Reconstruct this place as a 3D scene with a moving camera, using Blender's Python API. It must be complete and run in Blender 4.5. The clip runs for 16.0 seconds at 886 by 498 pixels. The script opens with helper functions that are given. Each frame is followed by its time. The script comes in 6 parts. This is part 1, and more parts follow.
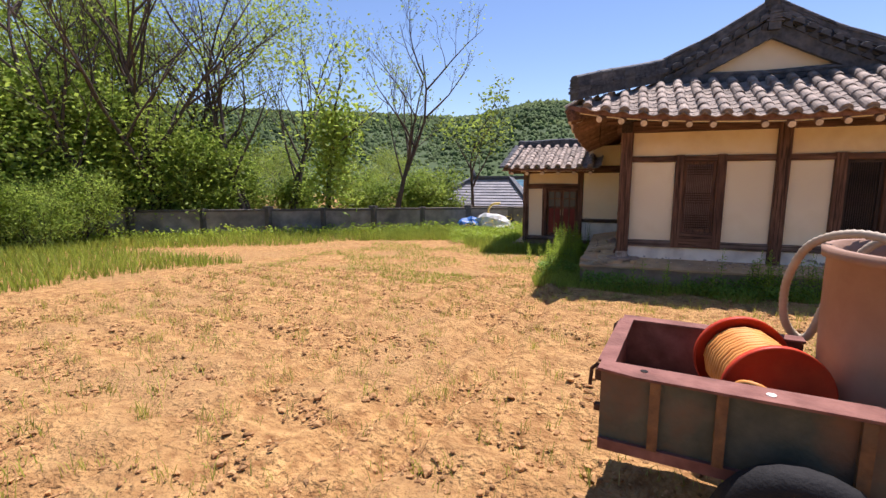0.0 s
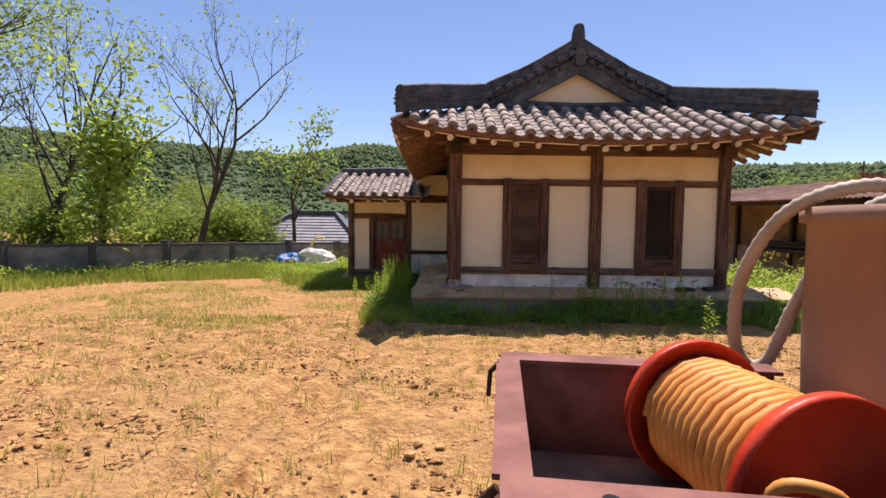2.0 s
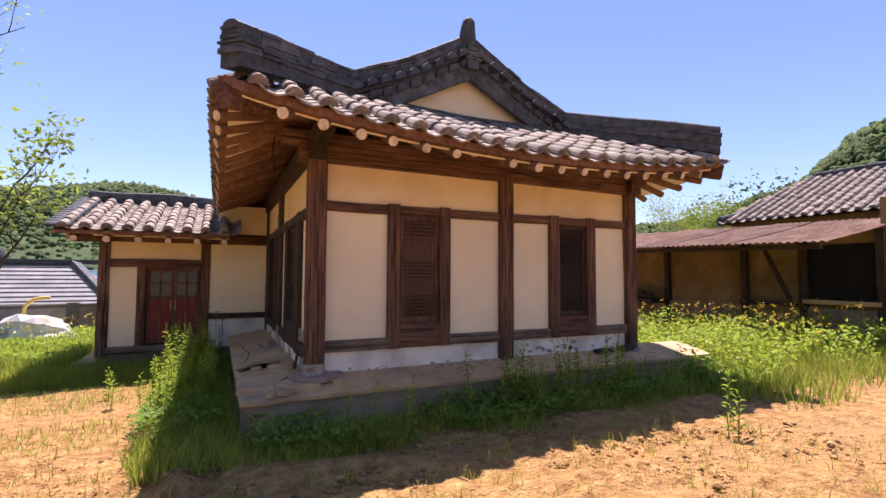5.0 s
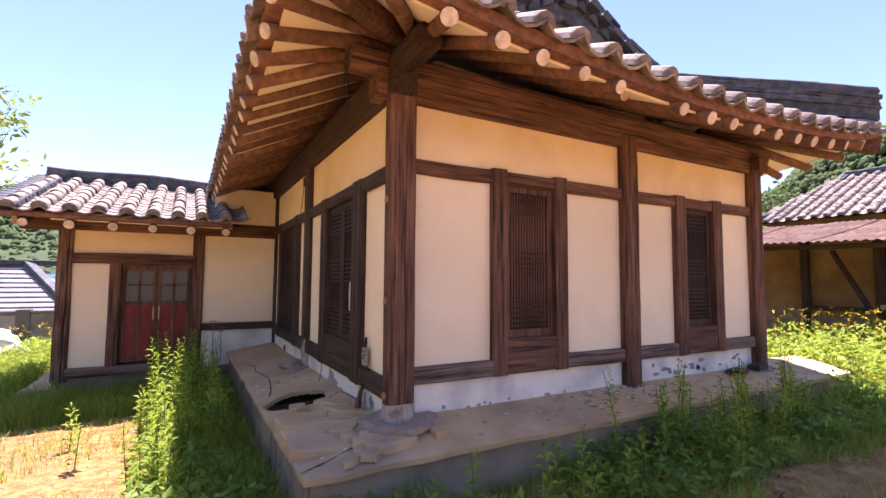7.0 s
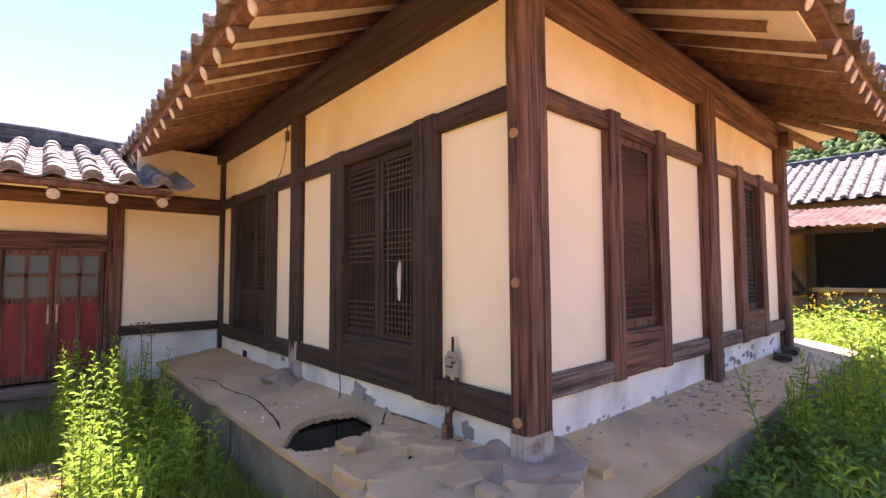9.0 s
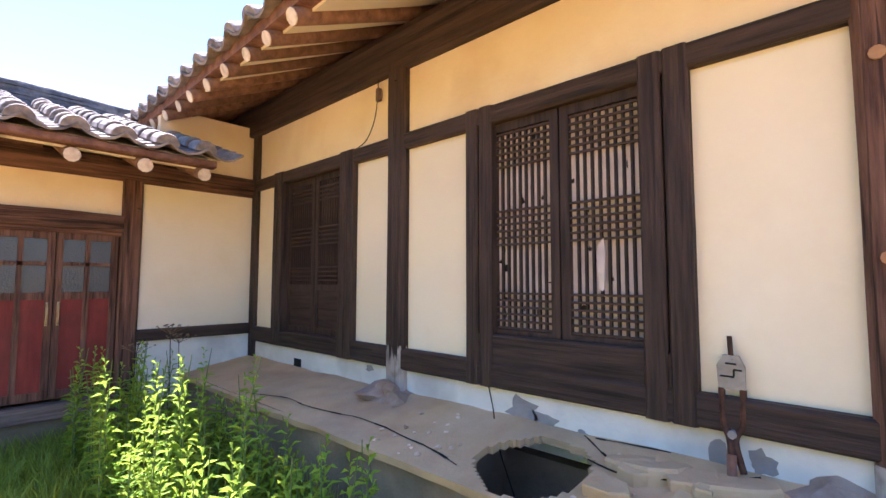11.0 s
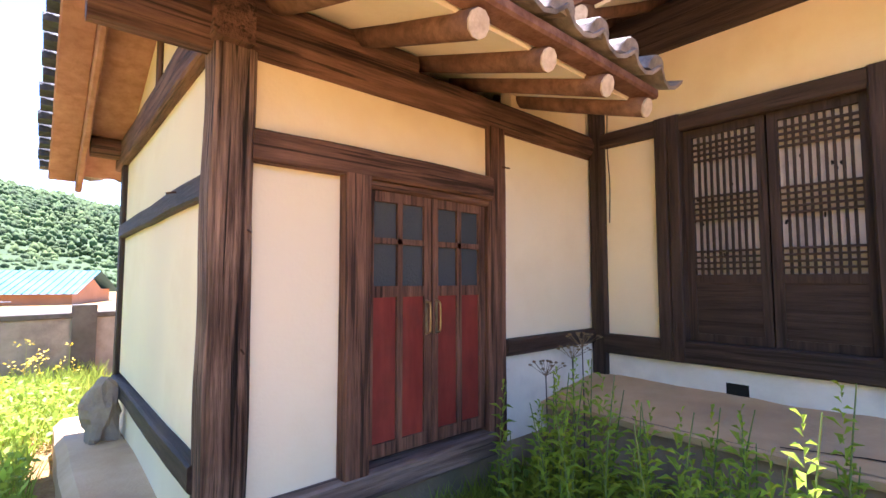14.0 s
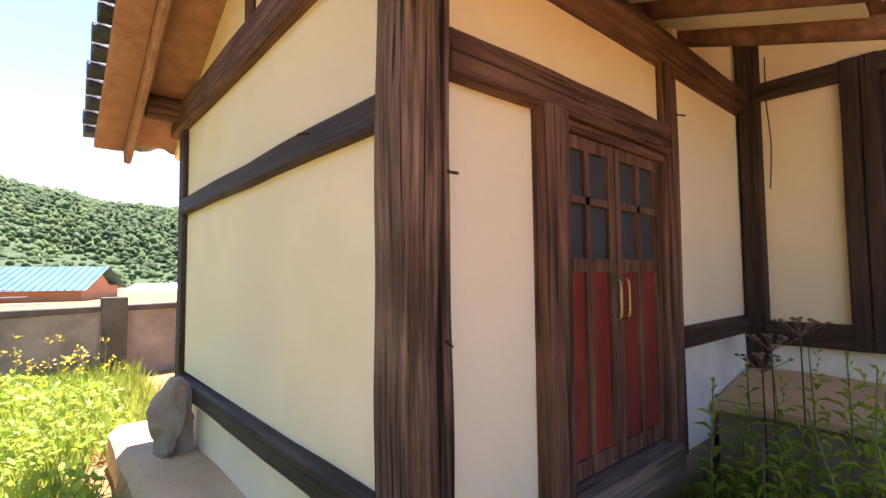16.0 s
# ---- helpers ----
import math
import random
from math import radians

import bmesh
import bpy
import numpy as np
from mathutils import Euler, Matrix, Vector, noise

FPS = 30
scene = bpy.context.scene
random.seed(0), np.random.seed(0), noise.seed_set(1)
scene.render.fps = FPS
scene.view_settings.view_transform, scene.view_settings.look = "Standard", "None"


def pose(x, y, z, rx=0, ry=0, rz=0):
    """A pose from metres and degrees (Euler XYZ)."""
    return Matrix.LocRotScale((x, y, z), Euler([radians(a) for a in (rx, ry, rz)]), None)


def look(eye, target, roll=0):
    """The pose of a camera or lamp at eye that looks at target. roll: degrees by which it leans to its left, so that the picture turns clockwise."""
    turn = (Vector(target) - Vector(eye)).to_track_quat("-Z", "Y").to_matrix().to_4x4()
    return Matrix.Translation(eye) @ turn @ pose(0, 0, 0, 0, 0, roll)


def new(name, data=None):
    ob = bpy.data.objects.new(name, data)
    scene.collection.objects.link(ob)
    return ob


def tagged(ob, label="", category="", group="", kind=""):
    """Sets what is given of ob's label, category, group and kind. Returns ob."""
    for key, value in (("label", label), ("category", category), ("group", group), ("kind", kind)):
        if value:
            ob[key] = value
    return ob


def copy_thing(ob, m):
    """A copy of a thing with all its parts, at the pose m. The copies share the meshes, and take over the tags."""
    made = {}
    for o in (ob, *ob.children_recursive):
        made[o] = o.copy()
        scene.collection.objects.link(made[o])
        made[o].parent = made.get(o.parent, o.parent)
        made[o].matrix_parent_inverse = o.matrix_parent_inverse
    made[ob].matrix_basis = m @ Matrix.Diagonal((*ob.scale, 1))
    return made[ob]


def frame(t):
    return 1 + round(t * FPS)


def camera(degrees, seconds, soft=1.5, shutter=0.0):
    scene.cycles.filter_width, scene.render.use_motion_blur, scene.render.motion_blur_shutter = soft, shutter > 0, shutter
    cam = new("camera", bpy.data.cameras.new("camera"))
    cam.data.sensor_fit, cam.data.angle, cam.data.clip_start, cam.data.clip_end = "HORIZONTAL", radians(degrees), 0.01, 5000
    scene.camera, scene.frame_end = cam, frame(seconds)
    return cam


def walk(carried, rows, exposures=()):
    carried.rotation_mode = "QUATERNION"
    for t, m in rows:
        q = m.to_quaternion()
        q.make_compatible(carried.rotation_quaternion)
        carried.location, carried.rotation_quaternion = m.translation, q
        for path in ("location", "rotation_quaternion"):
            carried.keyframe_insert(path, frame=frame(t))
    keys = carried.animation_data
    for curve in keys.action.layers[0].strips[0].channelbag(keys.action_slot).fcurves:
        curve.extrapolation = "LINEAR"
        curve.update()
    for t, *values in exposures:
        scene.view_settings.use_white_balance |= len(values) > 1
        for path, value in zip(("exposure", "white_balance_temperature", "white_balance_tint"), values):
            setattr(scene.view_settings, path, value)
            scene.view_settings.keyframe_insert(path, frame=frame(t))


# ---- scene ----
cam = camera(87.2, 16.0)
PATH = [
    (0, (0.284, -0.299, 1.99), (-0.412, 1.552, 1.691), -0.2),
    (0.5, (0.302, -0.103, 1.906), (-0.274, 1.792, 1.628), -0.2),
    (1, (0.36, 0.203, 1.784), (-0.077, 2.14, 1.545), -0.0),
    (1.5, (0.261, 0.549, 1.664), (0.023, 2.527, 1.482), 0.4),
    (2, (0.136, 1.039, 1.627), (0.144, 3.035, 1.506), 0.7),
    (2.5, (0.031, 1.557, 1.607), (0.281, 3.54, 1.542), 0.6),
    (3, (-0.049, 2.067, 1.582), (0.417, 4.012, 1.572), 0.2),
    (3.2, (-0.06, 2.295, 1.577), (0.462, 4.226, 1.574), 0.2),
    (5.3, (-0.63, 4.534, 1.555), (0.254, 6.324, 1.684), 0.4),
    (5.5, (-0.637, 4.761, 1.555), (0.248, 6.549, 1.695), 0.5),
    (6, (-0.761, 5.305, 1.51), (0.123, 7.093, 1.66), 0.5),
    (6.5, (-0.869, 5.814, 1.477), (0.033, 7.593, 1.623), 0.5),
    (7, (-1.008, 6.345, 1.451), (-0.042, 8.091, 1.587), 0.4),
    (7.5, (-1.152, 6.813, 1.427), (-0.09, 8.503, 1.566), 0.4),
    (8, (-1.286, 7.313, 1.413), (-0.131, 8.941, 1.545), -0.0),
    (8.2, (-1.352, 7.473, 1.391), (-0.17, 9.082, 1.514), -0.1),
    (10.5, (-1.782, 9.102, 1.268), (-0.31, 10.45, 1.395), -0.3),
    (11, (-2.006, 9.56, 1.215), (-0.55, 10.925, 1.352), 0.1),
    (11.5, (-2.208, 10.07, 1.222), (-0.785, 11.472, 1.332), 0.4),
    (12, (-2.44, 10.575, 1.205), (-1.068, 12.027, 1.306), 0.6),
    (12.5, (-2.676, 11.075, 1.165), (-1.335, 12.552, 1.29), 0.4),
    (13, (-2.88, 11.63, 1.165), (-1.55, 13.117, 1.288), 0.25),
    (13.5, (-2.99, 12.115, 1.133), (-1.668, 13.611, 1.263), 0.2),
    (14, (-3.115, 12.606, 1.145), (-1.804, 14.111, 1.277), -0.0),
    (14.5, (-3.218, 13.04, 1.163), (-1.916, 14.553, 1.282), -0.4),
    (15, (-3.27, 13.421, 1.075), (-1.959, 14.924, 1.227), -0.3),
    (15.5, (-3.369, 13.547, 1.037), (-2.053, 15.045, 1.19), -0.3),
    (16, (-3.365, 13.619, 1.048), (-2.058, 15.13, 1.156), -0.5),
]
walk(cam, [(t, look(eye, target, roll)) for t, eye, target, roll in PATH],
     [(0, 0.75, 6100, 24), (1.5, 0.75, 6300, 25), (3, 0.62, 6450, 26), (5.5, 1.24, 6300, 33), (7, 1.78, 6150, 38), (8, 2.05, 6050, 36), (10.5, 2.48, 5600, 26), (11, 2.6, 5400, 23), (12.5, 2.78, 5350, 25), (13.5, 2.78, 5400, 27), (14.5, 2.72, 5800, 28), (15, 2.2, 6150, 28), (15.4, 2.36, 6150, 28), (16, 2.25, 6150, 28)])

# ---- light ----
world = bpy.data.worlds.new("sky")
scene.world = world
world.use_nodes = True
wn = world.node_tree
sky = wn.nodes.new("ShaderNodeTexSky")
sky.sky_type, sky.sun_disc = "NISHITA", False
SUN = Vector((0.36, 1.18, 3.1)).normalized()
sky.sun_elevation = math.asin(SUN.z)
sky.sun_rotation = math.atan2(SUN.x, SUN.y)
sky.air_density, sky.dust_density, sky.ozone_density = 1.0, 0.0, 3.0
wn.links.new(sky.outputs[0], wn.nodes["Background"].inputs[0])
wn.nodes["Background"].inputs[1].default_value = 0.088
sun = new("sun", bpy.data.lights.new("sun", "SUN"))
sun.data.energy, sun.data.angle, sun.data.color = 5.0, radians(0.6), (1.0, 0.93, 0.82)
sun.matrix_world = look(SUN * 40, (0, 0, 0))


# ---- materials ----
def mat(name, a, b=None, scale=4.0, stretch=(1, 1, 1), rough=0.85, bump=0.25, fine=60.0, stain=None, stain_scale=0.8, stain_amount=0.5, rnd=0.0, metal=0.0, detail=6.0, crack=0.0):
    """Two-scale procedural surface: grain between colours a and b, larger stains, fine relief."""
    m = bpy.data.materials.new(name)
    m.use_nodes = True
    nt = m.node_tree
    bsdf = nt.nodes["Principled BSDF"]
    tc = nt.nodes.new("ShaderNodeTexCoord")
    mp = nt.nodes.new("ShaderNodeMapping")
    mp.inputs["Scale"].default_value = stretch
    nt.links.new(tc.outputs["Object"], mp.inputs[0])
    n1 = nt.nodes.new("ShaderNodeTexNoise")
    n1.inputs["Scale"].default_value, n1.inputs["Detail"].default_value, n1.inputs["Roughness"].default_value = scale, detail, 0.62
    nt.links.new(mp.outputs[0], n1.inputs["Vector"])
    ramp = nt.nodes.new("ShaderNodeValToRGB")
    ramp.color_ramp.elements[0].position, ramp.color_ramp.elements[1].position = 0.32, 0.7
    b = b or tuple(min(1, c * 1.25) for c in a)
    ramp.color_ramp.elements[0].color, ramp.color_ramp.elements[1].color = (*a, 1), (*b, 1)
    nt.links.new(n1.outputs[0], ramp.inputs[0])
    out = ramp.outputs[0]
    if stain:
        n2 = nt.nodes.new("ShaderNodeTexNoise")
        n2.inputs["Scale"].default_value, n2.inputs["Detail"].default_value = stain_scale, 5
        nt.links.new(tc.outputs["Object"], n2.inputs["Vector"])
        r2 = nt.nodes.new("ShaderNodeValToRGB")
        r2.color_ramp.elements[0].position, r2.color_ramp.elements[1].position = 0.48, 0.68
        r2.color_ramp.elements[1].color = (stain_amount,) * 3 + (1,)
        nt.links.new(n2.outputs[0], r2.inputs[0])
        mx = nt.nodes.new("ShaderNodeMixRGB")
        mx.inputs[2].default_value = (*stain, 1)
        nt.links.new(r2.outputs[0], mx.inputs[0])
        nt.links.new(out, mx.inputs[1])
        out = mx.outputs[0]
    if rnd:
        oi = nt.nodes.new("ShaderNodeObjectInfo")
        ge = nt.nodes.new("ShaderNodeNewGeometry")
        ad = nt.nodes.new("ShaderNodeMath")
        nt.links.new(oi.outputs["Random"], ad.inputs[0])
        nt.links.new(ge.outputs["Random Per Island"], ad.inputs[1])
        fr = nt.nodes.new("ShaderNodeMath")
        fr.operation = "FRACT"
        nt.links.new(ad.outputs[0], fr.inputs[0])
        mr = nt.nodes.new("ShaderNodeMapRange")
        mr.inputs[3].default_value, mr.inputs[4].default_value = 1 - rnd, 1 + rnd
        nt.links.new(fr.outputs[0], mr.inputs[0])
        hs = nt.nodes.new("ShaderNodeHueSaturation")
        nt.links.new(mr.outputs[0], hs.inputs["Value"])
        nt.links.new(out, hs.inputs["Color"])
        out = hs.outputs[0]
    if crack:
        m2 = nt.nodes.new("ShaderNodeMapping")
        m2.inputs["Scale"].default_value = [1 if c == 1 else 0.028 for c in stretch]
        nt.links.new(tc.outputs["Object"], m2.inputs[0])
        n4 = nt.nodes.new("ShaderNodeTexNoise")
        n4.inputs["Scale"].default_value, n4.inputs["Detail"].default_value, n4.inputs["Distortion"].default_value = 38, 3, 0.6
        nt.links.new(m2.outputs[0], n4.inputs["Vector"])
        r4 = nt.nodes.new("ShaderNodeValToRGB")
        r4.color_ramp.elements[0].position, r4.color_ramp.elements[1].position = 0.36, 0.44
        r4.color_ramp.elements[0].color = (1 - crack,) * 3 + (1,)
        nt.links.new(n4.outputs[0], r4.inputs[0])
        m4 = nt.nodes.new("ShaderNodeMixRGB")
        m4.blend_type = "MULTIPLY"
        m4.inputs[0].default_value = 1.0
        nt.links.new(out, m4.inputs[1])
        nt.links.new(r4.outputs[0], m4.inputs[2])
        out = m4.outputs[0]
    nt.links.new(out, bsdf.inputs["Base Color"])
    bsdf.inputs["Roughness"].default_value, bsdf.inputs["Metallic"].default_value = rough, metal
    bsdf.inputs["Specular IOR Level"].default_value = 0.3
    if bump:
        n3 = nt.nodes.new("ShaderNodeTexNoise")
        n3.inputs["Scale"].default_value, n3.inputs["Detail"].default_value = fine, 4
        nt.links.new(mp.outputs[0], n3.inputs["Vector"])
        ma = nt.nodes.new("ShaderNodeMath")
        nt.links.new(n1.outputs[0], ma.inputs[0])
        nt.links.new(n3.outputs[0], ma.inputs[1])
        bp = nt.nodes.new("ShaderNodeBump")
        bp.inputs["Strength"].default_value, bp.inputs["Distance"].default_value = min(bump, 1), 0.02 * max(1, bump)
        nt.links.new(ma.outputs[0], bp.inputs["Height"])
        nt.links.new(bp.outputs[0], bsdf.inputs["Normal"])
    return m


def leafy(name, a, b, trans=0.45, scale=1.5, rnd=0.3):
    """Leaf surface: diffuse plus light let through, colour varied leaf by leaf."""
    m = mat(name, a, b, scale, rough=0.55, bump=0.0, rnd=rnd)
    nt = m.node_tree
    bsdf = nt.nodes["Principled BSDF"]
    src = bsdf.inputs["Base Color"].links[0].from_socket
    tr = nt.nodes.new("ShaderNodeBsdfTranslucent")
    nt.links.new(src, tr.inputs[0])
    mix = nt.nodes.new("ShaderNodeMixShader")
    mix.inputs[0].default_value = trans
    nt.links.new(bsdf.outputs[0], mix.inputs[1])
    nt.links.new(tr.outputs[0], mix.inputs[2])
    nt.links.new(mix.outputs[0], nt.nodes["Material Output"].inputs[0])
    return m


ALONG = {"x": (0.07, 1, 1), "y": (1, 0.07, 1), "z": (1, 1, 0.07)}
WOOD, DARK = {}, {}
for ax in "xyz":
    WOOD[ax] = mat("weathered_brown_timber_" + ax, (0.06, 0.027, 0.017), (0.25, 0.128, 0.08), 26, ALONG[ax], 0.75, 0.6, 90, (0.03, 0.014, 0.01), 1.6, 0.55, crack=0.7)
    DARK[ax] = mat("dark_stained_timber_" + ax, (0.022, 0.014, 0.011), (0.075, 0.046, 0.034), 24, ALONG[ax], 0.65, 0.45, 90, (0.09, 0.055, 0.04), 1.9, 0.35, crack=0.5)
SILL = mat("greyed_sill_timber", (0.1, 0.065, 0.05), (0.3, 0.22, 0.175), 26, ALONG["x"], 0.85, 0.6, 90, (0.07, 0.04, 0.03), 2.5, 0.5, crack=0.6)
SOFFIT = mat("pale_clay_soffit", (0.88, 0.76, 0.55), (0.93, 0.83, 0.65), 3, rough=0.95, bump=0.15, fine=30)
POLE = mat("rafter_wood", (0.1, 0.05, 0.03), (0.25, 0.135, 0.08), 14, (1, 1, 1), 0.8, 0.3, 70, (0.09, 0.045, 0.03), 2.2, 0.5, 0.25)
CUT = mat("sawn_rafter_end", (0.6, 0.46, 0.31), (0.8, 0.66, 0.48), 20, rough=0.9, stain=(0.35, 0.23, 0.14), stain_scale=14, stain_amount=0.5, rnd=0.15)
VERGE = mat("pink_brown_verge_board", (0.3, 0.15, 0.1), (0.46, 0.26, 0.19), 10, rough=0.85, bump=0.2, stain=(0.2, 0.09, 0.06))
BOARD = mat("red_brown_eave_board", (0.13, 0.055, 0.035), (0.32, 0.165, 0.105), 12, rough=0.8, stain=(0.08, 0.035, 0.02))
PLASTER = mat("cream_lime_plaster", (0.83, 0.715, 0.49), (0.9, 0.795, 0.58), 2.2, rough=0.93, bump=0.07, fine=45, stain=(0.66, 0.55, 0.4), stain_scale=1.1, stain_amount=0.4)
OCHRE = mat("ochre_lime_plaster", (0.82, 0.64, 0.38), (0.88, 0.73, 0.49), 2.5, rough=0.93, bump=0.08, fine=45, stain=(0.6, 0.42, 0.22), stain_scale=1.4, stain_amount=0.4)
WHITE = mat("flaking_whitewash", (0.77, 0.72, 0.61), (0.88, 0.82, 0.71), 3, rough=0.95, bump=0.15, fine=30, stain=(0.4, 0.36, 0.32), stain_scale=2.4, stain_amount=0.55)
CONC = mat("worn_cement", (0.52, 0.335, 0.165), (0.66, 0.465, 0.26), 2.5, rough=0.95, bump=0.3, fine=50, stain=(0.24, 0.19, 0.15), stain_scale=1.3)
# Cement at about half the top's brightness, for faces, fill and footings.
CONC_D = mat("darker_cement", (0.24, 0.165, 0.105), (0.38, 0.275, 0.18), 3.5, rough=0.95, bump=0.35, fine=45, stain=(0.1, 0.11, 0.07), stain_scale=1.8)
TILE = mat("weathered_clay_tile", (0.11, 0.095, 0.085), (0.35, 0.285, 0.235), 9, rough=0.8, bump=0.4, fine=60, stain=(0.45, 0.36, 0.28), stain_scale=5, stain_amount=0.45, rnd=0.28)
TILE_D = mat("dark_ridge_tile", (0.035, 0.042, 0.052), (0.12, 0.13, 0.145), 10, rough=0.75, bump=0.4, fine=60, stain=(0.22, 0.2, 0.17), stain_scale=4, stain_amount=0.35, rnd=0.25)
STONE = mat("field_stone", (0.27, 0.2, 0.145), (0.45, 0.36, 0.27), 6, rough=0.92, bump=0.5, fine=30, stain=(0.15, 0.14, 0.12), stain_scale=3)
PAPER = mat("old_window_paper", (0.6, 0.5, 0.46), (0.74, 0.64, 0.58), 4, rough=0.95, bump=0.05, stain=(0.3, 0.24, 0.2), stain_scale=5, stain_amount=0.4)
PAPER_B = mat("browned_window_paper", (0.2, 0.13, 0.1), (0.3, 0.21, 0.16), 4, rough=0.95, bump=0.05)
# Near-black of cables; also paints the shade in holes, vents, windows and rooms.
BLACK = mat("cable_and_shade_black", (0.01, 0.009, 0.008), (0.02, 0.018, 0.016), 3, rough=0.95, bump=0)
IRON = mat("rusty_iron", (0.04, 0.02, 0.014), (0.13, 0.06, 0.035), 16, rough=0.7, bump=0.3, metal=0.3)


# ---- mesh tools ----
class Mesh:
    """Collects vertices and faces for one object."""

    def __init__(self):
        self.v, self.f = [], []

    def add(self, verts, faces):
        k = len(self.v)
        self.v.extend(verts)
        self.f.extend([tuple(i + k for i in q) for q in faces])
        return self

    def box(self, x0, x1, y0, y1, z0, z1):
        vs = [(x, y, z) for z in (z0, z1) for y in (y0, y1) for x in (x0, x1)]
        return self.add(vs, [(0, 2, 3, 1), (4, 5, 7, 6), (0, 1, 5, 4), (2, 6, 7, 3), (0, 4, 6, 2), (1, 3, 7, 5)])

    def ring(self, rings, closed=True, caps=True):
        """Joins equal rings of points into a skin."""
        n = len(rings[0])
        vs = [tuple(p) for r in rings for p in r]
        fs = []
        for i in range(len(rings) - 1):
            for j in range(n if closed else n - 1):
                k = (j + 1) % n
                fs.append((i * n + j, i * n + k, (i + 1) * n + k, (i + 1) * n + j))
        if caps:
            fs.append(tuple(range(n - 1, -1, -1)))
            fs.append(tuple(range((len(rings) - 1) * n, len(rings) * n)))
        return self.add(vs, fs)

    def tube(self, pts, radii, n=8, caps=True):
        pts = [Vector(p) for p in pts]
        rings, side = [], None
        for i, p in enumerate(pts):
            d = (pts[min(i + 1, len(pts) - 1)] - pts[max(i - 1, 0)]).normalized()
            if side is None:
                side = d.cross(Vector((0, 0, 1)) if abs(d.z) < 0.9 else Vector((1, 0, 0))).normalized()
            side = (side - d * side.dot(d)).normalized()
            up = side.cross(d)
            r = radii[i] if hasattr(radii, "__len__") else radii
            rings.append([p + r * (math.cos(a) * side + math.sin(a) * up) for a in [2 * math.pi * j / n for j in range(n)]])
        return self.ring(rings, True, caps)

    def timber(self, p0, p1, w, h, up=(0, 0, 1), chamfer=0.012, wob=0.004, seg=0.4):
        """A hand-hewn squared timber from p0 to p1 with eased arrises and slight waviness."""
        p0, p1 = Vector(p0), Vector(p1)
        d = (p1 - p0).normalized()
        s = d.cross(Vector(up)).normalized()
        u = s.cross(d)
        n = max(2, int((p1 - p0).length / seg) + 1)
        c = min(chamfer, w * 0.3, h * 0.3)
        prof = [(-w / 2 + c, -h / 2), (w / 2 - c, -h / 2), (w / 2, -h / 2 + c), (w / 2, h / 2 - c), (w / 2 - c, h / 2), (-w / 2 + c, h / 2), (-w / 2, h / 2 - c), (-w / 2, -h / 2 + c)]
        rings = []
        for i in range(n):
            p = p0.lerp(p1, i / (n - 1))
            o = noise.noise_vector(p * 1.7) * wob
            k = 1 + wob * 4 * noise.noise(p * 2.3)
            rings.append([p + s * (a * k + o.x) + u * (b * k + o.z) for a, b in prof])
        return self.ring(rings)

    def blob(self, centre, size, seed=0, n=2, rough=0.35):
        bm = bmesh.new()
        bmesh.ops.create_icosphere(bm, subdivisions=n, radius=1)
        for v in bm.verts:
            k = 1 + rough * noise.noise(v.co * 1.6 + Vector((seed * 7.1, seed * 3.3, seed)))
            v.co = Vector((v.co.x * size[0] * k + centre[0], v.co.y * size[1] * k + centre[1], v.co.z * size[2] * k + centre[2]))
        bm.verts.index_update()
        self.add([tuple(v.co) for v in bm.verts], [tuple(v.index for v in f.verts) for f in bm.faces])
        bm.free()
        return self

    def data(self, name, material, smooth=False):
        me = bpy.data.meshes.new(name)
        me.from_pydata([tuple(p) for p in self.v], [], self.f)
        me.validate()
        for m in material if isinstance(material, (list, tuple)) else [material]:
            me.materials.append(m)
        if smooth:
            me.polygons.foreach_set("use_smooth", [True] * len(me.polygons))
        me.update()
        return me


def thing(name, label="", category="", group="", kind="", at=None):
    ob = tagged(new(name), label, category, group, kind)
    if at:
        ob.location = at
    return ob


def part(name, m, material, parent=None, label="", smooth=False):
    """Links a Mesh, or mesh data, as one object under a thing or a part."""
    me = m.data(name, material, smooth) if isinstance(m, Mesh) else m
    ob = new(name, me)
    if parent:
        ob.parent = parent
        if parent.location.length > 0:
            ob.matrix_parent_inverse = Matrix.Translation(parent.location).inverted()
    if label:
        ob["label"] = label
    return ob


def boxpart(name, b, material, parent, label=""):
    return part(name, Mesh().box(*b), material, parent, label)


def spline(pts, n=8):
    """Catmull-Rom points through pts."""
    pts = [Vector(p) for p in pts]
    out = []
    for i in range(len(pts) - 1):
        a, b, c, d = pts[max(i - 1, 0)], pts[i], pts[i + 1], pts[min(i + 2, len(pts) - 1)]
        for k in range(n):
            t = k / n
            out.append(0.5 * (2 * b + (c - a) * t + (2 * a - 5 * b + 4 * c - d) * t * t + (3 * b - a - 3 * c + d) * t ** 3))
    return out + [pts[-1]]


def ground_z(x, y):
    """Height of the yard: it falls from the gate towards the wing and the boundary wall."""
    z = 0.42 - 0.052 * min(max(y, -6), 9.5) + 0.012 * min(max(x, -9), 5)
    if y > 9.5:
        z -= 0.028 * (min(y, 24) - 9.5)
    return z

# ---- main house ----
FY, SX = 9.62, 0.35          # plaster faces of the front and the side wall
XR, YB = 5.40, 18.2          # far corner of the house


def plaster(name, b, material, wall):
    """A plaster panel with softly uneven face between the timbers."""
    return boxpart(name, b, material, wall)


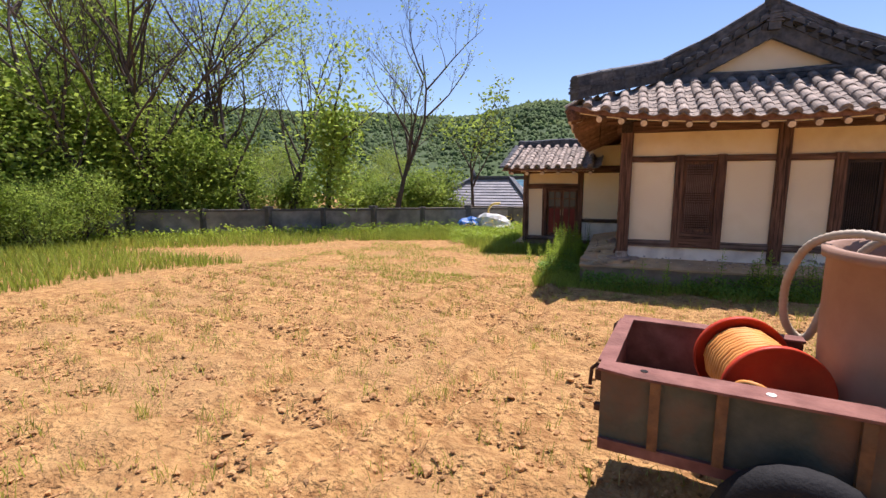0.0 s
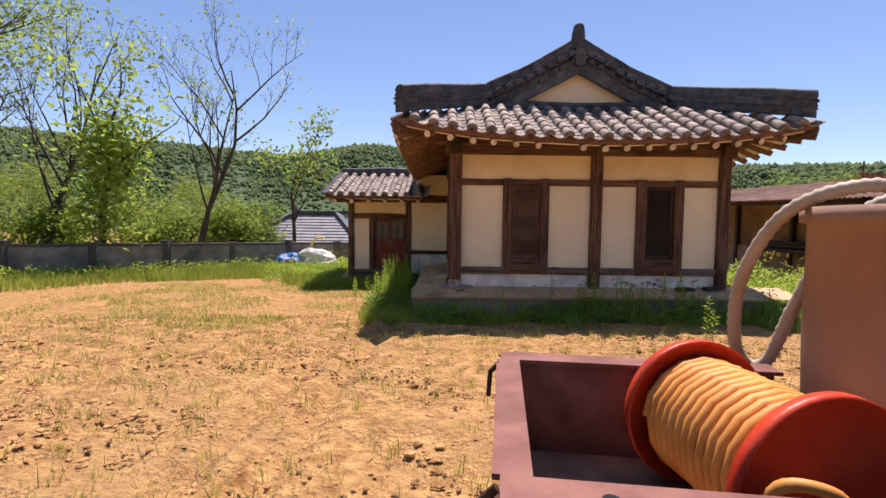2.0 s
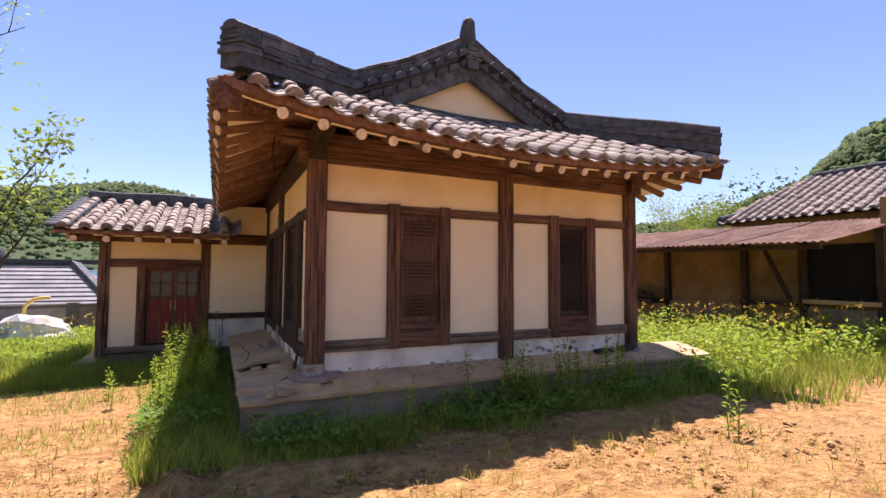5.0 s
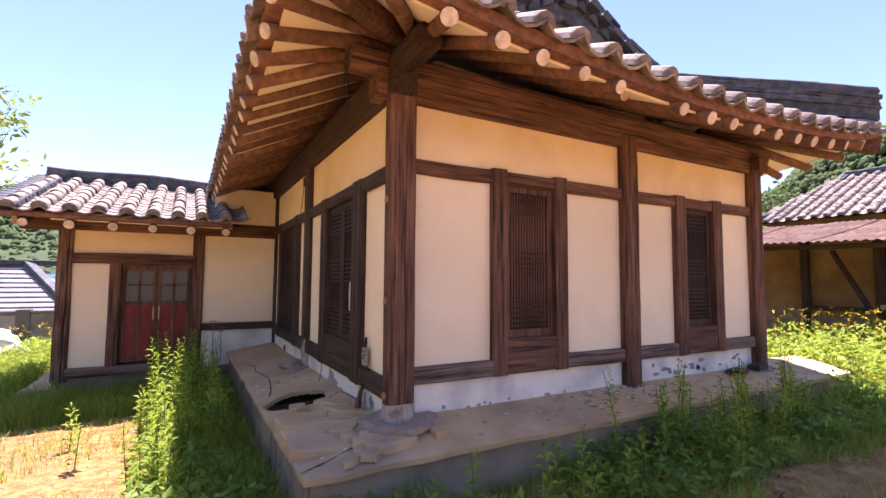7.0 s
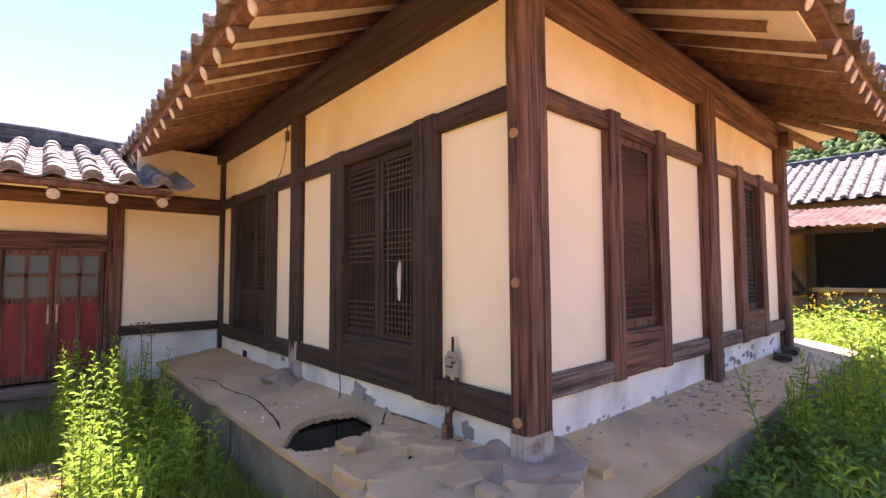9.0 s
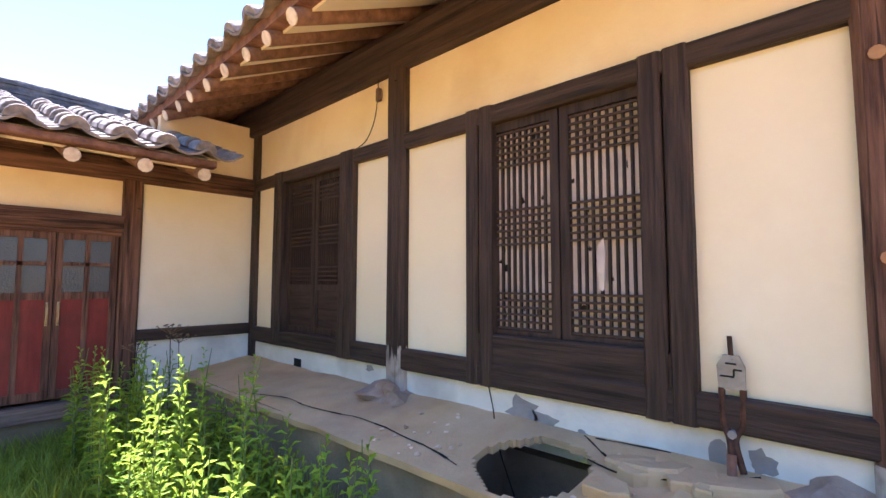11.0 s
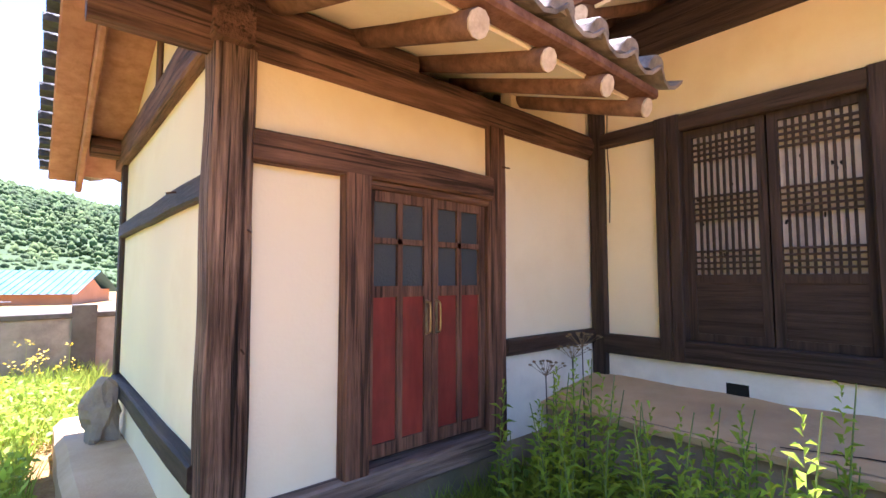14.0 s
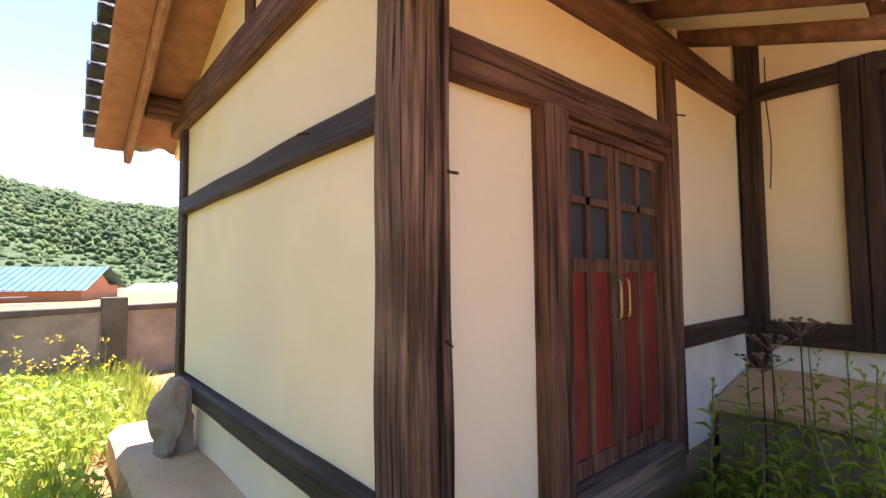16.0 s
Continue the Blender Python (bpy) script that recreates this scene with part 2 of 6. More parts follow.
wall_front = thing("wall_front", "cream plaster wall framed with brown timber, whitewashed foot", "wall", kind="structure")
for x0, x1 in ((0.50, 2.86), (3.06, 5.21)):
    plaster("upper_panel", (x0, x1, FY, FY + 0.12, 2.40, 2.84), OCHRE, wall_front)
    part("lintel", Mesh().timber((x0 - 0.02, FY + 0.02, 2.345), (x1 + 0.02, FY + 0.02, 2.345), 0.14, 0.115, wob=0.008, seg=0.2), WOOD["x"], wall_front)
    part("sill_beam", Mesh().timber((x0 - 0.02, FY + 0.015, 0.725), (x1 + 0.02, FY + 0.015, 0.725), 0.14, 0.13, wob=0.009, seg=0.2), SILL, wall_front)
    plaster("foot_panel", (x0, x1, FY - 0.005, FY + 0.12, 0.33, 0.66), WHITE, wall_front)
for x0, x1 in ((0.50, 1.26), (2.10, 2.86), (3.06, 3.71), (4.57, 5.21)):
    plaster("plaster_panel", (x0, x1, FY, FY + 0.12, 0.79, 2.29), PLASTER, wall_front)
for x, py, pw, pd in ((0.388, FY - 0.085, 0.22, 0.135), (2.96, FY - 0.0, 0.205, 0.21), (5.305, FY - 0.0, 0.205, 0.21)):
    part("post", Mesh().timber((x, py, 0.34), (x, py, 2.95), pw, pd, up=(0, 1, 0), chamfer=0.03, wob=0.008), WOOD["z"], wall_front)
part("tie_beam", Mesh().timber((0.2, FY + 0.03, 2.945), (5.5, FY + 0.03, 2.945), 0.2, 0.21), WOOD["x"], wall_front)
part("purlin", Mesh().tube([(0.0, FY + 0.04, 3.12), (2.8, FY + 0.03, 3.11), (5.7, FY + 0.04, 3.12)], 0.11, 10), WOOD["x"], wall_front)

wall_side = thing("wall_side", "cream plaster wall framed with blackened timber", "wall", kind="structure")
for y0, y1 in ((9.6, 12.12), (12.32, 14.56)):
    plaster("upper_panel", (SX, SX + 0.12, y0, y1, 2.32, 2.84), OCHRE, wall_side)
    part("lintel", Mesh().timber((SX + 0.02, y0 - 0.02, 2.27), (SX + 0.02, y1 + 0.02, 2.27), 0.14, 0.12), DARK["y"], wall_side)
    part("sill_beam", Mesh().timber((SX + 0.015, y0 - 0.02, 0.645), (SX + 0.015, y1 + 0.02, 0.645), 0.14, 0.15), DARK["y"], wall_side)
    plaster("foot_panel", (SX - 0.01, SX + 0.12, y0, y1, 0.26, 0.57), WHITE, wall_side)
for y0, y1 in ((9.6, 10.17), (11.52, 12.12), (12.32, 12.76), (14.14, 14.56)):
    plaster("plaster_panel", (SX, SX + 0.12, y0, y1, 0.72, 2.21), PLASTER, wall_side)
part("post", Mesh().timber((SX + 0.03, 12.22, 0.74), (SX + 0.03, 12.22, 2.95), 0.2, 0.2, up=(0, 1, 0), chamfer=0.03, wob=0.006), DARK["z"], wall_side)
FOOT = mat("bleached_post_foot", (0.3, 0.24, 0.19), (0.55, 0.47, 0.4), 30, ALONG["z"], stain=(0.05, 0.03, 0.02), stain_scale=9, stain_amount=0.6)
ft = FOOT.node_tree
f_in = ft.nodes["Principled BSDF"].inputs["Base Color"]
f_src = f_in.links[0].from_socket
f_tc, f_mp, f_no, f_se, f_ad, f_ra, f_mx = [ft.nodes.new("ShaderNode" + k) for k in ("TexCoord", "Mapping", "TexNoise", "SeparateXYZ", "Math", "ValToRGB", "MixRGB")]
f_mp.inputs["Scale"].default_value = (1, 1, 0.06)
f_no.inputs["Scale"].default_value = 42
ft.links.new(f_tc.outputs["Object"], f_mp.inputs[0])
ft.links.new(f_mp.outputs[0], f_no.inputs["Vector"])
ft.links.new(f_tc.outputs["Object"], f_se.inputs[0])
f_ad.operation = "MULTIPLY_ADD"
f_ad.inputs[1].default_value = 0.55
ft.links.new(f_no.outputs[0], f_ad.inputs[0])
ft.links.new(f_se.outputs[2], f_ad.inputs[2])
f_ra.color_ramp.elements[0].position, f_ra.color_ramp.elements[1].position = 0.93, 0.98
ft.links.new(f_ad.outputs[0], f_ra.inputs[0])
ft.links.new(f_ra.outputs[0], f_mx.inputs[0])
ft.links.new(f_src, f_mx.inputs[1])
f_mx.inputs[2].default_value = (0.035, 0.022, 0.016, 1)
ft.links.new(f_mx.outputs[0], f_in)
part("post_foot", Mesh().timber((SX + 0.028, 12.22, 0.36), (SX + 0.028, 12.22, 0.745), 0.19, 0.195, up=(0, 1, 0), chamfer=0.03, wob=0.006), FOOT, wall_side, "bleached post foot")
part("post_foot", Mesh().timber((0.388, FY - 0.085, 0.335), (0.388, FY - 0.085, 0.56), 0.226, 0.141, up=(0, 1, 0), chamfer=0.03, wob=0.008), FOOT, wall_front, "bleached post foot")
part("corner_post", Mesh().timber((SX + 0.03, 14.63, 0.34), (SX + 0.03, 14.63, 2.95), 0.14, 0.14, up=(0, 1, 0), chamfer=0.02), DARK["z"], wall_side)
part("tie_beam", Mesh().timber((SX + 0.03, 9.45, 2.945), (SX + 0.03, 18, 2.945), 0.2, 0.21), DARK["y"], wall_side)
part("purlin", Mesh().tube([(SX + 0.04, 9.1, 3.12), (SX + 0.03, 13, 3.11), (SX + 0.04, 18.3, 3.12)], 0.11, 10), DARK["y"], wall_side)
# A near-black block paints the shade inside the vent.
part("vent", Mesh().box(SX - 0.014, SX + 0.03, 13.6, 13.73, 0.36, 0.47), BLACK, wall_side, "dark square smoke vent")

wall_back = thing("wall_back", "plain plaster walls closing the rear of the house", "wall", kind="structure")
for b in ((XR - 0.12, XR, 9.74, YB, 0.3, 2.9), (SX, XR, YB - 0.12, YB, 0.3, 2.9), (SX, SX + 0.12, 14.72, YB, 0.3, 2.9)):
    boxpart("plaster_panel", b, PLASTER, wall_back)
part("post", Mesh().timber((XR - 0.02, 12.4, 0.3), (XR - 0.02, 12.4, 2.95), 0.2, 0.2, up=(0, 1, 0)), WOOD["z"], wall_back)
part("tie_beam", Mesh().timber((XR - 0.07, 9.45, 2.945), (XR - 0.07, 18, 2.945), 0.2, 0.2), WOOD["y"], wall_back)
floor = boxpart("floor", (SX + 0.1, XR - 0.1, FY + 0.1, YB - 0.1, 0.3, 0.5), CONC_D, None)
tagged(floor, "dark floor inside the closed house", "floor", kind="structure")


def lattice_door(name, origin, side, w, z0, z1, grid0, timber, label, rows, slat=0.014, gap=0.036, paper=PAPER):
    """One latticed paper door leaf: stiles, rails, a wooden lower panel, slats and bars."""
    ax = "y" if side else "x"
    door = thing(name, label, "door", kind="structure")

    def bx(a0, a1, d0, d1, zz0, zz1):
        o, f = origin
        return (f + d0, f + d1, o + a0, o + a1, zz0, zz1) if side else (o + a0, o + a1, f + d0, f + d1, zz0, zz1)

    st = 0.055
    frame_m = Mesh()
    rails = [(z0, grid0)] if grid0 - z0 < 2 * st else [(grid0 - st, grid0), (z0, z0 + st)]
    for b in [(0, st, 0.0, 0.045, z0, z1), (w - st, w, 0.0, 0.045, z0, z1), (st, w - st, 0.0, 0.045, z1 - st, z1)] + [(st, w - st, 0.0, 0.045, a, b) for a, b in rails]:
        frame_m.box(*bx(*b))
    part("leaf_frame", frame_m, timber["z"], door)
    if grid0 - st - (z0 + st) > 0.03:
        part("lower_panel", Mesh().box(*bx(st, w - st, 0.012, 0.035, z0 + st, grid0 - st)), timber[ax], door)
    part("paper", Mesh().box(*bx(st, w - st, 0.034, 0.04, grid0, z1 - st)), paper, door, "yellowed paper with holes")
    k = int((w - 2 * st) / gap)
    step = (w - 2 * st) / k
    shared = Mesh().box(*bx(-slat / 2, slat / 2, 0.012, 0.032, grid0, z1 - st)).data("slat", timber["z"])
    for i in range(1, k):
        s = part("slat", shared, None, door)
        s.location = (0, st + i * step, 0) if side else (st + i * step, 0, 0)
    bar = Mesh().box(*bx(st, w - st, 0.007, 0.022, -slat / 2, slat / 2)).data("bar", timber[ax])
    for z in rows:
        s = part("bar", bar, None, door)
        s.location.z = z
    return door


def band(z, n, gap=0.036):
    return [z + i * gap for i in range(n)]


def jamb_set(wall, side, a0, a1, face, z0, z1, timber, w=0.15):
    for a in (a0 + w / 2, a1 - w / 2):
        p0, p1 = ((face, a, z0), (face, a, z1)) if side else ((a, face, z0), (a, face, z1))
        part("door_jamb", Mesh().timber(p0, p1, w if not side else 0.16, 0.16 if not side else w, up=(0, 1, 0), chamfer=0.012), timber["z"], wall)


jamb_set(wall_front, False, 1.26, 2.10, FY + 0.01, 0.66, 2.415, WOOD)
part("threshold", Mesh().timber((1.4, FY + 0.0, 0.815), (1.96, FY + 0.0, 0.815), 0.13, 0.29), WOOD["x"], wall_front)
lattice_door("door_1", (1.41, FY - 0.01), False, 0.54, 0.96, 2.29, 1.03, WOOD, "closed narrow lattice door of brown wood", band(1.06, 6, 0.045) + band(1.52, 5, 0.045) + band(2.05, 4, 0.045), 0.011, 0.03, PAPER_B)
jamb_set(wall_front, False, 3.71, 4.57, FY + 0.01, 0.66, 2.415, WOOD, 0.17)
part("threshold", Mesh().timber((3.87, FY + 0.0, 0.815), (4.41, FY + 0.0, 0.815), 0.13, 0.29), WOOD["x"], wall_front)
# Here the paper part is a near-black sheet painting the unlit room behind.
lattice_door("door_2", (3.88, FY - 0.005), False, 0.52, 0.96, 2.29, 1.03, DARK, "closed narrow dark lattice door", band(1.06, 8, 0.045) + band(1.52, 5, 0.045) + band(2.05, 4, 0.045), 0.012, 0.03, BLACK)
# double lattice doors of the side wall
jamb_set(wall_side, True, 10.17, 10.40, SX + 0.02, 0.57, 2.33, DARK, 0.11)
jamb_set(wall_side, True, 11.31, 11.52, SX + 0.02, 0.57, 2.33, DARK, 0.10)
part("threshold", Mesh().timber((SX + 0.02, 10.18, 0.79), (SX + 0.02, 11.51, 0.79), 0.13, 0.2), DARK["y"], wall_side)
rows = band(0.93, 6, 0.042) + band(1.44, 6, 0.042) + band(1.93, 6, 0.042)
lattice_door("door_3", (10.36, SX + 0.0), True, 0.50, 0.87, 2.21, 0.92, DARK, "closed dark lattice door with torn paper", rows, 0.013, 0.042)
lattice_door("door_3", (10.87, SX + 0.0), True, 0.50, 0.87, 2.21, 0.92, DARK, "closed dark lattice door with torn paper", rows, 0.013, 0.042)
jamb_set(wall_side, True, 12.76, 12.96, SX + 0.02, 0.57, 2.33, DARK, 0.10)
jamb_set(wall_side, True, 13.96, 14.14, SX + 0.02, 0.57, 2.33, DARK, 0.09)
rows = band(1.22, 4, 0.04) + band(1.56, 5, 0.04) + band(1.98, 4, 0.04)
lattice_door("door_4", (12.95, SX + 0.02), True, 0.50, 0.72, 2.21, 1.18, DARK, "closed dark lattice door with a plain lower panel", rows, 0.014, 0.038)
lattice_door("door_4", (13.46, SX + 0.02), True, 0.50, 0.72, 2.21, 1.18, DARK, "closed dark lattice door with a plain lower panel", rows, 0.014, 0.038)

# ---- plinth ----
plinth = thing("plinth", "low cracked cement plinth round the house", "plinth", kind="structure")


m = Mesh()
XS = np.concatenate([np.linspace(-0.38, 0.5, 42), np.linspace(0.65, 6.5, 34)])
YS = np.concatenate([np.linspace(9.08, 9.75, 12), np.linspace(9.78, 14.69, 170)])
HOLE = (-0.07, 10.8, 0.28, 0.27)


def plinth_z(x, y):
    d = min(max((FY - y) / 0.55, (SX - x) / 0.73), 1.0)
    z = 0.43 - 0.11 * max(d, 0)
    if y > 9.6:
        z -= 0.03 * min((y - 9.6) / 3, 1)
    return z + 0.012 * noise.noise(Vector((x * 2.2, y * 2.2, 0))) + 0.006 * noise.noise(Vector((x * 7, y * 7, 3)))


vid, vs, fs = {}, [], []
for i, x in enumerate(XS):
    for j, y in enumerate(YS):
        vid[i, j] = len(vs)
        ex = x + (0.02 * noise.noise(Vector((0, y * 3, 0))) if i == 0 else 0)
        ey = y + (0.02 * noise.noise(Vector((x * 3, 0, 0))) if j == 0 else 0)
        vs.append((ex, ey, plinth_z(x, y)))


def inhole(x, y):
    return ((x - HOLE[0]) / HOLE[2]) ** 2 + ((y - HOLE[1]) / HOLE[3]) ** 2 < 1 + 0.35 * noise.noise(Vector((x * 5, y * 5, 9)))


for i in range(len(XS) - 1):
    for j in range(len(YS) - 1):
        cx, cy = (XS[i] + XS[i + 1]) / 2, (YS[j] + YS[j + 1]) / 2
        if cx > 0.55 and cy > 9.8 or inhole(cx, cy):
            continue
        fs.append((vid[i, j], vid[i + 1, j], vid[i + 1, j + 1], vid[i, j + 1]))
m.add(vs, fs)
top = part("plinth_top", m, CONC, plinth, "cracked tan cement top with a hole")
sol = top.modifiers.new("thick", "SOLIDIFY")
sol.thickness, sol.offset = 0.04, -1
front = Mesh()
for i in range(30):
    x0, x1 = -0.36 + i * 6.84 / 30, -0.36 + (i + 1) * 6.84 / 30
    o0, o1 = [0.03 * noise.noise(Vector((x, 1, 0))) for x in (x0, x1)]
    front.add([(x0, 9.11 + o0, -0.4), (x1, 9.11 + o1, -0.4), (x1, 9.12 + o1 / 2, 0.3), (x0, 9.12 + o0 / 2, 0.3)], [(0, 1, 2, 3)])
for i in range(26):
    y0, y1 = 9.11 + i * 5.56 / 26, 9.11 + (i + 1) * 5.56 / 26
    o0, o1 = [0.03 * noise.noise(Vector((5, y, 0))) for y in (y0, y1)]
    front.add([(-0.35 + o0, y1, -0.5), (-0.35 + o1, y0, -0.5), (-0.34 + o1 / 2, y0, 0.3), (-0.34 + o0 / 2, y1, 0.3)], [(0, 1, 2, 3)])
front.add([(6.47, 9.11, -0.4), (6.47, 16, -0.4), (6.47, 16, 0.3), (6.47, 9.11, 0.3)], [(0, 1, 2, 3)])
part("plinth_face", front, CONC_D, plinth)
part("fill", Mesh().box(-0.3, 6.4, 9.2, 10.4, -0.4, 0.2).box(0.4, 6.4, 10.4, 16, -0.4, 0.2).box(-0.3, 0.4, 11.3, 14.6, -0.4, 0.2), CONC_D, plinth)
# The hole's shade is painted: a near-black slab lies at its bottom.
part("hole_bottom", Mesh().box(-0.32, 0.42, 10.4, 11.3, -0.3, -0.15), BLACK, plinth, "near-black slab painting the shade in the broken hole")


# ---- peeled patches and torn paper ----
PR = random.Random(31)
BARE = mat("bare_grey_render", (0.26, 0.23, 0.21), (0.38, 0.34, 0.31), 6, rough=0.97, bump=0.3, fine=40)


def ragged(plane, at, a, b, size, material, parent, name, n=16, thick=0.003):
    """A flat ragged patch lying 3 mm proud of a wall face."""
    up, lo = [], []
    for k in range(n):
        t = 2 * math.pi * k / n
        r = PR.uniform(0.55, 1.15)
        p, q = a + size[0] * r * math.cos(t), b + size[1] * r * math.sin(t)
        up.append((at - thick, p, q) if plane == "x" else (p, at - thick, q))
        lo.append((at + 0.002, p, q) if plane == "x" else (p, at + 0.002, q))
    part(name, Mesh().ring([lo, up]), material, parent)


for y, z, sy, sz in ((11.12, 0.47, 0.12, 0.09), (10.98, 0.42, 0.1, 0.07), (10.75, 0.4, 0.05, 0.03), (10.1, 0.45, 0.05, 0.07), (9.95, 0.46, 0.06, 0.06), (12.55, 0.52, 0.05, 0.03)):
    ragged("x", SX - 0.01, y, z, (sy, sz), BARE, wall_side, "bare_patch")
for i in range(16):
    ragged("y", FY - 0.005, PR.uniform(3.12, 4.4), PR.uniform(0.45, 0.62), (PR.uniform(0.02, 0.07), PR.uniform(0.012, 0.035)), BARE, wall_front, "bare_patch", 10)
for i in range(7):
    ragged("y", FY - 0.005, PR.uniform(4.5, 5.15), PR.uniform(0.42, 0.6), (PR.uniform(0.02, 0.06), PR.uniform(0.012, 0.03)), BARE, wall_front, "bare_patch", 10)
for i in range(9):
    ragged("y", FY - 0.005, PR.uniform(0.7, 2.7), PR.uniform(0.41, 0.46), (PR.uniform(0.012, 0.03), PR.uniform(0.01, 0.025)), BARE, wall_front, "bare_patch", 9)
# Paper tears are near-black patches painting the dark behind the paper.
for i in range(34):
    y = PR.uniform(10.45, 11.3)
    if 10.8 < y < 10.94:
        continue
    ragged("x", SX + 0.034, y, PR.uniform(1.0, 2.1), (PR.uniform(0.004, 0.016), PR.uniform(0.006, 0.03)), BLACK, wall_side, "paper_tear", 9, 0.002)
for i in range(16):
    y = PR.uniform(13.02, 13.9)
    ragged("x", SX + 0.054, y, PR.uniform(1.25, 2.1), (PR.uniform(0.004, 0.014), PR.uniform(0.006, 0.02)), BLACK, wall_side, "paper_tear", 9, 0.002)
ragged("x", SX + 0.008, 10.63, 1.3, (0.03, 0.16), PAPER, wall_side, "loose_paper", 12, 0.002)

# ---- roofs ----
CX, HALF, RY0, RY1, GY = 2.78, 3.45, 8.55, 19.2, 10.27


def roof_z(x, y):
    """Pan-tile surface of the main roof: hipped below, gabled above, corners lifted."""
    dx, dy = HALF - abs(x - CX), min(y - RY0, RY1 - y)
    d = dy if (dy < dx and dy < GY - RY0 + 0.05) else dx
    lift = 0.34 * math.exp(-abs(dx - dy) / 1.35) * max(0.0, 1 - d / 2.4)
    return 2.93 + 0.46 * d + 0.02 * d * d + lift


W_X0, W_X1, W_Y0, W_YR, W_Y1 = -3.12, -0.38, 13.78, 16.05, 18.15


def wing_z(x, y):
    return 2.29 + 0.335 * (y - W_Y0) if y < W_YR else 3.05 - 0.44 * (y - W_YR)


def cover_tile():
    rings = []
    for y, r in ((0.0, 0.086), (0.012, 0.09), (0.05, 0.089), (0.34, 0.076)):
        rings.append([(r * math.cos(math.pi * j / 7), y, r * math.sin(math.pi * j / 7) * 1.02) for j in range(8)])
    return Mesh().ring(rings, True, True).data("cover_tile", TILE)


def pan_tile():
    rings = []
    for y, t in ((0.0, 0.02), (0.33, 0.018)):
        arc = [(0.155 * a, y, 0.075 * a * a - 0.045) for a in (-1, -0.5, 0, 0.5, 1)]
        rings.append([(x, yy, z) for x, yy, z in arc] + [(x, yy, z + t) for x, yy, z in reversed(arc)])
    return Mesh().ring(rings, True, True)


COVER = cover_tile()
COVER_DARK = COVER.copy()
COVER_DARK.materials[0] = TILE_D
COVER_V = [Vector(v.co) for v in COVER.vertices]
COVER_F = [tuple(p.vertices) for p in COVER.polygons]
PAN = pan_tile()
rng = random.Random(5)


def place(p0, p1, across, jit=0.0):
    """Matrix whose y axis runs from p0 up the slope to p1."""
    yv = (Vector(p1) - Vector(p0)).normalized()
    xv = (Vector(across) - yv * yv.dot(Vector(across))).normalized()
    if jit:
        xv = (xv + yv * rng.uniform(-jit, jit)).normalized()
        yv = (yv - xv * xv.dot(yv)).normalized()
    zv = xv.cross(yv)
    return Matrix((xv, yv, zv)).transposed().to_4x4()


def lay(roof, point, cols, dmax, across, single, step=0.27):
    """Lays cover tiles (objects, or one joined mesh) and pan tiles up each column."""
    covers, pans = Mesh(), Mesh()
    for k, c in enumerate(cols):
        for kind in (0, 1):
            cc = c + (0.155 if kind else 0.0)
            top = dmax(cc)
            st = 0.17 if kind else step
            n = max(1, int((top - 0.02) / st + 0.3))
            for i in range(n):
                d = i * st - (0.05 if kind else 0.03)
                p, q = Vector(point(cc, d)), Vector(point(cc, d + 0.3))
                r = place(p, q, across, 0.055)
                lift = (0.028 if kind else 0.03) + (0.006 if kind else 0.014) * rng.random()
                # each tile's head slips beneath the next one up
                mt = Matrix.Translation(p + Vector((0, 0, lift))) @ r @ Matrix.Rotation(radians(2.6 if kind else 1.2), 4, "X") @ Matrix.Rotation(radians(-5.2 if kind else -2.4), 4, "X")
                if kind:
                    pans.add([mt @ Vector(v) for v in PAN.v], PAN.f)
                elif single:
                    t = new("cover_tile", COVER)
                    t.parent, t.matrix_basis = roof, mt
                else:
                    covers.add([mt @ v for v in COVER_V], COVER_F)
    pan_ob = part("pan_tiles", pans, TILE, roof, "grey concave clay tiles")
    pan_ob["kind"] = "stuff"
    if covers.v:
        c_ob = part("cover_tiles", covers, TILE, roof, "grey half-round clay tiles")
        c_ob["kind"] = "stuff"


